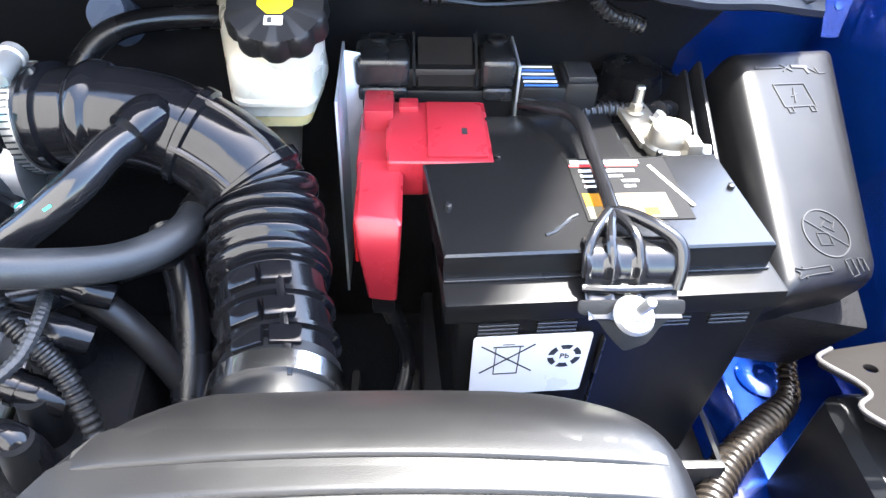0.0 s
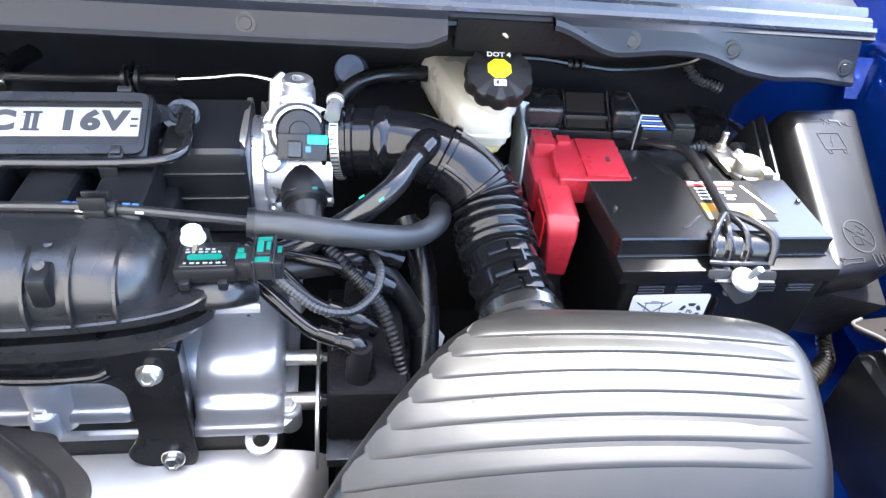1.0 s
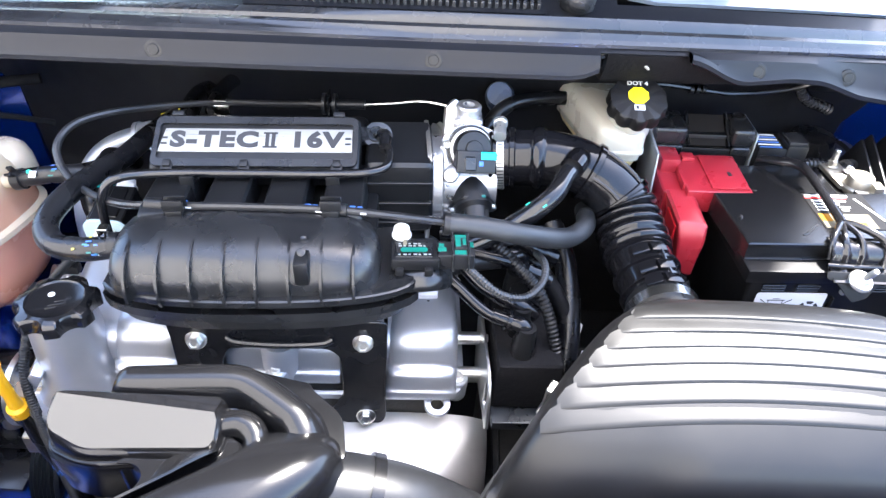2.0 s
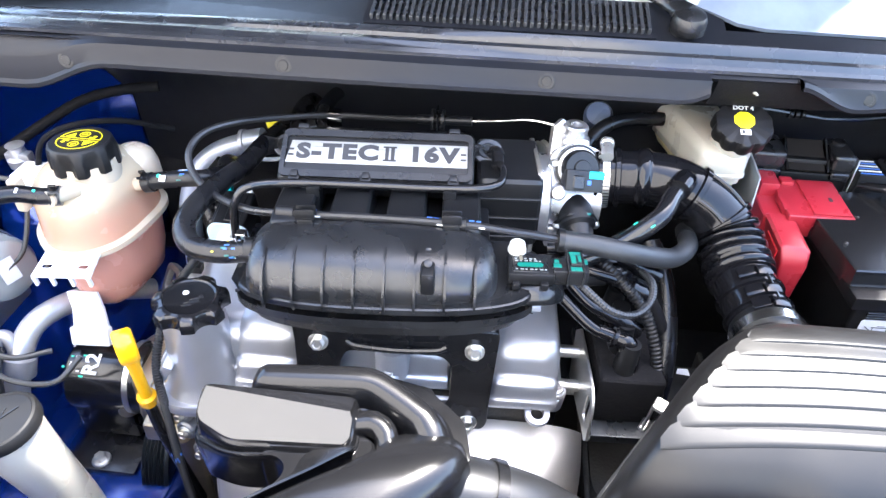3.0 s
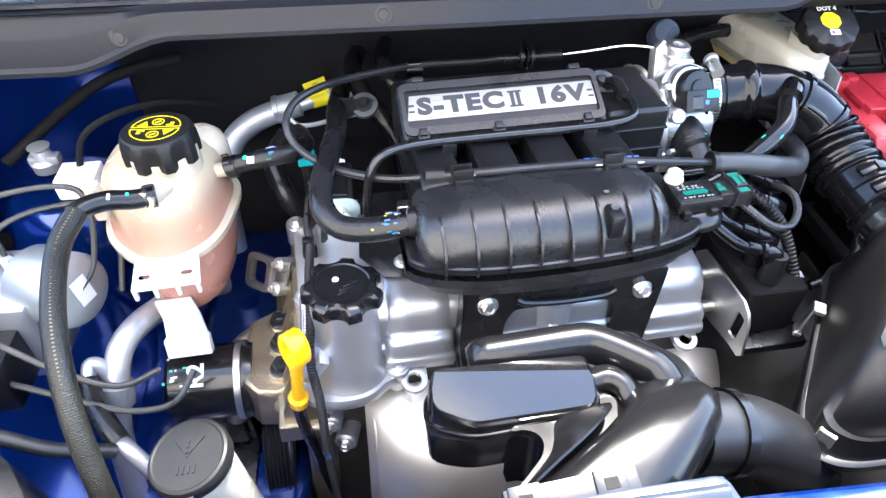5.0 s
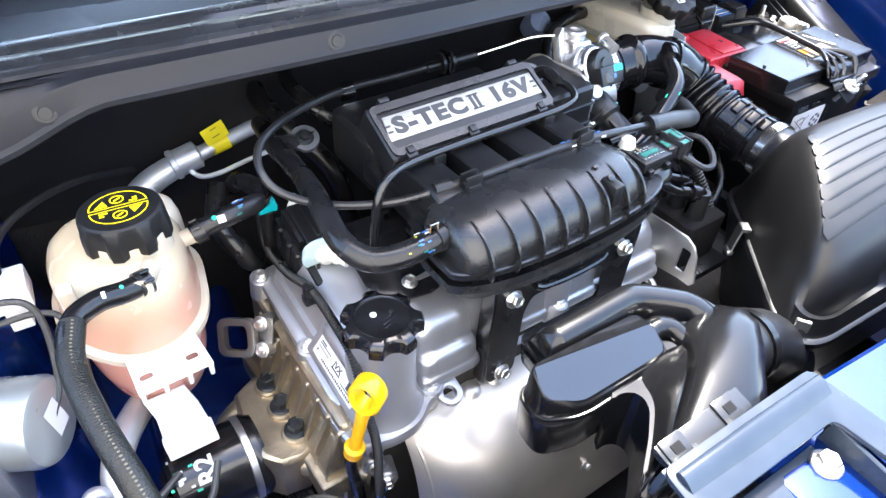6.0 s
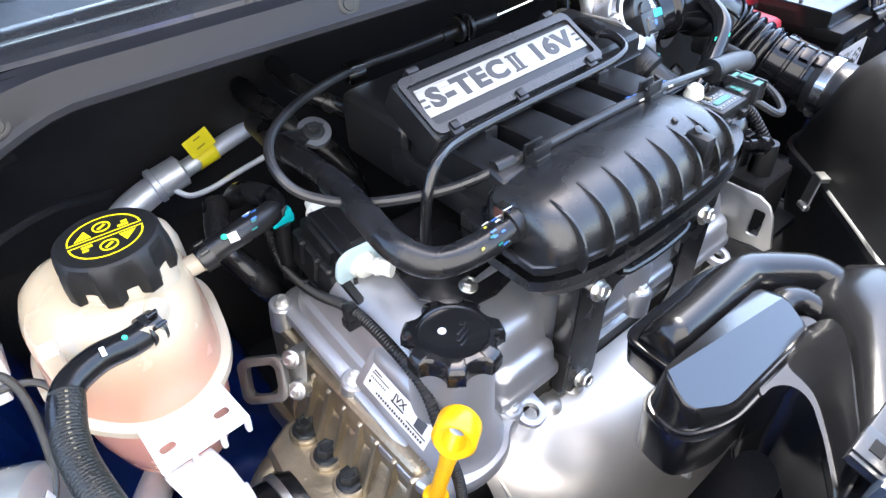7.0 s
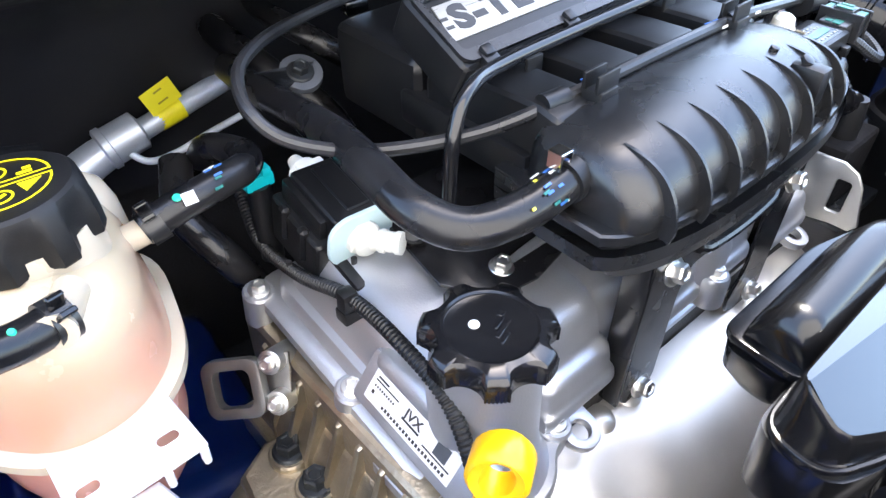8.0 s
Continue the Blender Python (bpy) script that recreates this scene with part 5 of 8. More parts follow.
def throttle_cable():
    a = [(-0.241, 0.286, 0.893), (-0.30, 0.28, 0.903), (-0.352, 0.277, 0.909), (-0.43, 0.272, 0.912), (-0.516, 0.271, 0.91), (-0.575, 0.285, 0.9), (-0.629, 0.318, 0.893), (-0.664, 0.349, 0.898), (-0.676, 0.372, 0.912), (-0.668, 0.40, 0.922), (-0.641, 0.43, 0.922), (-0.597, 0.466, 0.914), (-0.533, 0.494, 0.908), (-0.46, 0.496, 0.908), (-0.40, 0.494, 0.912)]
    ob = hose("throttle_cable", a, 0.0042, "black sheathed throttle cable looping over the engine", "cable", TAPE, seg=10)
    part("end_sleeve", sweep([(-0.425, 0.495, 0.91), (-0.395, 0.494, 0.9115), (-0.355, 0.492, 0.9135)], 0.0062, seg=12), PLASTIC, ob)
    for x in (-0.405, -0.392):
        band(ob, (x, 0.494, 0.9118), (1, 0, 0), 0.012, 0.004, PLASTIC, "adjuster", thick=0.001)
    part("bracket", slab([(-0.012, -0.03), (0.012, -0.03), (0.012, 0.014), (-0.012, 0.014)], 0.002, frame_to((-0.40, 0.494, 0.9118), (1, 0.05, 0), (0, 1, 0)), 0.0005), BLACK_PAINT, ob)
    part("inner_wire", sweep([(-0.36, 0.492, 0.9135), (-0.32, 0.486, 0.92), (-0.28, 0.474, 0.93), (-0.235, 0.458, 0.93)], 0.0019, seg=8), CHROME, ob, "bare steel inner wire")
    for p in ((-0.375, 0.2765, 0.909), (-0.332, 0.279, 0.907), (-0.5, 0.2712, 0.911)):
        dashes(ob, p, (1, -0.03, 0), 0.0044, (BLUE_TAPE, BLUE_TAPE, INK_WHITE), 6, 4)
    for p in ((-0.352, 0.277, 0.909), (-0.53, 0.273, 0.909)):
        band(ob, p, (1, -0.03, 0), 0.0058, 0.018, PLASTIC, "grommet")
    part("clip", join(box((-0.543, 0.488, 0.895), (-0.523, 0.5, 0.907), 0.0015), box((-0.541, 0.487, 0.912), (-0.525, 0.501, 0.9145), 0.0006, 1)), CHROME, ob, "bright metal clip")
    return ob


throttle_cable()
conduit = hose("cable_conduit", [(-0.248, 0.285, 0.893), (-0.21, 0.289, 0.887), (-0.178, 0.294, 0.878), (-0.14, 0.312, 0.86), (-0.112, 0.336, 0.844), (-0.09, 0.37, 0.835), (-0.086, 0.41, 0.83)], 0.0112, "matt dark grey foam conduit over the cable", "conduit", RUBBER_GREY, seg=18)
bypass = hose("bypass_hose", [(-0.098, 0.415, 0.895), (-0.118, 0.382, 0.895), (-0.135, 0.352, 0.885), (-0.17, 0.335, 0.862), (-0.21, 0.32, 0.845), (-0.25, 0.31, 0.83), (-0.28, 0.31, 0.8)], 0.0108, "glossy black rubber hose joining the intake hose", "hose", GLOSS, seg=18)
band(conduit, (-0.246, 0.2853, 0.8928), (1, 0.06, -0.1), 0.0113, 0.006, PLASTIC, "end_collar", thick=0.0008)
band(conduit, (-0.0865, 0.395, 0.8318), (0.1, 1, -0.1), 0.0113, 0.008, PLASTIC, "end_collar", thick=0.0008)
band(bypass, (-0.104, 0.405, 0.896), (0.5, 0.85, 0.0), 0.0112, 0.009, PLASTIC, "clamp", thick=0.001)
dashes(bypass, (-0.15, 0.344, 0.876), (0.8, 0.35, 0.45), 0.011, (GREEN_DOT,), 2, 6)


def purge_valve():
    ob = thing("purge_valve", (-0.175, 0.13, -0.02), "black purge valve with white end connectors", "valve", axes=ENG)
    m = frame_to((-0.1752, 0.106, 0.0096), Vector((0.004, 0.092, 0.018)), (1, 0, 0))
    part("body", join(box((-0.019, -0.018, 0.0), (0.019, 0.019, 0.058), 0.004, 3, m), box((-0.024, -0.012, 0.01), (-0.012, 0.012, 0.060), 0.003, 2, m), box((-0.006, -0.0195, 0.006), (0.012, -0.016, 0.052), 0.001, 1, m)), PLASTIC, ob)
    part("holder", join(box((-0.030, 0.004, 0.004), (0.016, 0.046, 0.066), 0.005, 3, m), box((-0.033, 0.0, 0.018), (-0.026, 0.03, 0.026), 0.002, 1, m), box((-0.033, 0.0, 0.042), (-0.026, 0.03, 0.05), 0.002, 1, m), box((-0.02, 0.016, -0.03), (0.03, 0.03, 0.01), 0.004, 2, m)), PLASTIC, ob)
    part("gasket", slab(rounded(0.05, 0.042, 0.015), 0.004, m @ Matrix.Translation((0, 0.0, -0.004)), 0.001), PALE, ob, "pale blue grey gasket plate")
    part("connector", join(lathe([(0.0115, 0.0), (0.0125, -0.003), (0.0125, -0.007), (0.0105, -0.008), (0.0105, -0.012), (0.009, -0.014), (0.006, -0.015)], m, 20), lathe([(0.0072, 0.0), (0.0072, 0.006), (0.0082, 0.007), (0.0082, 0.010), (0.0070, 0.011), (0.0070, 0.017), (0.0080, 0.018), (0.0078, 0.022), (0.005, 0.0225)], m @ frame_to((0.003, -0.001, -0.010), (0.55, -0.25, -0.8)), 18), box((-0.006, -0.0125, -0.013), (0.006, -0.004, -0.003), 0.0015, 2, m), box((-0.0125, -0.003, -0.010), (-0.008, 0.005, -0.002), 0.001, 1, m)), CREAM_PLUG, ob, "white plastic connector")
    part("end_nipple", join(lathe([(0.012, 0.056), (0.011, 0.072), (0.007, 0.076), (0.005, 0.084)], m, 18), box((-0.009, -0.012, 0.056), (0.012, 0.013, 0.068), 0.002, 2, m)), WHITE, ob, "white plastic end nipple")
    part("loom", sweep([m @ Vector((0.024, -0.012, -0.026)), m @ Vector((0.03, -0.004, -0.022)), m @ Vector((0.034, 0.014, -0.012)), m @ Vector((0.036, 0.02, 0.02))], 0.0065, seg=12, ribs=0.005, depth=0.0014), PLASTIC, ob)
    return ob


purge_valve()


def teal_clip():
    ob = thing("hose_lock_clip", (-0.203, 0.187, 0.01), "teal plastic hose lock clip", "clip", axes=ENG)
    part("clip", join(box((-0.214, 0.181, 0.018), (-0.192, 0.193, 0.028), 0.002), box((-0.212, 0.18, 0.026), (-0.206, 0.194, 0.036), 0.002), box((-0.201, 0.18, 0.026), (-0.194, 0.194, 0.034), 0.002)), TEAL_PLASTIC, ob)
    part("stem", sweep([(-0.203, 0.187, 0.02), (-0.201, 0.19, -0.01), (-0.2, 0.19, -0.05)], 0.009, seg=12), PLASTIC, ob)
    return ob


teal_clip()


def sensor_loom():
    ob = hose("wiring_loom", [(-0.195, 0.24, -0.02), (-0.206, 0.197, -0.036), (-0.21, 0.134, -0.026), (-0.208, 0.074, -0.006), (-0.211, 0.02, -0.001), (-0.213, -0.025, -0.012), (-0.217, -0.054, -0.05), (-0.212, -0.068, -0.1), (-0.21, -0.074, -0.2), (-0.2, -0.084, -0.32)], 0.0042, "black corrugated wiring loom along the valve cover", "wiring loom", PLASTIC, axes=ENG, seg=10, ribs=0.0032, depth=0.0008)
    part("clip", join(box((-0.217, 0.066, -0.022), (-0.201, 0.078, -0.012), 0.002, 2), box((-0.216, 0.067, -0.014), (-0.205, 0.077, 0.002), 0.002, 2)), PLASTIC, ob)
    dashes(ob, (-0.2105, -0.0733, -0.185), (0, 0, 1), 0.006, (BLUE_TAPE,), 6, 2)
    return ob


sensor_loom()


def ignition_leads():
    runs = [([(0.185, 0.025, 0.052), (0.215, 0.002, 0.036), (0.248, -0.018, 0.016), (0.284, -0.026, 0.006)], True), ([(0.19, 0.05, 0.052), (0.218, 0.032, 0.042), (0.248, 0.012, 0.022), (0.292, 0.004, 0.003)], False),
            ([(0.2, 0.05, 0.05), (0.24, 0.035, 0.052), (0.275, 0.03, 0.045), (0.305, 0.028, 0.03)], False), ([(0.2, 0.065, 0.055), (0.24, 0.06, 0.06), (0.28, 0.06, 0.055), (0.315, 0.055, 0.04)], False)]
    for pts, tall in runs:
        ob = hose("ignition_lead", pts, 0.0062, "black rubber ignition lead with boot", "ignition lead", GLOSS_RUBBER, axes=ENG, group="ignition leads", seg=12)
        e, d = Vector(pts[-1]), (Vector(pts[-1]) - Vector(pts[-2])).normalized()
        part("boot", sweep([e - d * 0.032, e - d * 0.012, e, e + Vector((0.006, -0.002, -0.01)), e + Vector((0.008, -0.002, -0.034))] if tall else [e - d * 0.034, e - d * 0.012, e, e + d * 0.016], [0.0074, 0.0080, 0.0098, 0.0118, 0.0135] if tall else [0.0085, 0.0105, 0.011, 0.009], seg=16), GLOSS_RUBBER, ob)
        band(ob, e - d * 0.014, d, 0.0102, 0.004, GLOSS_RUBBER, "collar", thick=0.0012)


ignition_leads()


def coil_pack():
    ob = thing("ignition_coil_pack", (0.3, 0.02, -0.08), "black plastic ignition coil pack", "ignition coil", axes=ENG)
    part("body", box((0.262, -0.05, -0.1), (0.335, 0.085, -0.03), 0.006, 3), LOOM_MATT, ob)
    for v in (-0.03, 0.0, 0.03, 0.06):
        part("tower", lathe([(0.013, -0.04), (0.012, -0.01), (0.010, 0.008)], Matrix.Translation((0.29, v, 0)), 18), PLASTIC, ob)
    part("plate", box((0.262, -0.07, -0.112), (0.35, 0.1, -0.1), 0.002), DARK_BOLT, ob)
    return ob


coil_pack()
hose("sensor_cable", [(-0.232, 0.252, 0.875), (-0.214, 0.243, 0.862), (-0.19, 0.236, 0.846), (-0.165, 0.242, 0.838), (-0.147, 0.262, 0.84), (-0.143, 0.285, 0.845), (-0.15, 0.31, 0.84)], 0.0036, "grey braided sensor cable loop", "cable", RUBBER_GREY, seg=8, ribs=0.0036, depth=0.0006)
hose("wiring_loom", [(-0.2, 0.33, 0.84), (-0.17, 0.3, 0.83), (-0.14, 0.28, 0.80), (-0.12, 0.25, 0.74), (-0.11, 0.24, 0.66)], 0.0058, "black corrugated wiring loom beside the engine", "wiring loom", PLASTIC, seg=12, ribs=0.0048, depth=0.0011)
hose("wiring_loom", [(-0.24, 0.32, 0.83), (-0.19, 0.35, 0.82), (-0.14, 0.345, 0.79), (-0.10, 0.33, 0.72), (-0.09, 0.33, 0.62)], 0.010, "black taped wiring loom beside the engine", "wiring loom", TAPE, seg=12)
hose("coolant_hose", [(-0.12, 0.42, 0.80), (-0.1, 0.37, 0.76), (-0.1, 0.30, 0.70), (-0.12, 0.24, 0.64)], 0.014, "black rubber coolant hose below the intake hose", "hose", RUBBER, seg=14)
hose("coolant_hose", [(-0.26, 0.3, 0.82), (-0.22, 0.31, 0.825), (-0.17, 0.33, 0.82), (-0.13, 0.37, 0.81), (-0.1, 0.42, 0.78)], 0.012, "black rubber coolant hose below the intake hose", "hose", RUBBER, seg=14)

torn = thing("torn_label", (-0.08, 0.33, 0.69), "torn white paper label hanging on the loom", "label")
part("flag", slab([(-0.008, -0.012), (0.006, -0.006), (0.009, 0.004), (0.002, 0.012), (-0.006, 0.010)], 0.0005, frame_to((-0.085, 0.34, 0.70), (-0.2, -0.7, 0.7))), PAPER, torn, smooth=0)
part("flag", slab([(-0.008, -0.003), (0.009, -0.004), (0.006, 0.004), (-0.006, 0.003)], 0.0005, frame_to((-0.076, 0.299, 0.70), (0.1, -0.6, 0.8))), PAPER, torn, smooth=0)


def transmission():
    ob = thing("transmission", (-0.06, 0.3, 0.4), "dull cast aluminium gearbox below the intake hose", "gearbox")
    part("housing", stack([(rounded(0.3, 0.34, 0.06, 5, -0.05, 0.3), 0.38), (rounded(0.29, 0.33, 0.06, 5, -0.05, 0.3), 0.52), (rounded(0.24, 0.26, 0.06, 5, -0.05, 0.3), 0.57), (rounded(0.1, 0.12, 0.04, 5, -0.05, 0.3), 0.59)]), DARK_CAST, ob)
    for k in range(5):
        part("fin", box((-0.18 + 0.06 * k, 0.14, 0.5), (-0.172 + 0.06 * k, 0.46, 0.575), 0.003), DARK_CAST, ob)
    for k in range(6):
        fastener(ob, (-0.17 + 0.05 * k, 0.15, 0.55), (0, -0.4, 0.9), 0.012)
    return ob


transmission()


# ---- front air duct and front panel ----
def air_duct():
    ob = thing("air_intake_duct", (-0.42, 0.05, 0.74), "satin black plastic air intake duct with two side chambers", "air duct")
    # front chamber: two flat facets that meet in a crease, small round shoulders, a welded seam and a skirt below
    yc = lambda x: 0.083 - 0.032 * (x + 0.548)
    zt = lambda x, y: 0.8575 - 0.078 * (x + 0.548) - 0.62 * max(0.0, yc(x) - y) - 0.30 * max(0.0, y - yc(x))
    grow = lambda d: [(-0.553 - d, 0.060 - d * 0.5), (-0.551 - d, 0.086 + d * 0.7), (-0.421 + d * 0.5, 0.099 + d), (-0.4195 + d, 0.056 - d), (-0.521 - d * 0.2, 0.0485 - d)]

    def fit_ring(outline, n=96):
        pts = [Vector(p) for p in outline] + [Vector(outline[0])]
        total = sum((b - a).length for a, b in zip(pts, pts[1:]))
        out, want, done = [], 0.0, 0.0
        for a, b in zip(pts, pts[1:]):
            d = (b - a).length
            while want < done + d and len(out) < n:
                out.append(a.lerp(b, (want - done) / d if d else 0))
                want += total / n
            done += d
        return out
    ring = lambda d, r=0.008: fit_ring(round_corners(grow(d), r + d, 6))
    seam_z = lambda p: 0.8215 + 0.05 * (p.x + 0.55)
    rows = [[Vector((p.x, p.y, seam_z(p))) for p in ring(0.0055)], [Vector((p.x, p.y, seam_z(p) + 0.002)) for p in ring(0.005)]]
    for f, d in ((0.12, 0.0042), (0.5, 0.0036), (0.78, 0.0026)):
        rows.append([Vector((p.x, p.y, seam_z(p) + f * (zt(p.x, p.y) - seam_z(p)))) for p in ring(d)])
    for dz, d in ((0.0022, 0.0014), (0.0006, 0.0006), (0.0, 0.0)):
        rows.append([Vector((p.x, p.y, zt(p.x, p.y) - dz)) for p in ring(d)])
    edge = ring(0.0)
    rows.append([Vector((p.x, p.y, zt(p.x, p.y) - 0.012)) for p in shrink_v(edge, 0.008)])
    part("front_chamber", skin(rows), DUCT, ob, smooth=55)
    lo, hi = min(p.x for p in edge) + 0.0003, max(p.x for p in edge) - 0.0003

    def span(x):
        ys = [a.y + (b.y - a.y) * (x - a.x) / (b.x - a.x) for a, b in zip(edge, edge[1:] + edge[:1]) if (a.x - x) * (b.x - x) <= 0 and a.x != b.x]
        return min(ys), max(ys)

    def front(i, j):
        x = lo + (hi - lo) * i
        a, b = span(x)
        y = a + (max(a, min(b, yc(x))) - a) * j
        return (x, y, zt(x, y))

    def rear(i, j):
        x = lo + (hi - lo) * i
        a, b = span(x)
        y = b + (min(b, max(a, yc(x))) - b) * (1 - j)
        return (x, y, zt(x, y))
    part("top_plate", join(sheet(front, 48, 8, 0.001), sheet(rear, 48, 4, 0.001)), DUCT_TOP, ob, smooth=50)
    part("chamber_seam", skin([[Vector((p.x, p.y, seam_z(p) + z)) for p in ring(d)] for d, z in ((0.004, -0.0065), (0.0075, -0.006), (0.008, -0.004), (0.008, -0.001), (0.007, 0.0004), (0.004, 0.0006))]), DUCT, ob)
    low = round_corners([(-0.560, 0.052), (-0.558, 0.094), (-0.47, 0.10), (-0.452, 0.09), (-0.466, 0.046), (-0.524, 0.041)], 0.014, 4)
    part("chamber_bottom", stack([(shrink(low, 0.014), 0.762), (shrink(low, 0.006), 0.764), (shrink(low, 0.002), 0.772), (low, 0.817)]), DUCT, ob, smooth=50)

    # rear chamber: a trapezoid ridge that turns into the main duct
    path = resample(smooth_path([(-0.519, 0.1125, 0.820), (-0.47, 0.116, 0.821), (-0.428, 0.1195, 0.821), (-0.410, 0.1195, 0.820), (-0.392, 0.1125, 0.817), (-0.367, 0.0985, 0.812), (-0.355, 0.089, 0.809), (-0.3475, 0.074, 0.804), (-0.340, 0.045, 0.79)], 8), 0.004)
    sec = [(-0.024, 0.0), (-0.023, 0.006), (-0.0185, 0.022), (-0.0165, 0.0275), (-0.0135, 0.0315), (-0.0095, 0.0338), (-0.004, 0.0345), (0.0015, 0.0338), (0.0055, 0.0315), (0.0125, 0.020), (0.0165, 0.012), (0.0185, 0.0), (0.0, -0.002)]
    rings = []
    for i, p in enumerate(path):
        t = (path[min(i + 1, len(path) - 1)] - path[max(i - 1, 0)]).normalized()
        side = Vector((t.y, -t.x, 0)).normalized()
        k = min(1.0, 0.62 + 0.38 * (i / 3.0) ** 0.5)
        rings.append([p - side * a * (0.8 + 0.2 * k) + Vector((0, 0, h * k)) for a, h in sec])
    part("rear_chamber", skin(rings), DUCT, ob, smooth=60)
    rim_out = round_corners([(-0.523, 0.090), (-0.524, 0.139), (-0.42, 0.148), (-0.365, 0.138), (-0.325, 0.105), (-0.315, 0.06), (-0.38, 0.07), (-0.42, 0.095)], 0.012)
    part("rear_seam", slab(rim_out, 0.006, Matrix.Translation((0, 0, 0.815)) @ Matrix.Rotation(radians(2.5), 4, "Y") @ Matrix.Translation((0, 0, -0.018)), 0.002), DUCT, ob)
    part("rear_bottom", stack([(round_corners([(-0.512, 0.1), (-0.512, 0.13), (-0.42, 0.138), (-0.36, 0.128), (-0.37, 0.1), (-0.42, 0.1)], 0.012), 0.782), (round_corners([(-0.524, 0.097), (-0.524, 0.135), (-0.42, 0.145), (-0.355, 0.136), (-0.36, 0.09), (-0.42, 0.1)], 0.012), 0.80), (round_corners([(-0.526, 0.096), (-0.526, 0.136), (-0.42, 0.146), (-0.355, 0.137), (-0.36, 0.09), (-0.42, 0.1)], 0.012), 0.818)]), DUCT, ob)
    # curved gutters between the chambers
    part("gutter", sweep([(-0.420, 0.080, 0.828), (-0.404, 0.082, 0.829), (-0.392, 0.074, 0.827), (-0.387, 0.056, 0.822)], [0.011, 0.012, 0.011, 0.009], seg=14), DUCT, ob)
    part("gutter", sweep([(-0.420, 0.099, 0.822), (-0.396, 0.1, 0.822), (-0.376, 0.088, 0.82), (-0.366, 0.064, 0.816)], [0.007, 0.008, 0.008, 0.007], seg=12), DUCT, ob)
    # main duct towards the mouth
    secs = []
    for y, xa, xb, zt0, zb in ((0.084, -0.385, -0.333, 0.812, 0.76), (0.072, -0.393, -0.322, 0.836, 0.75), (0.050, -0.404, -0.316, 0.850, 0.745), (0.030, -0.428, -0.322, 0.855, 0.742), (0.010, -0.460, -0.338, 0.855, 0.742), (-0.012, -0.494, -0.360, 0.852, 0.745), (-0.040, -0.528, -0.385, 0.845, 0.75)):
        loop = []
        for i in range(32):
            a = 2 * math.pi * i / 32
            ca, sa = math.cos(a), math.sin(a)
            fx = math.copysign(abs(ca) ** 0.55, ca)
            fz = math.copysign(abs(sa) ** 0.5, sa)
            loop.append(Vector(((xa + xb) / 2 + fx * (xb - xa) / 2, y + 0.03 * (xb - xa) * fx, (zt0 + zb) / 2 + fz * (zt0 - zb) / 2)))
        secs.append(loop)
    part("main_duct", skin(secs), DUCT, ob, smooth=60)
    web = [(-0.45, 0.045), (-0.45, 0.105), (-0.38, 0.11), (-0.39, 0.06), (-0.43, 0.0), (-0.452, -0.01), (-0.445, 0.015), (-0.43, 0.03)]
    part("web", slab(web, 0.006, Matrix.Translation((0, 0, 0.806)), 0.001), DUCT, ob)
    side = round_corners([(-0.50, 0.044), (-0.484, 0.046), (-0.4725, 0.040), (-0.4686, 0.030), (-0.473, 0.017), (-0.497, -0.007), (-0.53, -0.034), (-0.505, -0.045), (-0.45, -0.02), (-0.40, 0.03), (-0.39, 0.07), (-0.42, 0.09), (-0.45, 0.085)], 0.008, 4)
    part("side_flange", stack([(side, 0.811), (side, 0.8165), (shrink(side, 0.0015), 0.8185), (shrink(side, 0.010), 0.8265)]), DUCT, ob)
    # wall that rises from the flange to the crest of the duct
    foot = smooth_path([(-0.470, 0.050, 0.8185), (-0.4705, 0.039, 0.8185), (-0.4690, 0.029, 0.8185), (-0.474, 0.016, 0.8185), (-0.497, -0.007, 0.8185), (-0.526, -0.031, 0.8185)], 6)
    crest = smooth_path([(-0.418, 0.060, 0.826), (-0.412, 0.050, 0.842), (-0.420, 0.037, 0.851), (-0.440, 0.020, 0.852), (-0.472, -0.002, 0.850), (-0.505, -0.026, 0.846)], 6)

    def wall(i, j):
        k = min(int(i * (len(foot) - 1) + 0.5), len(foot) - 1)
        p = foot[k].lerp(crest[k], j)
        return (p.x, p.y, p.z + 0.005 * math.sin(math.pi * j))
    part("side_wall", sheet(wall, 30, 8, 0.002), DUCT, ob, smooth=60)
    part("side_body", stack([(shrink(side, 0.012), 0.745), (shrink(side, 0.005), 0.757), (shrink(side, 0.004), 0.815)]), DUCT, ob)
    # clips at the mouth
    mm = frame_to((-0.465, -0.024, 0.8495), (0.0, -0.25, 0.97), (1, 0.10, 0))
    part("mouth_strip", box((-0.046, -0.010, -0.006), (0.052, 0.010, 0.002), 0.0015, 2, mm), PLASTIC_GREY, ob)
    for x in (-0.031, 0.031):
        c = part("mouth_clip", box((-0.012, -0.011, 0.0), (0.012, 0.011, 0.0045), 0.002, 2, mm @ Matrix.Translation((x, 0, 0))), PLASTIC_GREY, ob)
        part("clip_window", box((-0.005, -0.004, 0.0040), (0.005, 0.004, 0.0052), 0, m=mm @ Matrix.Translation((x, 0, 0))), STICKER_BLACK, c, smooth=0)
    # pipe to the filter box
    part("cross_pipe", sweep([(-0.335, 0.05, 0.785), (-0.30, 0.052, 0.775), (-0.26, 0.055, 0.755), (-0.2, 0.06, 0.70)], [0.036, 0.036, 0.036, 0.038], seg=24), PLASTIC, ob)
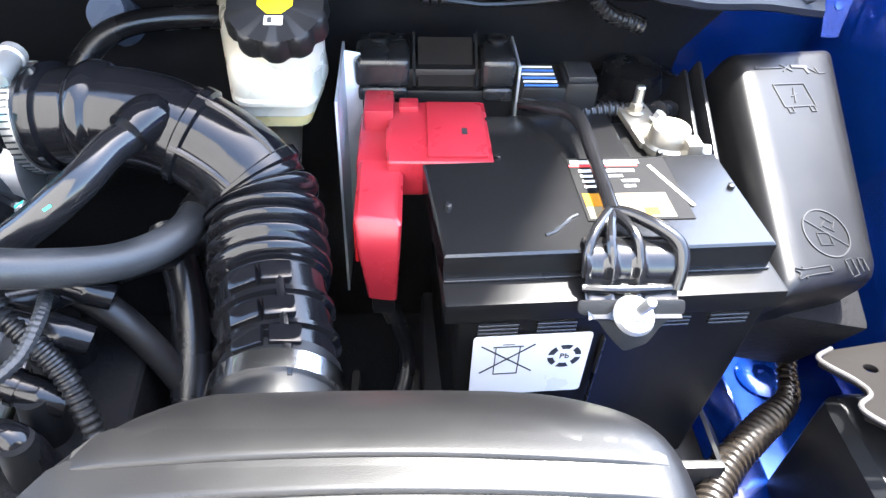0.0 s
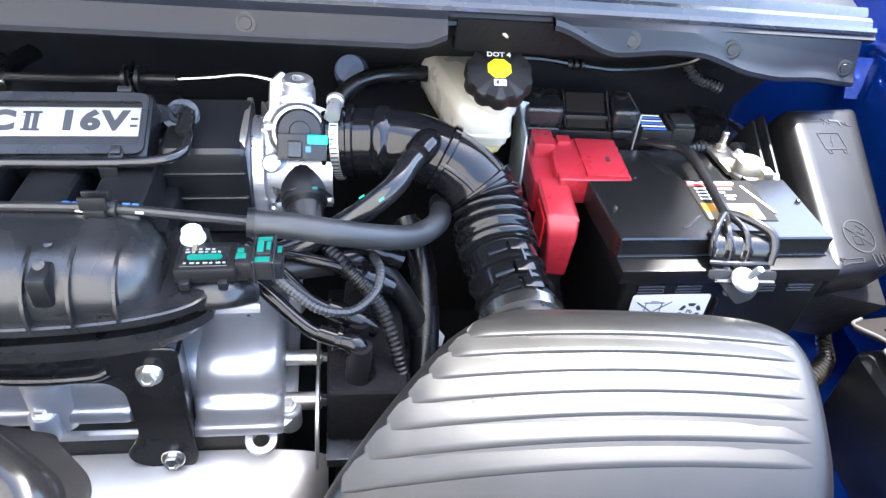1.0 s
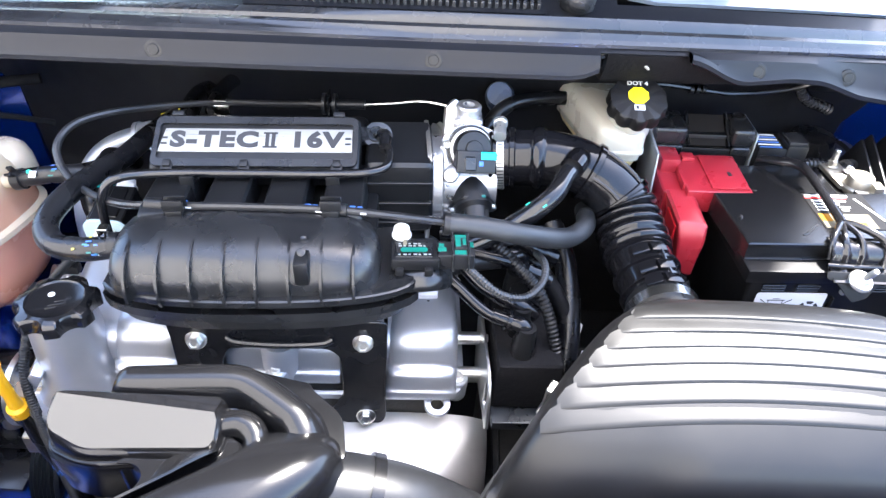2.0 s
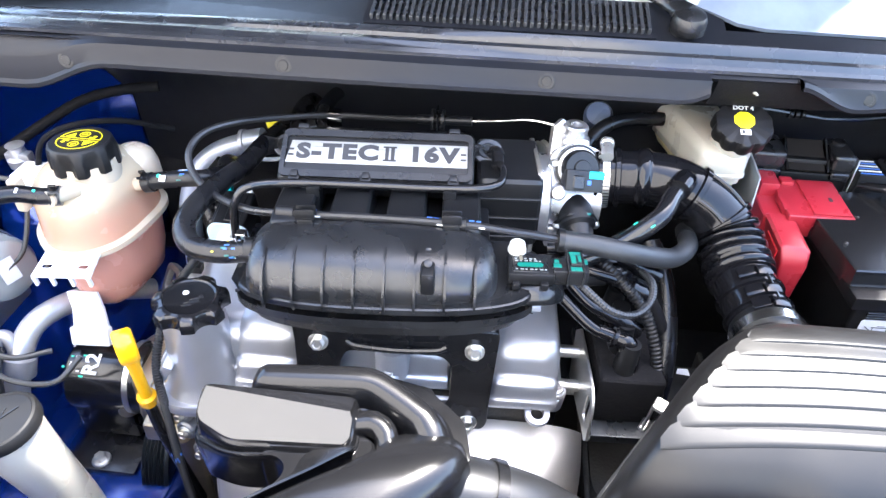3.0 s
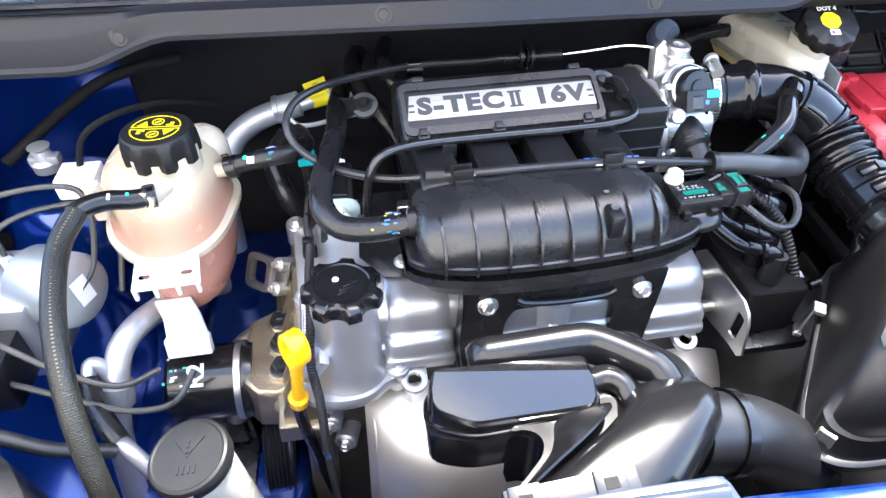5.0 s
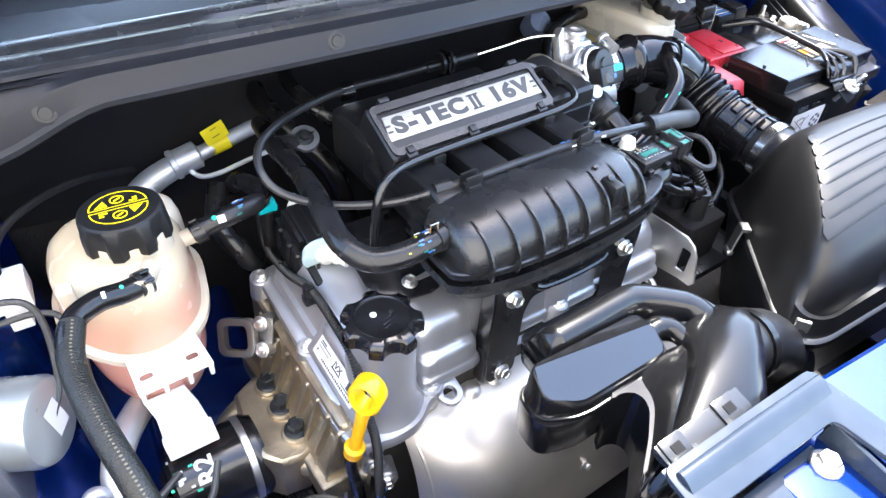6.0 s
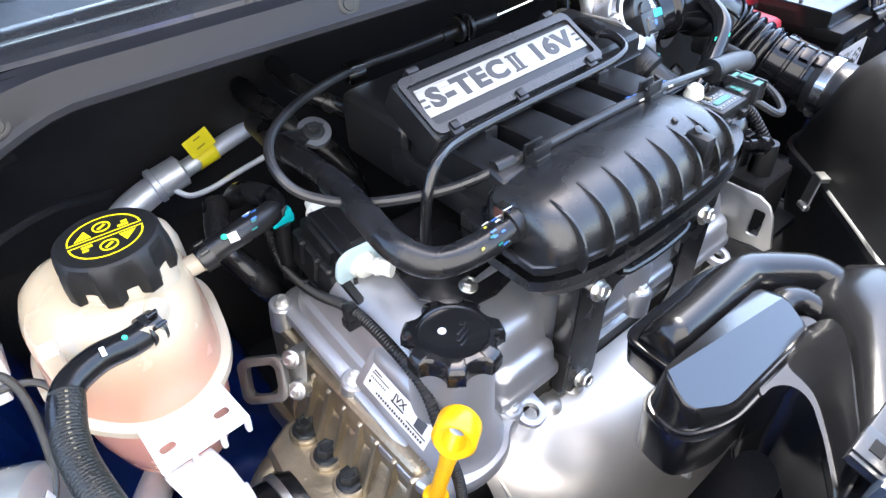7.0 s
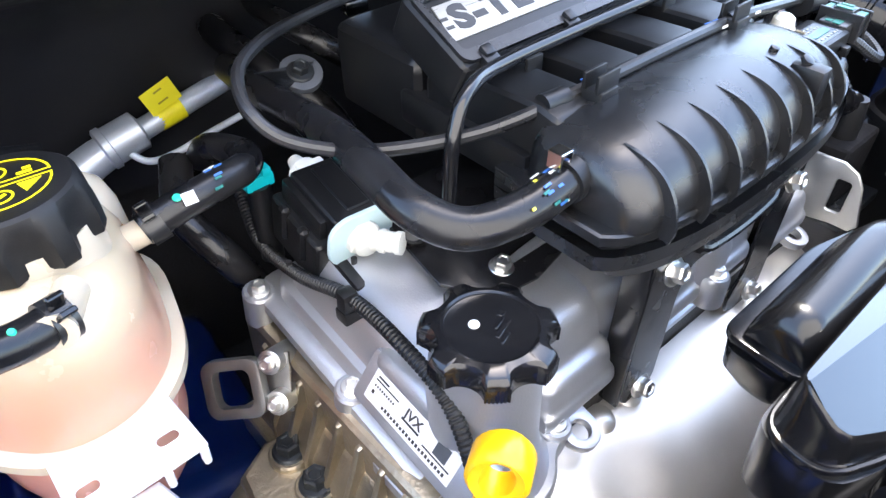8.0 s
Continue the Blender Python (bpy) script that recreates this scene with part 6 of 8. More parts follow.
    band(ob, (-0.298, 0.052, 0.7745), (1, 0.02, -0.3), 0.0375, 0.01, DUCT, "collar", thick=0.002)
    part("leg", box((-0.37, 0.0, 0.52), (-0.33, 0.03, 0.75), 0.006), PLASTIC, ob)
    return ob


def shrink_v(ring, d):
    c = sum(ring, Vector((0, 0))) / len(ring)
    w, h = max(abs(p.x - c.x) for p in ring), max(abs(p.y - c.y) for p in ring)
    return [Vector((c.x + (p.x - c.x) * (w - d) / w, c.y + (p.y - c.y) * (h - d) / h)) for p in ring]


air_duct()


def front_panel():
    ob = thing("front_air_scoop", (-0.44, -0.08, 0.83), "silver grey plastic air scoop frame on the front panel", "air scoop")
    L, R = Vector((-0.531, -0.053, 0.868)), Vector((-0.362, -0.044, 0.864))
    x = (R - L).normalized()
    m = frame_to((L + R) / 2, (0.0, -0.12, 1.0), x)
    W = (R - L).length
    part("frame", slab(round_corners([(-W / 2, 0.012), (W / 2, 0.012), (W / 2 + 0.03, -0.13), (-W / 2 - 0.005, -0.13)], 0.01), 0.006, m, 0.002, 2, holes=[round_corners([(-W / 2 + 0.02, -0.028), (W / 2 - 0.022, -0.028), (W / 2 - 0.002, -0.12), (-W / 2 + 0.018, -0.12)], 0.008)]), SILVER_PLASTIC, ob)
    part("rolled_edge", sweep([m @ Vector((-W / 2 + 0.006, -0.008, 0.001)), m @ Vector((0, -0.008, 0.0015)), m @ Vector((W / 2 - 0.004, -0.008, 0.001))], [0.015, 0.016, 0.015], seg=20, squash=0.45), SILVER_PLASTIC, ob, smooth=60)
    part("front_lip", box((-W / 2, 0.006, -0.03), (W / 2, 0.012, 0.003), 0.002, 2, m), SILVER_PLASTIC, ob)
    part("right_wall", box((W / 2 - 0.02, -0.12, -0.05), (W / 2 - 0.016, -0.028, 0.0), 0.001, 1, m), SILVER_PLASTIC, ob)
    part("inner_shelf", box((-W / 2 + 0.018, -0.06, -0.03), (W / 2 - 0.03, -0.03, -0.024), 0.002, 2, m), SILVER_PLASTIC, ob)
    part("floor", box((-W / 2, -0.13, -0.06), (W / 2, 0.0, -0.05), 0.002, 2, m), PLASTIC, ob)
    return ob


front_panel()


def latch():
    ob = thing("bonnet_latch", (-0.4, -0.1, 0.80), "blue painted latch plate with a bolt", "latch")
    part("plate", box((-0.44, -0.14, 0.815), (-0.365, -0.06, 0.838), 0.008, 3), BLUE, ob)
    fastener(ob, (-0.395, -0.09, 0.838), (0, 0, 1), 0.016, 1.6, 0.5, STEEL)
    return ob


latch()


# ---- air box, battery and fuse box ----
def lid_height(x, y):
    return 0.8825 - 2.9 * max(0.0, y - 0.188) ** 1.5 - 2.8 * max(0.0, 0.188 - y) ** 2 - 0.35 * (x - 0.03) ** 2


def air_box():
    ob = thing("air_filter_box", (0.02, 0.1, 0.6), "satin black plastic air filter box with a ridged lid", "air filter box")
    plan = round_corners([(-0.056, 0.232), (0.120, 0.231), (0.158, 0.208), (0.173, 0.175), (0.161, 0.09), (0.145, 0.058), (-0.155, 0.053), (-0.178, 0.068), (-0.166, 0.095)], 0.022, 6)
    dense = []
    for a, b in zip(plan, plan[1:] + plan[:1]):
        n = max(1, int((Vector(b) - Vector(a)).length / 0.012))
        dense += [tuple(Vector(a).lerp(Vector(b), k / n)) for k in range(n)]
    ring = lambda d, dz, fall=0.0: [Vector((x, y, lid_height(x, y) + dz - fall * min(1.0, max(0.0, (-0.035 - x) / 0.04)))) for x, y in shrink(dense, d)]
    flat = lambda d, z, k=0.0: [Vector((x, y, z + k * (lid_height(x, y) - 0.86))) for x, y in shrink(dense, d)]
    lid = part("lid", skin([flat(-0.036, 0.752, 0.1), flat(-0.032, 0.757, 0.12), flat(-0.026, 0.79, 0.4), ring(-0.018, -0.036, 0.010), ring(-0.010, -0.015, 0.014), ring(-0.003, -0.0045, 0.014), ring(0.004, -0.0008, 0.0095), ring(0.012, 0.0, 0.0045), ring(0.020, 0.0, 0.001), ring(0.03, 0.0), ring(0.055, 0.0), ring(0.085, 0.0), ring(0.1, 0.0)]), LID_SHEEN, ob, smooth=60)
    for i in range(7):
        yl, yr = 0.1785 - 0.016 * i, 0.1765 - 0.0142 * i
        xl, xr = -0.078 - 0.0138 * i, 0.165 - 0.002 * i
        rings = []
        n = 40
        for k in range(n + 1):
            t = k / n
            x = xl + (xr - xl) * t
            h = min(1.0, t * 20) ** 0.6 * min(1.0, (1 - t) * 14) ** 0.7
            y = yl + (yr - yl) * t + 0.003 * math.sin(t * math.pi)
            wd = 0.35 + 0.65 * h
            back = 1.0 + 0.9 * math.exp(-t * 5)
            rings.append([Vector((x, y + dy * wd, lid_height(x, y + dy * wd) + dz * h - 0.0006)) for dy, dz in ((-0.0020, -0.0004), (-0.0016, 0.0008), (-0.0008, 0.0017), (0.0002, 0.0019), (0.0018 * back, 0.0017), (0.0062 * back, 0.0009), (0.0112 * back, 0.0002))])
        part("ridge", skin(rings), LID_SHEEN, lid, smooth=60)
    part("rim", skin([flat(-0.037, 0.742, 0.1), flat(-0.0405, 0.743, 0.1), flat(-0.0405, 0.751, 0.1), flat(-0.036, 0.753, 0.1)]), PLASTIC, ob)
    part("lower_box", skin([flat(0.0, 0.58), flat(-0.02, 0.66), flat(-0.035, 0.742, 0.1)]), PLASTIC, ob)
    for p, n in (((-0.196, 0.05, 0.745), (-0.8, -0.6, 0.1)), ((-0.13, 0.19, 0.746), (-0.9, 0.5, 0.1)), ((0.196, 0.08, 0.745), (1, 0, 0.1)), ((0.206, 0.16, 0.75), (1, 0.2, 0.1))):
        m = frame_to(p, n, (0, 0, 1))
        part("clip", join(box((-0.024, -0.008, 0.006), (0.02, 0.008, 0.009), 0.001, 1, m), box((0.014, -0.008, -0.004), (0.02, 0.008, 0.009), 0.001, 1, m), box((-0.026, -0.008, 0.003), (-0.018, 0.008, 0.012), 0.002, 1, m)), STEEL, ob, "bright steel snap clip")
    part("inlet_collar", lathe([(0.042, -0.02), (0.042, 0.01), (0.045, 0.012), (0.045, 0.018), (0.042, 0.02)], frame_to((-0.2, 0.06, 0.69), (-1, 0.0, 0.1)), 28), PLASTIC, ob)
    part("outlet_stub", lathe([(0.036, -0.03), (0.036, 0.035)], frame_to((-0.016, 0.245, 0.802), (-0.05, 1, 0.04)), 28), PLASTIC, ob)
    return ob


air_box()


def battery():
    ob = thing("car_battery", (0.185, 0.42, 0.62), "black twelve volt car battery with a white recycling label", "battery", axes=Matrix.Translation((0.079, 0.331, 0)) @ Matrix.Rotation(radians(3.0), 4, "Z") @ Matrix.Translation((-0.079, -0.331, 0)))
    part("case", stack([(rounded(0.196, 0.182, 0.004, 3, 0.188, 0.412), 0.625), (rounded(0.206, 0.192, 0.004, 3, 0.188, 0.409), 0.815)]), BATTERY_CASE, ob)
    part("lid_ledge", box((0.078, 0.309, 0.812), (0.297, 0.512, 0.829), 0.003), BATTERY_CASE, ob)
    lid = part("lid", stack([([(0.079, 0.331), (0.291, 0.331), (0.291, 0.432), (0.073, 0.429)], 0.822), ([(0.079, 0.331), (0.291, 0.331), (0.291, 0.432), (0.073, 0.429)], 0.8485), ([(0.0805, 0.3325), (0.2895, 0.3325), (0.2895, 0.4305), (0.0745, 0.4275)], 0.850)]), PLASTIC_SHEEN, ob)
    part("lid_line", box((0.0795, 0.3285, 0.829), (0.2915, 0.4325, 0.831), 0.0004, 1), PLASTIC_SATIN, ob)
    part("rear_lid", box((0.126, 0.432, 0.82), (0.231, 0.505, 0.842), 0.0025), PLASTIC_SHEEN, ob)
    for x, y in ((0.13, 0.446), (0.255, 0.446), (0.13, 0.498), (0.086, 0.378), (0.285, 0.39)):
        part("pip", lathe([(0.0025, 0.84), (0.0025, 0.8525), (0.0015, 0.853)], Matrix.Translation((x, y, 0.0 if y < 0.44 else -0.009)), 10), PLASTIC_SATIN, ob)
    for x in (0.1, 0.138, 0.213, 0.252):
        for k in range(3):
            part("vent", box((x, 0.3105, 0.799 + 0.0036 * k), (x + 0.026, 0.3135, 0.8007 + 0.0036 * k), 0.0003, 1), PLASTIC_GREY, ob)
    part("case_rib", box((0.184, 0.3095, 0.63), (0.1856, 0.3145, 0.79), 0.0005, 1), PLASTIC_SATIN, ob)
    # recycling label
    lab = part("label", slab(rounded(0.079, 0.062, 0.003, 3), 0.0006, Matrix.Translation((0.1375, 0.3122, 0.765)) @ Matrix.Rotation(radians(90), 4, "X")), PAPER, ob, "white label with crossed bin and recycling arrows")
    lm = Matrix.Translation((0.1375, 0.3114, 0.765)) @ Matrix.Rotation(radians(90), 4, "X")
    for a, c, l in ((38, (-0.016, 0.008), 0.045), (-38, (-0.016, 0.008), 0.045)):
        part("print_line", box((-l / 2, -0.0005, 0), (l / 2, 0.0005, 0.0003), 0, m=lm @ Matrix.Translation((*c, 0)) @ Matrix.Rotation(radians(a), 4, "Z")), INK, lab, smooth=0)
    for x0, y0, x1, y1 in ((-0.026, 0.02, -0.006, 0.021), (-0.0245, -0.008, -0.0238, 0.02), (-0.0085, -0.008, -0.0078, 0.02), (-0.0245, -0.008, -0.008, -0.0072), (-0.02, 0.0225, -0.012, 0.023)):
        part("print_line", box((x0, y0, 0), (x1, y1, 0.0003), 0, m=lm), INK, lab, smooth=0)
    for k in range(6):
        a0 = radians(60 * k)
        seg = [((0.0115 if q < 5 else 0.0075) * math.cos(a0 + radians(t)), (0.0115 if q < 5 else 0.0075) * math.sin(a0 + radians(t))) for q, t in enumerate((6, 17, 28, 39, 50, 46, 36, 26, 16, 10))]
        part("print_arrow", slab(seg, 0.0003, lm @ Matrix.Translation((0.023, 0.008, 0))), INK, lab, smooth=0)
    words(lab, "Pb", lm @ Matrix.Translation((0.023, 0.008, 0.0002)), 0.007, INK, thick=0.00015)
    # top sticker
    sm = Matrix.Translation((0.212, 0.392, 0.8503)) @ Matrix.Rotation(radians(-1), 4, "Z")
    st = part("sticker", box((-0.036, -0.034, 0), (0.036, 0.036, 0.0004), 0, m=sm), STICKER_BLACK, ob, "black sticker with red, white and orange print")
    for x, y, w, h, c in ((-0.034, 0.029, 0.05, 0.004, INK_WHITE), (-0.036, 0.0255, 0.05, 0.0022, INK_RED), (-0.03, 0.019, 0.04, 0.003, INK_WHITE), (-0.03, 0.013, 0.03, 0.0025, INK_WHITE), (-0.03, 0.007, 0.012, 0.0025, INK_WHITE), (-0.002, 0.007, 0.012, 0.0025, INK_WHITE), (-0.03, 0.001, 0.012, 0.0025, INK_WHITE), (-0.002, 0.001, 0.008, 0.0025, INK_WHITE),
                          (-0.034, -0.032, 0.058, 0.026, INK_CREAM), (-0.034, -0.02, 0.012, 0.014, INK_ORANGE), (0.004, -0.03, 0.01, 0.008, INK_ORANGE)):
        part("print_bar", box((x, y, 0.0003), (x + w, y + h, 0.0007 if c != INK_ORANGE else 0.0009), 0, m=sm), c, st, smooth=0)
    part("print_bar", box((0.0, -0.001, 0.0003), (0.05, 0.0015, 0.0008), 0, m=sm @ Matrix.Translation((0.022, 0.026, 0)) @ Matrix.Rotation(radians(-70), 4, "Z")), INK_WHITE, st, smooth=0)
    for i in range(3):
        part("scuff", sweep([(0.145 + 0.006 * i, 0.347 + 0.004 * i, 0.8501), (0.152 + 0.006 * i, 0.35 + 0.006 * i, 0.8505), (0.158 + 0.006 * i, 0.356 + 0.005 * i, 0.8501)], 0.0012, seg=6), PLASTIC_SATIN, ob)
    return ob


battery()


def negative_terminal():
    ob = thing("battery_terminal", (0.278, 0.49, 0.82), "dull metal negative battery terminal clamp", "terminal")
    part("post", lathe([(0.0095, 0.82), (0.0092, 0.837), (0.008, 0.8385), (0.003, 0.8375)], Matrix.Translation((0.263, 0.478, 0)), 20), LEAD, ob)
    part("ring", lathe([(0.0105, 0.823), (0.0195, 0.823), (0.0195, 0.828), (0.0165, 0.830), (0.0155, 0.840), (0.0145, 0.842), (0.0112, 0.842)], Matrix.Translation((0.263, 0.478, 0)), 28), LEAD, ob)
    part("clamp_ear", box((0.270, 0.454, 0.824), (0.282, 0.470, 0.840), 0.002), LEAD, ob)
    fastener(ob, (0.283, 0.460, 0.832), (1, -0.2, 0.1), 0.008, 1.4, 0.8, BOLT)
    part("plate", join(slab(round_corners([(-0.016, -0.03), (0.012, -0.03), (0.014, 0.03), (-0.012, 0.032)], 0.004), 0.006, Matrix.Translation((0.252, 0.508, 0.822)) @ Matrix.Rotation(radians(10), 4, "Z"), 0.001), box((0.246, 0.45, 0.812), (0.272, 0.48, 0.8215), 0.003)), LEAD, ob)
    fastener(ob, (0.248, 0.522, 0.829), (0, 0, 1), 0.010, 1.5, 0.8, LEAD)
    part("stud", lathe([(0.004, 0.83), (0.004, 0.852), (0.003, 0.853)], Matrix.Translation((0.248, 0.522, 0)), 12), BOLT, ob)
    fastener(ob, (0.262, 0.508, 0.829), (0.4, 0, 1), 0.009, 1.5, 0.8, BOLT)
    part("cable_end", sweep([(0.27, 0.53, 0.826), (0.29, 0.545, 0.815), (0.31, 0.55, 0.78), (0.315, 0.54, 0.70)], 0.008, seg=12), RUBBER, ob)
    for child in ob.children:
        child.matrix_basis.translation.z += 0.009
    return ob


negative_terminal()


def hold_down():
    ob = thing("battery_hold_down", (0.19, 0.34, 0.8), "glossy black pressed steel battery hold-down with bright nut", "battery clamp")
    part("rod", sweep([(0.150, 0.520, 0.846), (0.168, 0.498, 0.856), (0.182, 0.482, 0.861), (0.187, 0.46, 0.862), (0.187, 0.42, 0.862), (0.187, 0.385, 0.861), (0.187, 0.362, 0.860)], [0.0055, 0.0065, 0.0065, 0.0055, 0.005, 0.005, 0.0055], seg=12, squash=0.75), GLOSS, ob)
    apex = (0.187, 0.364, 0.859)
    part("leg", sweep([apex, (0.199, 0.357, 0.861), (0.213, 0.344, 0.861), (0.2225, 0.334, 0.857), (0.2245, 0.326, 0.848), (0.222, 0.318, 0.834)], [0.0045, 0.0042, 0.0045, 0.0048, 0.0048, 0.004], seg=12), GLOSS, ob)
    part("leg", sweep([apex, (0.179, 0.353, 0.860), (0.171, 0.341, 0.858), (0.167, 0.332, 0.851), (0.166, 0.325, 0.838)], [0.0045, 0.0038, 0.0034, 0.0034, 0.003], seg=12), GLOSS, ob)
    for x in (0.181, 0.198):
        part("rib", sweep([apex, ((0.187 + 2 * x) / 3, 0.348, 0.860), (x, 0.336, 0.857), (x + 0.0005, 0.327, 0.849), (x + 0.001, 0.322, 0.838)], [0.0042, 0.0032, 0.0032, 0.0034, 0.003], seg=10), GLOSS, ob)
    # pressed band folded over the lid edge, with a rib at each crease
    fall = [(0.345, 0.8535), (0.335, 0.8535), (0.328, 0.8515), (0.3235, 0.846), (0.322, 0.838), (0.3205, 0.8335), (0.314, 0.8305), (0.307, 0.8285), (0.301, 0.826)]
    rings = []
    for y, z in fall:
        row = []
        for j in range(45):
            x = 0.165 + 0.058 * j / 44
            bump = sum(math.exp(-((x - c) / 0.0026) ** 2) for c in (0.1815, 0.1985)) + 0.8 * math.exp(-((x - 0.165) / 0.002) ** 2)
            row.append(Vector((x, y - 0.0026 * bump, z + 0.0012 * bump)))
        rings.append(row + [p + Vector((0, 0.002, -0.002)) for p in reversed(row)])
    part("band", skin(rings), GLOSS, ob, smooth=60)
    part("cross_fold", sweep([(0.163, 0.3185, 0.8345), (0.18, 0.317, 0.835), (0.2, 0.317, 0.835), (0.222, 0.3185, 0.8345)], 0.0028, seg=10), GLOSS, ob)
    part("foot", slab(round_corners([(-0.034, 0.004), (0.032, 0.004), (0.032, -0.005), (0.020, -0.010), (0.010, -0.024), (-0.004, -0.029), (-0.013, -0.02), (-0.022, -0.008), (-0.034, -0.004)], 0.003), 0.0025, frame_to((0.193, 0.308, 0.830), (0.0, -0.88, 0.48), (1, 0, 0)), 0.0008), CAP_BLACK, ob)
    m = frame_to((0.192, 0.301, 0.828), (0.10, -0.42, 0.9))
    part("washer", lathe([(0.0125, 0.0), (0.013, 0.002), (0.0115, 0.0045), (0.008, 0.0055)], m, 24), WHITE_ZINC, ob, "bright zinc flange nut")
    part("nut", lathe([(0.0075, 0.003), (0.0075, 0.009), (0.006, 0.0105)], m, 6), WHITE_ZINC, ob, smooth=25)
    part("stud", lathe([(0.0034, -0.03), (0.0034, 0.026), (0.0026, 0.0275)], m, 14), STEEL, ob)
    return ob


hold_down()


def terminal_cover():
    ob = thing("terminal_cover", (0.07, 0.45, 0.78), "red plastic positive terminal cover with fuse housing", "terminal cover")
    top = part("top", box((0.042, 0.44, 0.812), (0.121, 0.528, 0.843), 0.003, 3), RED, ob)
    part("raised_panel", box((0.072, 0.445, 0.8415), (0.117, 0.524, 0.8455), 0.0015), RED, top)
    part("slot", box((0.099, 0.474, 0.8445), (0.103, 0.482, 0.8462), 0), INK, top, smooth=0)
    part("latch", box((0.05, 0.51, 0.841), (0.066, 0.526, 0.848), 0.002), RED, top)
    body = part("side", stack([(round_corners([(0.027, 0.378), (0.049, 0.375), (0.05, 0.45), (0.03, 0.452)], 0.004), 0.765), (round_corners([(0.022, 0.376), (0.052, 0.373), (0.053, 0.452), (0.024, 0.454)], 0.004), 0.815), (round_corners([(0.02, 0.386), (0.053, 0.38), (0.054, 0.455), (0.02, 0.458)], 0.004), 0.832), (round_corners([(0.023, 0.39), (0.05, 0.384), (0.051, 0.452), (0.023, 0.455)], 0.004), 0.835)]), RED, ob)
    part("window", box((0.019, 0.392, 0.788), (0.0215, 0.432, 0.824), 0.0008, 1), RED_DARK, body)
    part("rear_side", box((0.018, 0.452, 0.79), (0.05, 0.53, 0.832), 0.004, 3), RED, ob)
    part("tower", box((0.022, 0.50, 0.825), (0.046, 0.535, 0.850), 0.003), RED, ob)
    part("hinge", box((0.04, 0.455, 0.832), (0.056, 0.49, 0.843), 0.003), RED, ob)
    part("foot", box((0.03, 0.38, 0.745), (0.047, 0.40, 0.766), 0.003), PLASTIC, ob)
    return ob


terminal_cover()


def fuse_box():
    ob = thing("fuse_box", (0.4, 0.45, 0.7), "dark grey plastic fuse box with a long lid and moulded symbols", "fuse box")
    BL, BR, FR, FL = Vector((0.337, 0.565, 0.8745)), Vector((0.448, 0.599, 0.863)), Vector((0.408, 0.377, 0.788)), Vector((0.320, 0.347, 0.797))
    y = (BL - FL).normalized()
    z = (BR - BL).cross(y).normalized()
    x = y.cross(z).normalized()
    m = Matrix.Translation(BL) @ Matrix((x, y, z)).transposed().to_4x4()
    L, W = (BL - FL).length, (BR - BL).length
    inv = m.inverted()
    cs = [(inv @ p).to_2d() for p in (FL, FR, BR, BL)]
    out = lambda d: round_corners([tuple(c) for c in shrink(cs, d)], 0.010)
    lid = part("lid", stack([(out(-0.005), -0.05), (out(-0.004), -0.018), (out(-0.0015), -0.009), (out(0.0025), -0.004), (out(0.008), -0.001), (out(0.014), 0.0), (out(0.024), 0.0003)], m), FUSE_LID, ob)
    for k, (d, h) in enumerate(((0.012, 0.02), (0.024, 0.032))):
        part("side_flange", box((-0.006 - d - 0.004, -L * 0.98, -0.10), (-0.006 - d, 0.0 - 0.008 * k, -0.012 - h * 0.4), 0.002, 2, m), PLASTIC, ob)
    part("base", box((-0.02, -L * 0.97, -0.14), (W - 0.004, -0.01, -0.045), 0.006, 2, m), LOOM_MATT, ob)
    def marks(cx, cy, rows):
        base = m @ Matrix.Translation((cx, cy, 0.0003)) @ Matrix.Rotation(radians(17), 4, "Z")
        for a, b, w, h, r in rows:
            part("moulded_mark", box((-w / 2, -h / 2, 0.0), (w / 2, h / 2, 0.0009), 0.0003, 1, base @ Matrix.Translation((a, b, 0)) @ Matrix.Rotation(radians(r), 4, "Z")), PLASTIC_MARK, lid, smooth=0)
        return base

    # hose and spray gun, module with a flash, no-disposal sign, spanner, book
    marks(0.0525, -0.0075, [(-0.023, 0.0, 0.030, 0.0011, 0), (-0.037, 0.001, 0.004, 0.0011, 50), (-0.004, 0.0, 0.013, 0.0013, 38), (-0.004, 0.0, 0.013, 0.0013, -38), (0.011, 0.001, 0.018, 0.0036, -3), (0.017, -0.003, 0.003, 0.008, 15), (0.024, -0.004, 0.008, 0.0011, -40), (0.0285, -0.004, 0.0011, 0.007, 10), (0.033, -0.007, 0.008, 0.0011, 5)])
    marks(0.0500, -0.0390, [(0, 0.0118, 0.0345, 0.0011, 0), (0, -0.0118, 0.0345, 0.0011, 0), (-0.0168, 0, 0.0011, 0.0236, 0), (0.0168, 0, 0.0011, 0.0236, 0), (-0.0145, -0.0145, 0.0010, 0.006, 0), (-0.0095, -0.0145, 0.0010, 0.006, 0), (-0.012, -0.0175, 0.006, 0.0010, 0), (0.0095, -0.0145, 0.0010, 0.006, 0), (0.0145, -0.0145, 0.0010, 0.006, 0), (0.012, -0.0175, 0.006, 0.0010, 0),
                            (0.0012, 0.0035, 0.0013, 0.009, -25), (0.0, 0.0, 0.008, 0.0012, 20), (-0.0012, -0.0035, 0.0013, 0.009, -25)])
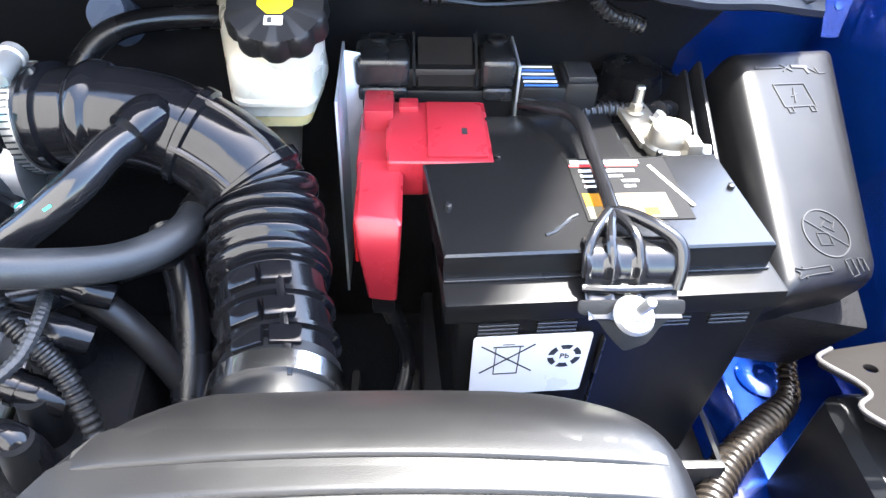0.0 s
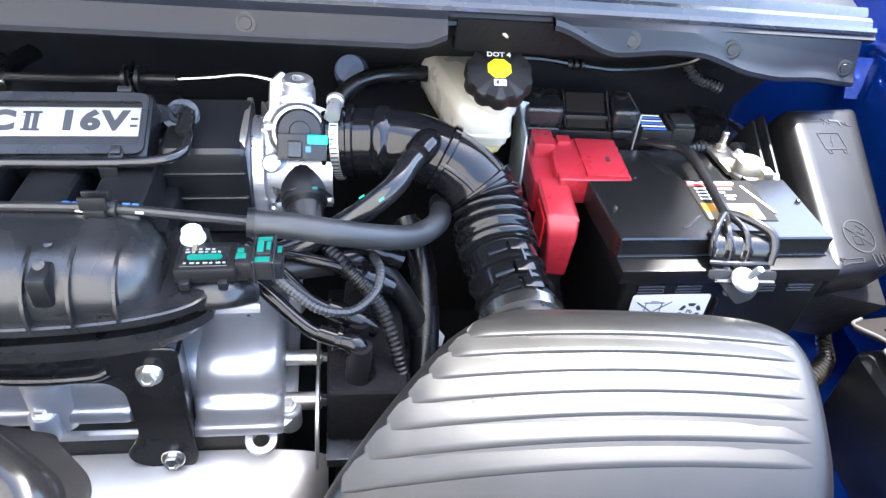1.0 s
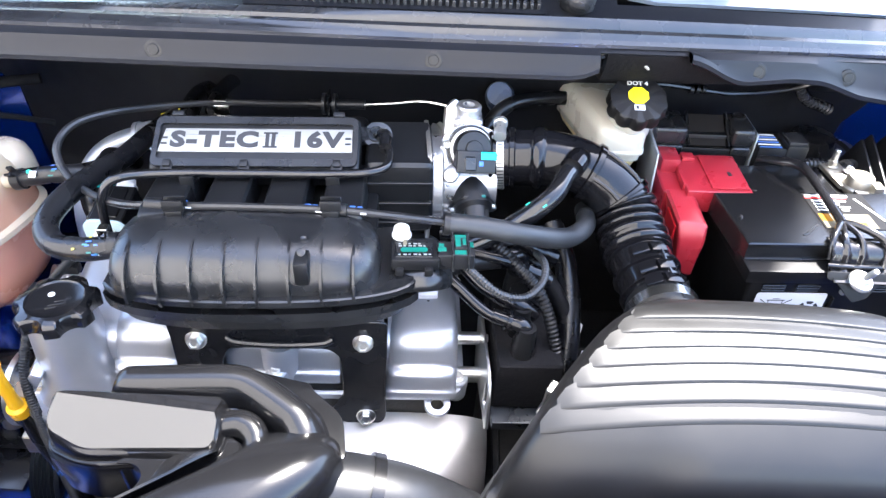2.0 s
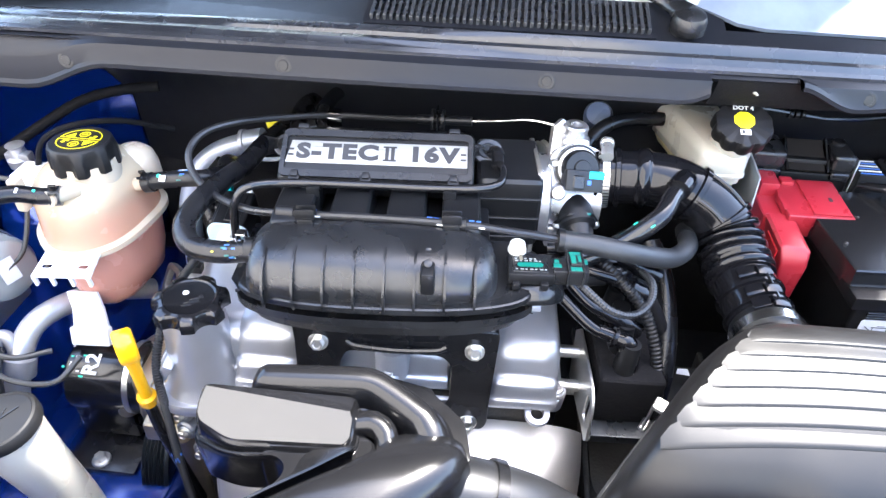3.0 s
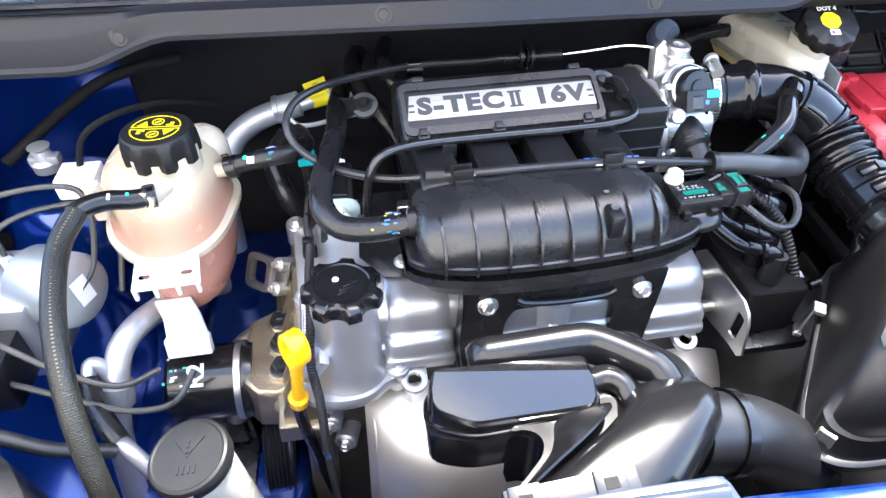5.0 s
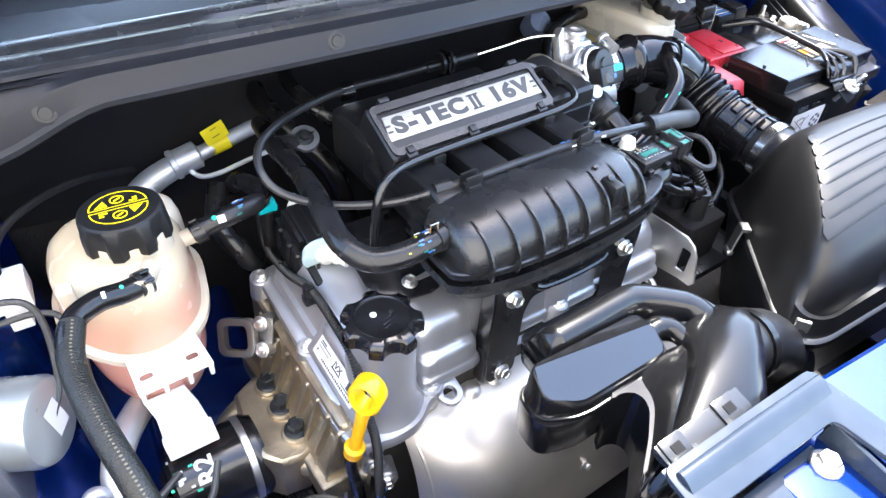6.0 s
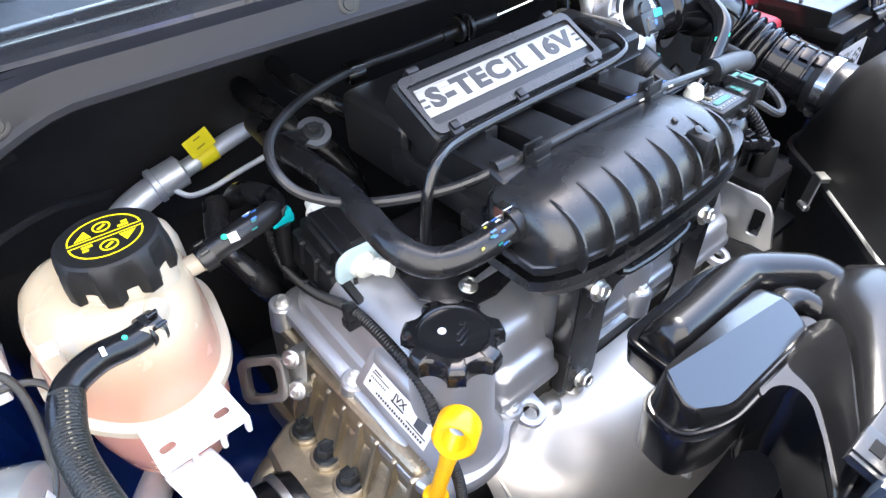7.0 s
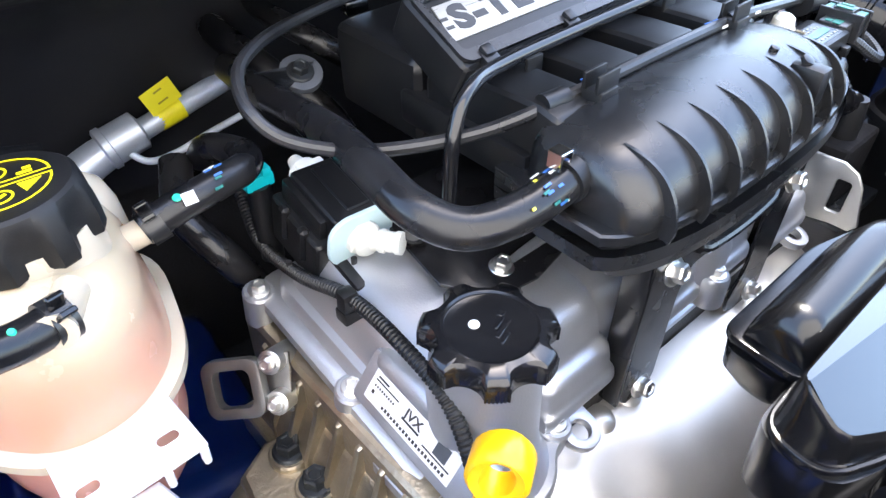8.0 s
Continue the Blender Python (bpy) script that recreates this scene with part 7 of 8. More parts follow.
    sign = marks(0.0456, -0.1740, [(0, 0, 0.0012, 0.041, 48), (-0.004, -0.0095, 0.011, 0.0010, -6), (-0.004, 0.0005, 0.011, 0.0010, -6), (-0.0095, -0.0045, 0.0010, 0.010, -6), (0.0015, -0.0045, 0.0010, 0.010, -6), (0.0005, 0.0075, 0.009, 0.0010, 35), (0.0065, 0.0105, 0.010, 0.0010, -40), (0.0045, 0.003, 0.010, 0.0010, -35), (0.010, 0.0055, 0.008, 0.0010, 50)])
    part("moulded_mark", slab(circle(0.0205, 36), 0.0009, sign, holes=[circle(0.0194, 36)]), PLASTIC_MARK, lid, smooth=0)
    marks(0.0285, -0.2085, [(0.002, 0.0026, 0.024, 0.0010, 0), (0.002, -0.0026, 0.024, 0.0010, 0), (0.0145, 0, 0.0010, 0.0050, 0), (-0.0135, 0.0035, 0.008, 0.0010, -15), (-0.0135, -0.0035, 0.008, 0.0010, 15), (-0.016, 0.0015, 0.005, 0.0010, -40), (-0.016, -0.0015, 0.005, 0.0010, 40), (-0.0105, 0.0035, 0.0010, 0.003, 20), (-0.0105, -0.0035, 0.0010, 0.003, -20)])
    marks(0.0670, -0.1985, [(-0.0095, 0, 0.0010, 0.013, 0), (-0.0065, 0.0068, 0.006, 0.0010, 10), (-0.003, 0, 0.0010, 0.013, 0), (-0.0065, -0.0068, 0.006, 0.0010, 10), (0.0025, 0.001, 0.0010, 0.011, 0), (0.0075, 0.0005, 0.0010, 0.010, 0), (0.005, 0.006, 0.005, 0.0010, -10)])
    return ob


fuse_box()


def brake_reservoir():
    ob = thing("brake_fluid_reservoir", (-0.04, 0.52, 0.82), "milky plastic brake fluid tank with a black ribbed cap", "brake fluid tank")
    o = round_corners([(-0.069, 0.474), (-0.012, 0.474), (-0.006, 0.53), (-0.026, 0.63), (-0.112, 0.63)], 0.014, 5)
    part("tank", stack([(shrink(o, 0.012), 0.853), (shrink(o, 0.004), 0.858), (shrink(o, 0.003), 0.867), (shrink(o, -0.002), 0.869), (shrink(o, -0.002), 0.872), (o, 0.874), (o, 0.892), (shrink(o, 0.004), 0.899), (shrink(o, 0.016), 0.905)]), TANK_WHITE, ob)
    part("fluid_base", stack([(shrink(o, 0.014), 0.844), (shrink(o, 0.008), 0.856)]), TANK_YELLOW, ob)
    part("neck", lathe([(0.026, 0.89), (0.027, 0.918), (0.02, 0.918)], Matrix.Translation((-0.031, 0.502, 0)), 28), TANK_WHITE, ob)
    m = Matrix.Translation((-0.031, 0.48, 0.943)) @ Matrix.Rotation(radians(25), 4, "X") @ Matrix.Diagonal((1.02, 1.02, 0.65, 1)) @ Matrix.Translation((0, 0, -0.938))
    wob = lambda a, k: 1.0 - (0.10 if k in (1, 2, 3, 4) else 0.0) * (0.5 + 0.5 * math.cos(10 * a)) ** 2
    cap = part("cap", lathe([(0.028, 0.908), (0.034, 0.909), (0.035, 0.914), (0.0345, 0.931), (0.0335, 0.9355), (0.0315, 0.9375), (0.001, 0.938)], m, 80, wob), CAP_BLACK, ob)
    hexa = [(0.0125 * math.cos(radians(a)), 0.0125 * math.sin(radians(a))) for a in range(0, 360, 45)]
    badge = part("badge", slab(hexa, 0.0005, m @ Matrix.Translation((0, 0.003, 0.938)) @ Matrix.Rotation(radians(22), 4, "Z")), PRINT_YELLOW, cap, "yellow eight-sided badge")
    for sx in (-1, 1):
        for k in (0.004, 0.0065):
            part("print_arc", sweep([m @ Vector((sx * k, 0.003 - 0.004, 0.9388)), m @ Vector((sx * (k + 0.0012), 0.003, 0.9388)), m @ Vector((sx * k, 0.003 + 0.004, 0.9388))], 0.0004, seg=6), OLIVE, badge)
    words(cap, "DOT 4", m @ Matrix.Translation((0, 0.0205, 0.9382)), 0.0082, INK_WHITE, bold=0.0002)
    part("print_mark", box((-0.006, -0.018, 0.938), (0.006, -0.0105, 0.9386), 0, m=m), INK_WHITE, cap, smooth=0)
    part("print_mark", box((-0.004, -0.0165, 0.9385), (-0.001, -0.012, 0.939), 0, m=m), INK, cap, smooth=0)
    return ob


brake_reservoir()


def intake_hose():
    pts = [(-0.201, 0.436, 0.880), (-0.165, 0.434, 0.883), (-0.13, 0.430, 0.885), (-0.099, 0.425, 0.880), (-0.071, 0.418, 0.867), (-0.051, 0.41, 0.850), (-0.041, 0.397, 0.837), (-0.036, 0.375, 0.826), (-0.031, 0.345, 0.817), (-0.025, 0.315, 0.81), (-0.019, 0.285, 0.804), (-0.016, 0.25, 0.802)]
    ob = thing("intake_hose", (-0.1, 0.42, 0.85), "glossy black rubber air intake hose with bellows", "air hose")
    path = smooth_path(pts, 10)
    path = resample(path, 0.0016)
    total = len(path)
    rings, x = [], None
    for i, p in enumerate(path):
        t = (path[min(i + 1, total - 1)] - path[max(i - 1, 0)]).normalized()
        if x is None:
            x = Vector((0, 0, 1))
        x = (x - t * x.dot(t)).normalized()
        y = t.cross(x)
        s = i / total
        r = 0.0328 + 0.0030 * ease(0.35, 0.55, s)
        if 0.51 < s < 0.715:
            r += 0.0075 * abs(math.sin((s - 0.51) / 0.205 * math.pi * 5)) ** 0.55 - 0.0032
        elif 0.715 <= s < 0.93:
            r += 0.0030 * (1 if ((s - 0.715) / 0.215 * 3) % 1 < 0.16 else 0) - 0.0012
        elif s < 0.085:
            r += 0.0040 if s < 0.012 else 0.0014 if s < 0.068 else 0.0036
        elif 0.145 < s < 0.185 or 0.335 < s < 0.355 or 0.475 < s < 0.495:
            r += 0.0042 * math.sin(math.pi * min(1.0, (s - 0.145) / 0.04)) ** 0.5 if s < 0.2 else 0.003
        rings.append([p + (x * math.cos(a) + y * math.sin(a)) * r for a in [2 * math.pi * k / 40 for k in range(40)]])
    part("tube", skin(rings), GLOSS_RUBBER, ob, smooth=50)
    band(ob, path[int(total * 0.04)], path[int(total * 0.05)] - path[int(total * 0.03)], 0.0352, 0.008, BOLT, "hose_clamp", "bright steel worm-drive clamp")
    for k in range(52):
        a = math.pi * 2 * k / 52
        m = frame_to(path[int(total * 0.04)], path[int(total * 0.05)] - path[int(total * 0.03)])
        part("clamp_tooth", box((-0.0006, -0.0035, 0), (0.0006, 0.0035, 0.0005), 0, m=m @ Matrix.Rotation(a, 4, "Z") @ Matrix.Translation((0.0367, 0, 0)) @ Matrix.Rotation(radians(90), 4, "Y") @ Matrix.Rotation(radians(90), 4, "Z")), DARK_BOLT, ob, smooth=0)
    m = frame_to(path[int(total * 0.04)], path[int(total * 0.05)] - path[int(total * 0.03)], (0, -0.15, 1))
    part("clamp_screw", lathe([(0.007, -0.014), (0.007, 0.008), (0.0085, 0.009), (0.0085, 0.014), (0.006, 0.015)], m @ Matrix.Translation((0.041, 0, 0)) @ Matrix.Rotation(radians(90), 4, "X"), 16), WHITE_ZINC, ob)
    band(ob, path[int(total * 0.955)], path[int(total * 0.97)] - path[int(total * 0.94)], 0.0385, 0.012, CHROME, "hose_clamp", "bright steel worm-drive clamp")
    part("seam", sweep([path[int(total * s)] + Vector((0.012, -0.022, 0.0305)) for s in (0.725, 0.79, 0.86, 0.92)], 0.0032, seg=8), GLOSS_RUBBER, ob)
    for s in (0.765, 0.835, 0.9):
        for q in (-0.012, 0.022):
            i = int(total * s)
            t = (path[i + 3] - path[i - 3]).normalized()
            n = Vector((0.25 if q > 0 else -0.25, -0.5, 0.8))
            n = (n - t * n.dot(t)).normalized()
            mm = frame_to(path[i] + n * 0.0372, n, t.cross(n))
            part("pad", box((-0.009, -0.006, -0.003), (0.009, 0.006, 0.0016), 0.0012, 2, mm), GLOSS_RUBBER, ob)
    # moulded webs along the elbow between its two collars
    i = int(total * 0.415)
    t = (path[i + 3] - path[i - 3]).normalized()
    n = Vector((0.1, -0.55, 0.83))
    n = (n - t * n.dot(t)).normalized()
    for q in (-0.55, 0.6):
        side = Matrix.Rotation(q, 3, t) @ n
        part("web", sweep([path[int(total * u)] + (side - (path[int(total * u) + 3] - path[int(total * u) - 3]).normalized() * side.dot((path[int(total * u) + 3] - path[int(total * u) - 3]).normalized())).normalized() * 0.0338 for u in (0.342, 0.38, 0.42, 0.455, 0.485)], 0.0026, seg=8), GLOSS_RUBBER, ob)
    part("branch", sweep([(-0.098, 0.418, 0.893), (-0.104, 0.405, 0.90), (-0.112, 0.39, 0.898)], [0.015, 0.0145, 0.0135], seg=18), GLOSS_RUBBER, ob)
    return ob


intake_hose()


# ---- behind the battery ----
def control_unit():
    ob = thing("control_unit", (0.08, 0.56, 0.8), "black plastic control unit on a galvanised bracket", "control unit")
    part("case", box((0.018, 0.548, 0.79), (0.145, 0.60, 0.862), 0.004), PLASTIC, ob)
    part("front_skirt", box((0.016, 0.5415, 0.79), (0.1465, 0.556, 0.8455), 0.003), PLASTIC, ob)
    for x0, x1, xs in ((0.014, 0.059, 0.032), (0.118, 0.147, 0.134)):
        lug = part("lug", join(box((x0, 0.538, 0.849), (x1, 0.592, 0.8745), 0.006, 4), box((x0 + 0.002, 0.5355, 0.838), (x1 - 0.002, 0.552, 0.850), 0.004, 3)), PLASTIC_SATIN, ob)
        part("screw_boss", lathe([(0.0085, 0.872), (0.0085, 0.8762), (0.007, 0.8772), (0.0055, 0.8758), (0.001, 0.8758)], Matrix.Translation((xs, 0.578, 0)), 20), PLASTIC, lug)
    part("sloped_panel", plate_of([(0.066, 0.580, 0.873), (0.112, 0.580, 0.873), (0.112, 0.5415, 0.8475), (0.066, 0.5415, 0.8475)], 0.004), TAUPE, ob)
    for x in (0.0625, 0.1150):
        part("rib", plate_of([(x - 0.0012, 0.582, 0.876), (x + 0.0012, 0.582, 0.876), (x + 0.0012, 0.539, 0.848), (x - 0.0012, 0.539, 0.848)], 0.006), PLASTIC_SATIN, ob)
    part("bracket", plate_of([(0.004, 0.47, 0.875), (0.004, 0.555, 0.882), (0.004, 0.53, 0.70), (0.004, 0.45, 0.70)], 0.002), GALV, ob, "bright galvanised steel bracket sheet")
    part("bracket_fold", plate_of([(0.004, 0.545, 0.88), (0.018, 0.55, 0.875), (0.02, 0.52, 0.70), (0.004, 0.52, 0.70)], 0.002), GALV, ob)
    part("bracket_side", plate_of([(0.149, 0.54, 0.868), (0.149, 0.6, 0.868), (0.149, 0.6, 0.79), (0.149, 0.54, 0.79)], 0.002), GALV, ob)
    return ob


control_unit()


def loom_connector():
    ob = thing("loom_connector", (0.17, 0.56, 0.8), "black multi-pin connector with blue and white stripes", "connector")
    part("shell", join(box((0.152, 0.53, 0.80), (0.2, 0.575, 0.855), 0.003), box((0.188, 0.528, 0.79), (0.215, 0.57, 0.86), 0.003)), PLASTIC, ob)
    for k in range(6):
        part("stripe", box((0.154, 0.533 + 0.0065 * k, 0.854), (0.182, 0.5345 + 0.0065 * k, 0.8562), 0), INK_WHITE if k % 2 else BLUE_TAPE, ob, smooth=0)
    part("lock", box((0.19, 0.532, 0.859), (0.213, 0.56, 0.864), 0.001), PLASTIC_GREY, ob)
    return ob


loom_connector()
hose("corrugated_loom", [(0.2, 0.53, 0.83), (0.235, 0.535, 0.832), (0.265, 0.53, 0.826), (0.3, 0.535, 0.80)], 0.0065, "black corrugated loom behind the battery", "wiring loom", PLASTIC_GREY, seg=12, ribs=0.0055, depth=0.0018)
hose("corrugated_loom", [(0.222, 0.621, 0.901), (0.231, 0.622, 0.888), (0.244, 0.622, 0.879), (0.262, 0.622, 0.873), (0.274, 0.624, 0.868)], 0.0065, "black corrugated loom near the strut tower", "wiring loom", PLASTIC_GREY, seg=12, ribs=0.0055, depth=0.0018)
hose("ground_cable", [(0.41, 0.46, 0.68), (0.41, 0.43, 0.66), (0.40, 0.40, 0.645), (0.39, 0.37, 0.64), (0.35, 0.338, 0.64), (0.306, 0.30, 0.64), (0.27, 0.25, 0.64)], [0.007, 0.007, 0.0078, 0.0125, 0.0125, 0.0125, 0.0125], "dark brown corrugated conduit beside the battery", "conduit", CONDUIT, seg=14, ribs=0.0065, depth=0.0018)
hose("battery_cable", [(0.04, 0.39, 0.75), (0.055, 0.385, 0.70), (0.05, 0.36, 0.67), (0.02, 0.34, 0.65), (-0.02, 0.33, 0.64)], 0.007, "black battery cable below the red cover", "cable", RUBBER, seg=12)


def strut_mount():
    ob = thing("strut_mount", (0.285, 0.66, 0.775), "black rubber strut top mount", "strut mount")
    part("dish", lathe([(0.075, 0.78), (0.074, 0.788), (0.06, 0.792), (0.055, 0.788), (0.035, 0.79), (0.03, 0.812), (0.016, 0.815), (0.001, 0.816)], Matrix.Translation((0.285, 0.655, 0)), 40), RUBBER, ob)
    part("paint_dot", lathe([(0.003, 0.7905), (0.002, 0.7935)], Matrix.Translation((0.30, 0.59, 0)), 10), GREEN_DOT, ob)
    return ob


strut_mount()


def brake_booster():
    ob = thing("brake_booster", (-0.16, 0.65, 0.85), "black brake booster drum behind the throttle", "brake booster")
    part("drum", lathe([(0.09, 0.0), (0.088, 0.03), (0.075, 0.055), (0.05, 0.066), (0.02, 0.07), (0.001, 0.07)], frame_to((-0.16, 0.70, 0.86), (0, -1, 0.05)), 40), BLACK_PAINT, ob)
    part("check_valve", lathe([(0.02, 0.0), (0.02, 0.02), (0.016, 0.03), (0.001, 0.032)], frame_to((-0.185, 0.6, 0.875), (-0.1, -0.7, 0.6)), 24), BLUE_GREY, ob)
    part("master_cylinder", lathe([(0.02, 0.0), (0.02, 0.12)], frame_to((-0.06, 0.60, 0.81), (0.1, -1, 0)), 24), CAST_ROUGH, ob)
    return ob


brake_booster()
hose("vacuum_hose", [(-0.22, 0.5, 0.83), (-0.2, 0.54, 0.87), (-0.17, 0.56, 0.89), (-0.12, 0.58, 0.89), (-0.06, 0.6, 0.88)], 0.0095, "black rubber vacuum hose to the brake booster", "hose", RUBBER, seg=14)
cowl_cable = hose("cowl_cable", [(-0.03, 0.572, 0.918), (0.03, 0.598, 0.907), (0.08, 0.609, 0.897), (0.11, 0.612, 0.8925), (0.13, 0.614, 0.8905), (0.18, 0.618, 0.893), (0.222, 0.617, 0.903), (0.238, 0.612, 0.916)], 0.0032, "thin black cable hanging under the cowl", "cable", GLOSS, seg=8)
for x in (0.072, 0.080, 0.088):
    band(cowl_cable, (x, 0.6088, 0.8972), (1, 0.1, -0.15), 0.0052, 0.005, PLASTIC, "tape_wrap", thick=0.0008)


def headlamp_cover():
    ob = thing("headlamp_bracket", (0.43, 0.3, 0.6), "brown grey plastic headlamp housing edge", "headlamp housing")
    o = [(-0.035, 0.055), (-0.02, 0.068), (0.09, 0.09), (0.1, -0.12), (0.055, -0.11), (-0.035, -0.005), (-0.03, 0.008), (-0.018, 0.015), (-0.018, 0.028)]
    m = Matrix.Translation((0.405, 0.29, 0.735)) @ Matrix.Rotation(radians(-14), 4, "X")
    part("plate", slab(o, 0.006, m, 0.002, 2, holes=[circle(0.005, 12, 0.0, 0.045)]), TAUPE, ob)
    part("rim", sweep([m @ Vector((x, y, 0.007)) for x, y in ((-0.018, 0.068), (-0.035, 0.055), (-0.022, 0.03), (-0.02, 0.014), (-0.035, -0.004), (0.0, -0.05), (0.055, -0.112))], 0.002, seg=8), TAUPE_EDGE, ob)
    part("housing", box((0.37, 0.17, 0.55), (0.56, 0.33, 0.715), 0.02, 3), PLASTIC, ob)
    return ob


headlamp_cover()


def battery_tray():
    ob = thing("battery_tray", (0.19, 0.41, 0.6), "black plastic battery tray", "battery tray")
    part("base", box((0.07, 0.30, 0.6), (0.305, 0.52, 0.627), 0.006), PLASTIC_DULL, ob)
    part("lip", box((0.225, 0.292, 0.627), (0.30, 0.30, 0.665), 0.003), PLASTIC_DULL, ob)
    part("lip", plate_of([(0.30, 0.30, 0.66), (0.33, 0.30, 0.61), (0.33, 0.36, 0.61), (0.30, 0.36, 0.66)], 0.003), PLASTIC_DULL, ob)
    return ob


battery_tray()


def wing_bracket():
    """The bolted end of the wing beside the bonnet hinge."""
    ob = thing("wing_bracket", (0.54, 0.70, 0.84), "blue painted wing bracket with two bolts", "bracket")
    part("plate", plate_of([(0.525, 0.69, 0.895), (0.585, 0.69, 0.895), (0.585, 0.655, 0.862), (0.545, 0.655, 0.862)], 0.005), BLUE, ob)
    part("ear", plate_of([(0.478, 0.70, 0.886), (0.512, 0.70, 0.886), (0.500, 0.68, 0.835), (0.482, 0.68, 0.835)], 0.005), BLUE, ob)
    fastener(ob, (0.555, 0.676, 0.884), (0, -0.4, 0.9), 0.011, 1.7, 0.6, BLUE)
    fastener(ob, (0.494, 0.69, 0.862), (0, -0.8, 0.6), 0.008, 1.7, 0.6, BLUE)
    return ob


wing_bracket()


# ---- coolant tank side ----
def coolant_tank():
    ob = thing("coolant_tank", (-0.82, 0.37, 0.69), "milky plastic coolant tank with orange coolant and a black cap", "coolant tank")
    o = round_corners([(-0.885, 0.345), (-0.84, 0.295), (-0.797, 0.295), (-0.764, 0.328), (-0.752, 0.42), (-0.79, 0.452), (-0.86, 0.448), (-0.888, 0.42)], 0.035, 6)
    up = part("coolant_shell", stack([(shrink(o, 0.0), 0.808), (shrink(o, 0.002), 0.83), (shrink(o, 0.0035), 0.849)]), TANK_PEACH, ob, "milky plastic tinted orange by the coolant", smooth=60)
    part("upper_shell", stack([(shrink(o, 0.0035), 0.849), (shrink(o, 0.004), 0.855), (shrink(o, 0.009), 0.868), (shrink(o, 0.018), 0.878), (shrink(o, 0.030), 0.8855), (shrink(o, 0.043), 0.8885)]), TANK_PEACH, ob, smooth=60)
    part("shoulder", lathe([(0.04, -0.03), (0.039, 0.0), (0.034, 0.018), (0.022, 0.03), (0.001, 0.034)], Matrix.Translation((-0.783, 0.424, 0.858)) @ Matrix.Diagonal((0.74, 0.74, 0.72, 1)), 28), TANK, ob, smooth=60)
    part("side_rib", box((-0.873, 0.31, 0.85), (-0.86, 0.326, 0.893), 0.004, 3), TANK, ob)
    part("seam_flange", stack([(shrink(o, -0.002), 0.797), (shrink(o, -0.0070), 0.799), (shrink(o, -0.0072), 0.806), (shrink(o, -0.002), 0.809)]), TANK, ob)
    part("lower_shell", stack([(shrink(o, 0.045), 0.692), (shrink(o, 0.03), 0.696), (shrink(o, 0.016), 0.712), (shrink(o, 0.008), 0.745), (shrink(o, 0.003), 0.798)]), TANK_PINK, ob, smooth=60)
    part("neck", lathe([(0.036, 0.87), (0.035, 0.897), (0.03, 0.897)], Matrix.Translation((-0.806, 0.368, 0)), 32), TANK, ob)
    shelf = part("bracket_shelf", slab([(-0.032, 0.026), (0.032, 0.026), (0.034, -0.021), (-0.034, -0.021)], 0.004, frame_to((-0.811, 0.281, 0.80), (0.05, -0.15, 1.0), (1, 0.12, 0)), 0.001, 1, holes=[rounded(0.012, 0.007, 0.003, 3, 0.02, -0.004), rounded(0.012, 0.007, 0.003, 3, -0.022, -0.004)]), WHITE_TANK, ob, "white plastic bracket shelf with two holes")
    for x in (-0.031, -0.011, 0.011, 0.031):
        part("tooth", box((x - 0.002, -0.0235, -0.012), (x + 0.002, -0.0175, 0.003), 0.001, 1, frame_to((-0.811, 0.281, 0.80), (0.05, -0.15, 1.0), (1, 0.12, 0))), WHITE_TANK, shelf)
    tongue = frame_to((-0.82, 0.292, 0.705), (0.0, -0.93, 0.36), (1, 0.15, 0))
    part("tongue", join(slab([(-0.024, 0.035), (0.016, 0.035), (0.022, 0.012), (0.027, -0.035), (-0.024, -0.035), (-0.02, 0.012)], 0.006, tongue, 0.0015), box((-0.024, -0.036, 0.0), (0.027, -0.012, 0.012), 0.002, 2, tongue)), WHITE_TANK, ob, "white plastic mounting tongue")
    for k in range(8):
        part("rib", box((-0.021 + 0.0058 * k, -0.034, 0.0115), (-0.0195 + 0.0058 * k, -0.016, 0.0128), 0, m=tongue), WHITE_TANK, ob, smooth=0)
    m = Matrix.Translation((-0.806, 0.367, 0.0)) @ Matrix.Translation((0, 0, 0.888)) @ Matrix.Rotation(radians(-2.5), 4, "X") @ Matrix.Diagonal((0.80, 0.80, 0.95, 1)) @ Matrix.Translation((0, 0, -0.888))

    def wob(a, k):
        turn = 2 * math.pi / 8
        off = (a + 0.5 * turn) % turn - 0.5 * turn
        return 1.0 - (0.0, 0.15, 0.15, 0.14, 0.10, 0.03, 0.0, 0.0, 0.0)[k] * max(0.0, 1 - (off / 0.26) ** 2) ** 0.6
    cap = part("cap", lathe([(0.036, 0.887), (0.0478, 0.887), (0.0488, 0.889), (0.0490, 0.900), (0.0482, 0.909), (0.0466, 0.9155), (0.0445, 0.9198), (0.0420, 0.9215), (0.001, 0.922)], m, 160, wob), CAP_BLACK, ob)
    top = m @ Matrix.Translation((0, 0, 0.9221)) @ Matrix.Rotation(radians(-2), 4, "Z")
    for sgn in (1, -1):
        half = [(0.0312 * math.cos(radians(a)), 0.0022 * sgn + 0.0285 * sgn * math.sin(radians(a))) for a in range(0, 181, 12)]
        part("print_rim", slab(half, 0.0004, top, holes=[[(p[0] * 0.95, sgn * 0.003 + (p[1] - sgn * 0.003) * 0.94 + sgn * 0.0007) for p in half]]), PRINT_YELLOW, cap, smooth=0)
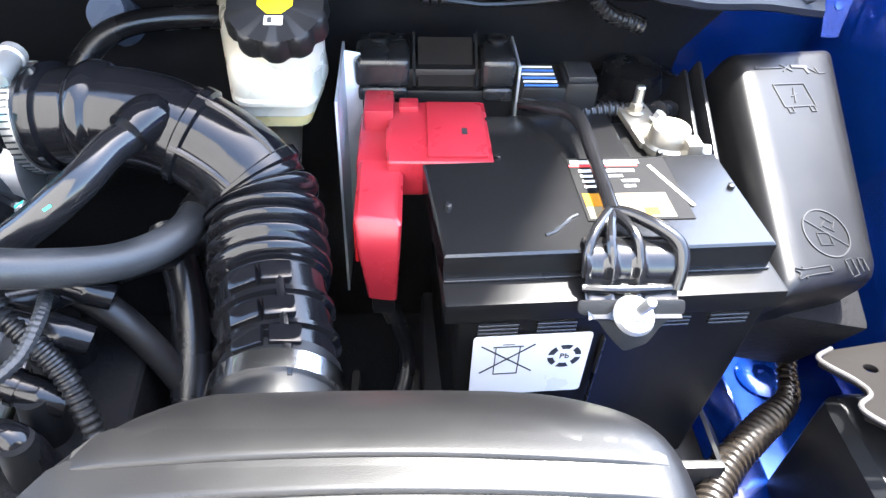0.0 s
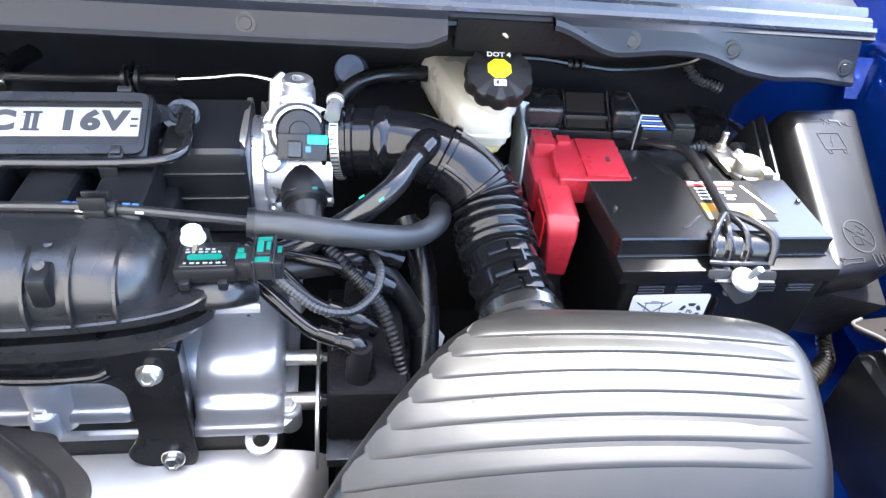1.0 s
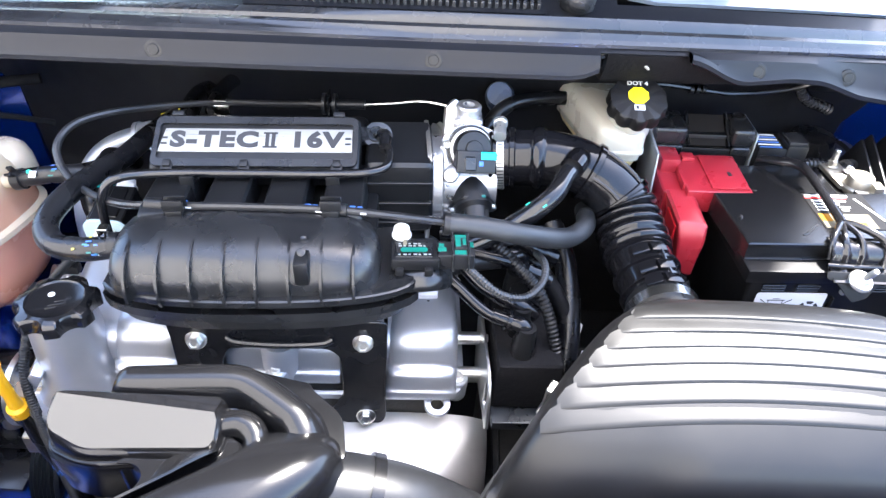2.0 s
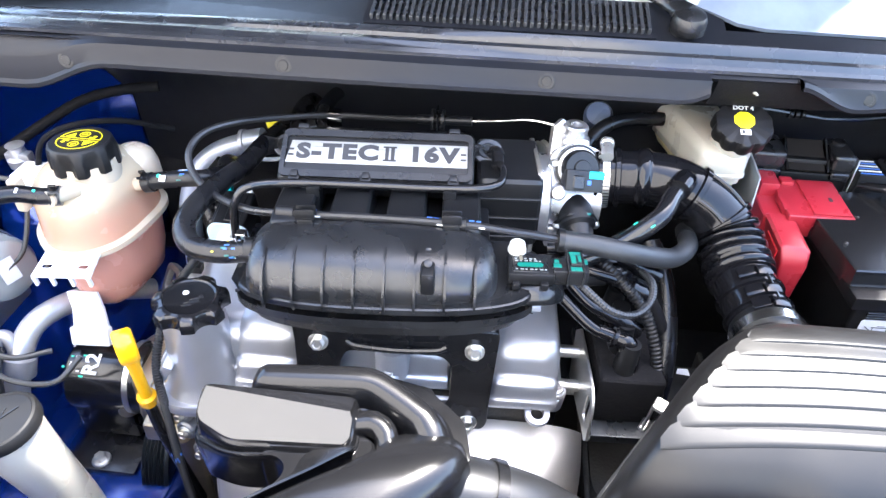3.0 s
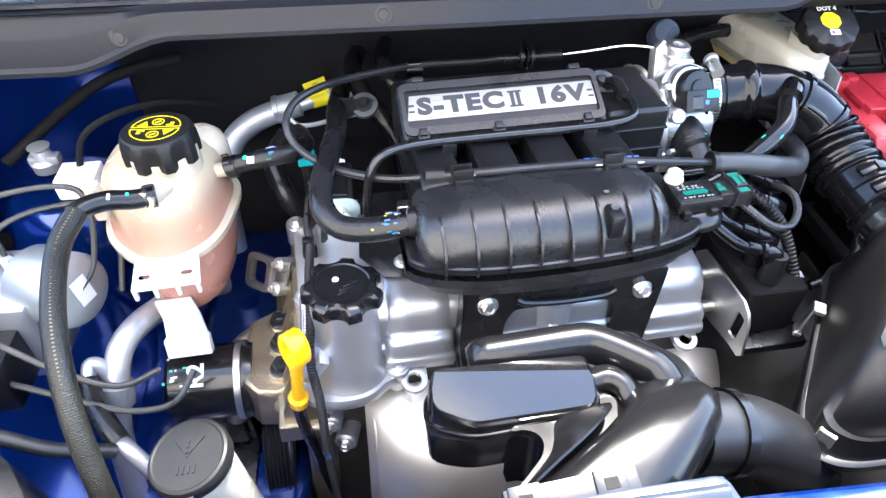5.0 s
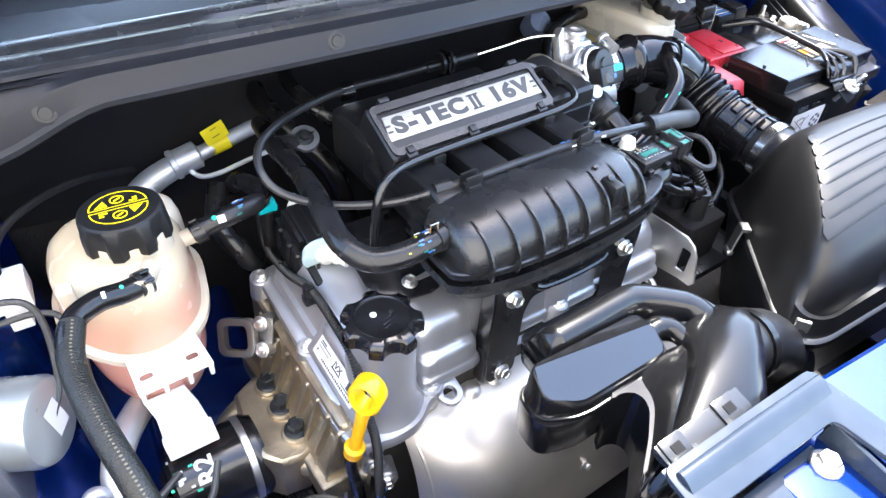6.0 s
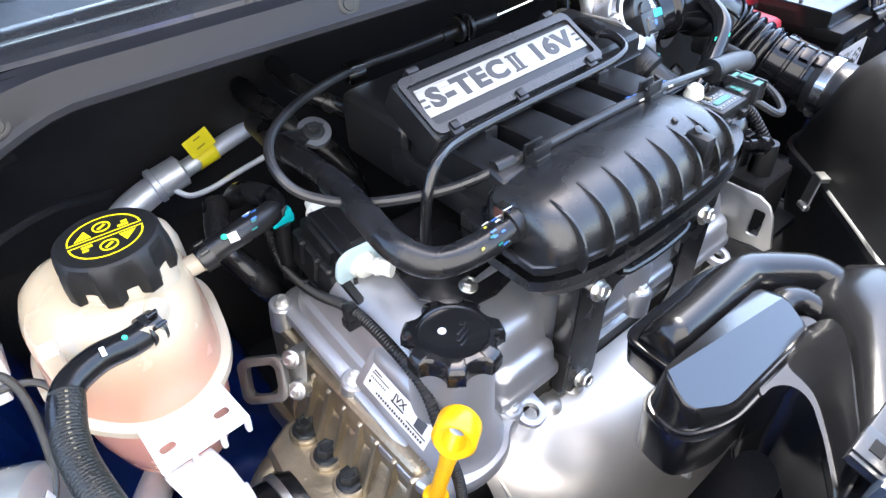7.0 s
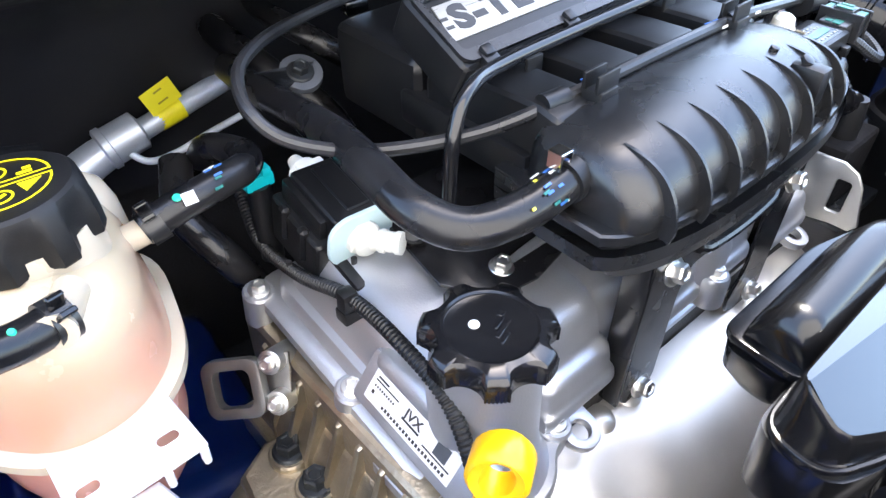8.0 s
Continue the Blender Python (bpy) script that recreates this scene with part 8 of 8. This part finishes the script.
        part("print_disc", slab(circle(0.0078, 24, 0.0, sgn * 0.0155), 0.0004, top, holes=[circle(0.0064, 24, 0.0, sgn * 0.0155)]), PRINT_YELLOW, cap, smooth=0)
        part("print_bar", box((-0.004, sgn * 0.0155 - 0.0012, 0), (0.004, sgn * 0.0155 + 0.0012, 0.0004), 0, m=top @ Matrix.Translation((0, sgn * 0.0155, 0)) @ Matrix.Rotation(radians(35), 4, "Z") @ Matrix.Translation((0, -sgn * 0.0155, 0))), PRINT_YELLOW, cap, smooth=0)
        part("print_triangle", slab([(-sgn * 0.0245, sgn * 0.0055), (-sgn * 0.0105, sgn * 0.0055), (-sgn * 0.0145, sgn * 0.0175)], 0.0004, top), PRINT_YELLOW, cap, smooth=0)
        for dx, w in ((0.0135, 0.009), (0.0155, 0.005)):
            part("print_bar", box((sgn * dx - w / 2 + sgn * 0.003, sgn * (0.007 if w > 0.006 else 0.012) - 0.0014, 0), (sgn * dx + w / 2 + sgn * 0.003, sgn * (0.007 if w > 0.006 else 0.012) + 0.0014, 0.0004), 0, m=top), PRINT_YELLOW, cap, smooth=0)
    # stubs
    part("stub", lathe([(0.0085, -0.03), (0.0085, 0.012), (0.0095, 0.014)], frame_to((-0.764, 0.383, 0.853), (1, 0.0, 0.12)), 18), TANK, ob)
    part("stub", lathe([(0.0085, -0.02), (0.0085, 0.012), (0.0095, 0.014)], frame_to((-0.805, 0.305, 0.884), (-0.35, -0.9, 0.15)), 18), TANK, ob)
    return ob


coolant_tank()


def spring_clamp(ob, p, d, r):
    band(ob, p, d, r, 0.011, PLASTIC_SATIN, "clamp", "black steel spring clamp")
    m = frame_to(p, d, (0, -0.5, 0.8))
    for q in (0.25, -0.25):
        part("clamp_ear", box((r, -0.003, -0.004), (r + 0.009, 0.0, 0.004), 0.0006, 1, m @ Matrix.Rotation(q, 4, "Z")), GLOSS, ob)


def tank_hoses():
    pts = [(-0.803, 0.304, 0.884), (-0.822, 0.297, 0.886), (-0.845, 0.288, 0.893), (-0.865, 0.27, 0.895), (-0.872, 0.235, 0.888), (-0.866, 0.185, 0.878), (-0.856, 0.14, 0.862), (-0.848, 0.105, 0.83), (-0.841, 0.08, 0.79), (-0.833, 0.055, 0.73), (-0.83, 0.04, 0.64)]
    ob = hose("overflow_hose", pts, 0.0098, "black rubber coolant hose in a woven sleeve", "hose", RUBBER, seg=18)
    part("sleeve", sweep(pts[3:], 0.0102, seg=20, ribs=0.0022, depth=0.00015), BRAID, ob, "woven protective sleeve")
    off = Vector((0.002, -0.0040, 0.0077))
    part("seam", sweep([Vector(p) + off for p in pts[3:]], 0.0011, seg=8, ribs=0.0034, depth=0.0007), SEAM_GOLD, ob, "zigzag seam of gold grey thread")
    spring_clamp(ob, (-0.808, 0.3022, 0.8845), (-0.9, -0.35, 0.1), 0.0105)
    part("printed_mark", box((-0.0015, -0.003, 0.0), (0.0015, 0.003, 0.0006), 0, m=frame_to((-0.838, 0.2845, 0.9005), (0.1, -0.5, 0.85))), INK_WHITE, ob)
    part("paint_dot", lathe([(0.002, 0.0), (0.0015, 0.0015)], frame_to((-0.824, 0.2925, 0.896), (0.0, -0.4, 0.9)), 10), GREEN_DOT, ob)
    ob = hose("coolant_hose", [(-0.752, 0.384, 0.855), (-0.73, 0.385, 0.86), (-0.70, 0.39, 0.862), (-0.678, 0.402, 0.858), (-0.668, 0.43, 0.85), (-0.68, 0.47, 0.84), (-0.68, 0.52, 0.80)], 0.0105, "black rubber coolant hose from the tank", "hose", RUBBER, seg=18)
    spring_clamp(ob, (-0.745, 0.384, 0.8563), (1, 0, 0.2), 0.0112)
    dashes(ob, (-0.705, 0.3885, 0.862), (1, 0.2, 0.0), 0.0105, (BLUE_TAPE, TEAL, INK_WHITE), 7)
    part("paint_dot", lathe([(0.003, 0.0), (0.002, 0.0015)], frame_to((-0.728, 0.38, 0.8698), (0, -0.3, 0.95)), 10), GREEN_DOT, ob)
    part("printed_mark", box((-0.004, -0.004, 0.0), (0.004, 0.004, 0.0006), 0, m=frame_to((-0.722, 0.3765, 0.8685), (0, -0.6, 0.8))), INK_WHITE, ob)


tank_hoses()


def alu_pipe():
    ob = thing("air_conditioning_pipe", (-0.72, 0.62, 0.772), "bright aluminium air conditioning pipe with a yellow tag", "pipe")
    FRAME_OF[ob] = Matrix.Translation((0.72, -0.62, -0.8))
    pts = [(-0.60, 0.652, 0.824), (-0.64, 0.645, 0.818), (-0.69, 0.638, 0.809), (-0.735, 0.636, 0.798), (-0.77, 0.63, 0.785), (-0.797, 0.618, 0.765), (-0.813, 0.60, 0.735), (-0.82, 0.58, 0.69), (-0.822, 0.565, 0.60)]
    part("pipe", sweep(pts, [0.0105, 0.0105, 0.0105, 0.0165, 0.0175, 0.0175, 0.0175, 0.0175, 0.0175], seg=20), PIPE, ob)
    d = (-0.97, -0.05, -0.2)
    part("collar", lathe([(0.0105, -0.02), (0.0185, -0.017), (0.0185, 0.012), (0.0205, 0.013), (0.0205, 0.019), (0.0175, 0.021)], frame_to((-0.712, 0.637, 0.806), d), 24), PIPE, ob)
    band(ob, (-0.664, 0.6415, 0.8140), d, 0.0112, 0.026, TAG, "tag_wrap", "yellow paper tag wrapped round the pipe", thick=0.0004)
    flag = frame_to((-0.668, 0.636, 0.835), (0.1, -0.9, 0.25), (1, 0.05, 0.3))
    t = part("tag_flag", box((-0.0165, -0.011, -0.0003), (0.0165, 0.011, 0.0003), 0, m=flag), TAG, ob, "yellow paper tag")
    for x, y, w in ((-0.004, 0.005, 0.009), (-0.006, -0.005, 0.011)):
        part("print_bar", box((x, y, 0.0003), (x + w, y + 0.0016, 0.0006), 0, m=flag), OLIVE, t, smooth=0)
    part("thin_pipe", sweep([(-0.715, 0.625, 0.80), (-0.7, 0.615, 0.788), (-0.675, 0.61, 0.79), (-0.645, 0.605, 0.80), (-0.61, 0.6, 0.81)], 0.0035, seg=10), PIPE, ob)
    return ob


alu_pipe()


def dipstick():
    ob = thing("oil_dipstick", (-0.684, 0.168, 0.66), "bright yellow plastic oil dipstick handle", "dipstick")
    c = Vector((-0.670, 0.153, 0.8155))
    ax = (Vector((-0.670, 0.153, 0.8155)) - Vector((-0.682, 0.1685, 0.715))).normalized()
    side = Vector((0.58, -0.81, 0.0))
    side = (side - ax * side.dot(ax)).normalized()
    nrm = ax.cross(side)
    ring = [c + side * 0.0125 * math.cos(2 * math.pi * k / 24) + ax * 0.019 * math.sin(2 * math.pi * k / 24) for k in range(25)]
    rows = []
    for p in ring[:-1]:
        o = (p - c).normalized()
        rows.append([p + o * a + nrm * b for a, b in ((0.0035, -0.007), (0.0035, 0.007), (0.001, 0.009), (-0.004, 0.007), (-0.004, -0.007), (0.001, -0.009))])
    bm = bmesh.new()
    vs = [[bm.verts.new(q) for q in r] for r in rows]
    for i in range(24):
        for j in range(6):
            bm.faces.new((vs[i][j], vs[(i + 1) % 24][j], vs[(i + 1) % 24][(j + 1) % 6], vs[i][(j + 1) % 6]))
    part("loop", bm, YELLOW, ob, smooth=60)
    a, b = c - ax * 0.017, Vector((-0.682, 0.1685, 0.715))
    part("stem", sweep([a, a.lerp(b, 0.3), a.lerp(b, 0.7), b], [0.0085, 0.0062, 0.006, 0.0075], seg=12, squash=1.0), YELLOW, ob)
    part("collar", lathe([(0.007, -0.008), (0.010, -0.007), (0.0105, 0.006), (0.007, 0.009)], frame_to(b, ax), 18), YELLOW, ob)
    part("guide_tube", sweep([b, b - ax * 0.03, (-0.682, 0.172, 0.64), (-0.67, 0.18, 0.5)], 0.0065, seg=12), BLACK_PAINT, ob)
    return ob


dipstick()


def engine_mount():
    ob = thing("engine_mount", (-0.815, 0.26, 0.52), "glossy black cylindrical engine mount with white marking", "engine mount")
    m = frame_to((-0.811, 0.276, 0.614), (1, 0.06, -0.05), (0, -0.45, 0.9))
    can = part("drum", lathe([(0.03, -0.044), (0.042, -0.043), (0.0465, -0.038), (0.0465, 0.036), (0.042, 0.038)], m, 40), GLOSS, ob)
    part("rim", lathe([(0.046, 0.035), (0.0488, 0.036), (0.0488, 0.043), (0.046, 0.044)], m, 40), STEEL, ob)
    part("end_cap", lathe([(0.0475, 0.042), (0.0485, 0.046), (0.046, 0.056), (0.03, 0.058)], m, 40), BLACK_PAINT, ob)
    words(can, "R2", frame_to(m @ Vector((0.0470, 0.0, -0.006)), m.to_3x3() @ Vector((1, 0, 0)), (0, 0.9, 0.45)), 0.026, INK_WHITE, bold=0.0008)
    # Scattered pale dashes put the drum's shine into colour beside the print.
    random.seed(21)
    for k in range(9):
        a, h = random.uniform(-0.35, 0.35), random.uniform(-0.034, -0.012)
        q = m @ Vector((0.0467 * math.cos(a), 0.0467 * math.sin(a), h))
        w = random.uniform(0.002, 0.006)
        part("print_mark", box((-w / 2, -0.0012, 0), (w / 2, 0.0012, 0.0004), 0, m=frame_to(q, m.to_3x3() @ Vector((math.cos(a), math.sin(a), 0)), (1, 0.06, -0.05))), INK_WHITE if k % 3 else GREEN_DOT, can, smooth=0)
    for k in range(4):
        q = m @ Vector((0.0405, -0.0235, -0.04))
        part("print_mark", box((-0.0012, -0.0016, 0), (0.0012, 0.0016, 0.0004), 0, m=frame_to(q + Vector((0.0015, -0.001 * k, -0.005 * k)), m.to_3x3() @ Vector((0.87, -0.5, 0)), (1, 0, 0))), INK_WHITE, can)
    part("paint_dot", lathe([(0.002, 0.0), (0.0015, 0.001)], frame_to(m @ Vector((0.0466, 0.006, -0.042)), m.to_3x3() @ Vector((1, 0, 0))), 10), GREEN_DOT, can)
    part("bracket", join(box((-0.865, 0.19, 0.513), (-0.765, 0.3, 0.52), 0.002), box((-0.862, 0.25, 0.515), (-0.852, 0.3, 0.62), 0.003), box((-0.778, 0.25, 0.515), (-0.768, 0.3, 0.62), 0.003), box((-0.855, 0.24, 0.53), (-0.775, 0.25, 0.6), 0.004)), BLACK_PAINT, ob)
    fastener(ob, (-0.817, 0.205, 0.52), (0, 0, 1), 0.014, 1.8, 0.7)
    return ob


engine_mount()


def washer_filler():
    ob = thing("washer_filler", (-0.74, 0.07, 0.52), "white washer filler neck with a black embossed cap", "filler neck")
    part("neck", sweep([(-0.752, 0.066, 0.79), (-0.748, 0.068, 0.75), (-0.742, 0.074, 0.69), (-0.738, 0.08, 0.62), (-0.738, 0.08, 0.53)], [0.0305, 0.029, 0.026, 0.025, 0.028], seg=32), TANK_WHITE, ob)
    m = frame_to((-0.7535, 0.0665, 0.79), (-0.12, -0.08, 0.98), (1, 0, 0.1)) @ Matrix.Diagonal((0.91, 0.91, 1, 1))
    cap = part("cap", lathe([(0.035, -0.006), (0.0375, -0.005), (0.0382, 0.004), (0.036, 0.0075), (0.0335, 0.0085), (0.032, 0.0075), (0.001, 0.0078)], m, 44), CAP_MATT, ob)
    part("tab", box((-0.009, -0.044, -0.004), (0.009, -0.034, 0.004), 0.002, 2, m), CAP_MATT, ob)
    for a in (38, -38):
        part("embossed_mark", box((-0.001, 0.002, 0.0076), (0.001, 0.021, 0.0088), 0, m=m @ Matrix.Rotation(radians(a), 4, "Z")), PLASTIC, cap, smooth=0)
    for k in range(4):
        part("embossed_mark", box((-0.0008, -0.002 + 0.0045 * k, 0.0076), (0.0008, 0.0005 + 0.0045 * k, 0.0088), 0, m=m), PLASTIC, cap, smooth=0)
    for k in (-0.007, -0.002, 0.003, 0.008):
        part("embossed_mark", box((k - 0.0008, -0.018, 0.0076), (k + 0.0008, -0.010, 0.0088), 0, m=m), PLASTIC, cap, smooth=0)
    return ob


washer_filler()


def silver_pipe():
    ob = thing("air_conditioning_line", (-0.86, 0.2, 0.5), "dull silver air conditioning line with service valve", "pipe")
    part("pipe", sweep([(-0.80, 0.40, 0.66), (-0.835, 0.355, 0.69), (-0.868, 0.305, 0.705), (-0.887, 0.268, 0.70), (-0.893, 0.235, 0.672), (-0.90, 0.21, 0.62), (-0.905, 0.19, 0.54), (-0.905, 0.18, 0.5)], 0.0145, seg=18), PIPE_DULL, ob)
    part("collar", lathe([(0.0145, -0.016), (0.0195, -0.014), (0.0195, 0.01), (0.0145, 0.014)], frame_to((-0.894, 0.231, 0.665), (-0.12, -0.45, -0.88)), 22), PIPE_DULL, ob)
    part("branch", sweep([(-0.894, 0.235, 0.672), (-0.903, 0.245, 0.70), (-0.913, 0.244, 0.704), (-0.914, 0.230, 0.694)], 0.008, seg=14), PIPE_DULL, ob)
    part("branch_hose", sweep([(-0.913, 0.229, 0.695), (-0.902, 0.203, 0.69), (-0.88, 0.173, 0.685), (-0.868, 0.159, 0.68)], 0.0115, seg=14), RUBBER, ob)
    part("branch_end", sweep([(-0.869, 0.16, 0.68), (-0.854, 0.148, 0.676), (-0.835, 0.135, 0.65), (-0.825, 0.13, 0.6)], 0.0085, seg=14), PIPE_DULL, ob)
    return ob


silver_pipe()


def abs_unit():
    ob = thing("brake_modulator", (-0.96, 0.33, 0.6), "silver brake modulator block with a round motor", "brake modulator")
    part("block", box((-1.045, 0.27, 0.66), (-0.965, 0.37, 0.77), 0.004), CAST, ob)
    m = frame_to((-0.975, 0.33, 0.755), (0.85, -0.45, 0.1)) @ Matrix.Diagonal((0.93, 0.93, 1, 1))
    part("motor", lathe([(0.046, 0.0), (0.046, 0.055), (0.043, 0.062), (0.038, 0.064), (0.001, 0.065)], m, 36), MOTOR, ob)
    part("label", box((-0.011, -0.018, 0.0), (0.011, 0.018, 0.0006), 0, m=m @ Matrix.Translation((0.004, 0, 0.0655))), PAPER, ob, "small white barcode label")
    part("plug", box((-1.05, 0.21, 0.68), (-0.98, 0.27, 0.745), 0.004), PLASTIC, ob)
    for k in range(3):
        part("union", lathe([(0.008, 0.0), (0.008, 0.014), (0.005, 0.018)], Matrix.Translation((-1.025 + 0.025 * k, 0.34, 0.77)), 6), STEEL, ob, smooth=25)
    return ob


abs_unit()
for k, (pts, r) in enumerate((([(-1.025, 0.34, 0.785), (-1.025, 0.345, 0.83), (-1.0, 0.36, 0.85), (-0.93, 0.37, 0.855), (-0.9, 0.36, 0.84), (-0.905, 0.33, 0.78), (-0.92, 0.3, 0.76)], 0.0032),
                              ([(-1.0, 0.34, 0.785), (-1.0, 0.35, 0.815), (-0.96, 0.37, 0.825), (-0.9, 0.38, 0.82), (-0.88, 0.36, 0.80), (-0.885, 0.32, 0.74)], 0.0032),
                              ([(-1.04, 0.24, 0.72), (-0.97, 0.215, 0.715), (-0.91, 0.2, 0.70), (-0.86, 0.19, 0.69), (-0.82, 0.2, 0.685), (-0.80, 0.23, 0.70)], 0.0036),
                              ([(-1.04, 0.26, 0.78), (-0.98, 0.23, 0.77), (-0.92, 0.21, 0.74), (-0.87, 0.205, 0.715), (-0.835, 0.23, 0.705)], 0.0036))):
    hose("brake_line", pts, r, "thin dark brake line bent round the modulator", "brake line", BRAKE_LINE, group="brake lines", seg=10)


def white_clips():
    ob = thing("line_holder", (-0.95, 0.42, 0.84), "white plastic line holder beside the tank", "holder")
    part("block", join(box((-0.95, 0.40, 0.812), (-0.905, 0.44, 0.838), 0.003), box((-0.935, 0.41, 0.78), (-0.915, 0.43, 0.815), 0.002)), WHITE, ob)
    ob = thing("pipe_union", (-0.99, 0.47, 0.845), "grey plastic pipe union on the strut tower", "union")
    part("union", join(lathe([(0.016, 0.0), (0.017, 0.012), (0.012, 0.016), (0.010, 0.028), (0.013, 0.032), (0.001, 0.033)], Matrix.Translation((-0.985, 0.47, 0.81)), 18), box((-1.0, 0.46, 0.82), (-0.965, 0.475, 0.832), 0.003)), PIPE_DULL, ob)


white_clips()
hose("wing_loom", [(-1.05, 0.50, 0.80), (-0.99, 0.55, 0.835), (-0.94, 0.58, 0.86), (-0.89, 0.60, 0.87), (-0.84, 0.62, 0.87)], 0.0078, "black taped loom behind the strut tower", "wiring loom", LOOM_MATT, seg=12)
hose("tank_cable", [(-0.93, 0.43, 0.83), (-0.915, 0.44, 0.87), (-0.88, 0.46, 0.885), (-0.83, 0.49, 0.88), (-0.78, 0.53, 0.85)], 0.004, "thin black cable behind the coolant tank", "cable", LOOM_MATT, seg=8)
hose("lower_loom", [(-1.06, 0.17, 0.74), (-0.98, 0.15, 0.735), (-0.92, 0.14, 0.71), (-0.87, 0.15, 0.68)], 0.0075, "grey rubber hose beside the brake modulator", "hose", RUBBER_GREY, seg=12)


def headlamp_back():
    ob = thing("headlamp_housing", (-0.97, 0.05, 0.6), "dark grey plastic headlamp housing", "headlamp housing")
    part("shell", stack([(round_corners([(-1.06, -0.06), (-0.9, -0.06), (-0.885, 0.06), (-0.93, 0.13), (-1.06, 0.15)], 0.03), 0.6), (round_corners([(-1.06, -0.06), (-0.905, -0.06), (-0.89, 0.05), (-0.94, 0.12), (-1.06, 0.14)], 0.03), 0.75), (round_corners([(-1.05, -0.05), (-0.92, -0.05), (-0.91, 0.04), (-0.95, 0.10), (-1.05, 0.12)], 0.03), 0.765)]), PLASTIC_GREY, ob)
    part("vent_rim", sweep([(-0.945, -0.02, 0.767), (-0.93, 0.03, 0.767), (-0.955, 0.08, 0.767), (-1.0, 0.1, 0.767)], 0.003, seg=8), PLASTIC, ob)
    return ob


headlamp_back()
hose("rear_hose", [(-0.70, 0.50, 0.82), (-0.715, 0.46, 0.80), (-0.70, 0.43, 0.77), (-0.68, 0.44, 0.72)], 0.0125, "black rubber heater hose behind the engine", "hose", RUBBER, seg=14)
hose("heater_hose", [(-0.6, 0.66, 0.85), (-0.61, 0.6, 0.86), (-0.60, 0.54, 0.85), (-0.56, 0.50, 0.80), (-0.54, 0.48, 0.70)], 0.013, "black rubber heater hose behind the engine", "hose", RUBBER, seg=14)
hose("heater_hose", [(-0.55, 0.68, 0.87), (-0.57, 0.6, 0.875), (-0.56, 0.53, 0.87), (-0.5, 0.5, 0.82)], 0.010, "black rubber heater hose behind the engine", "hose", RUBBER, seg=14)
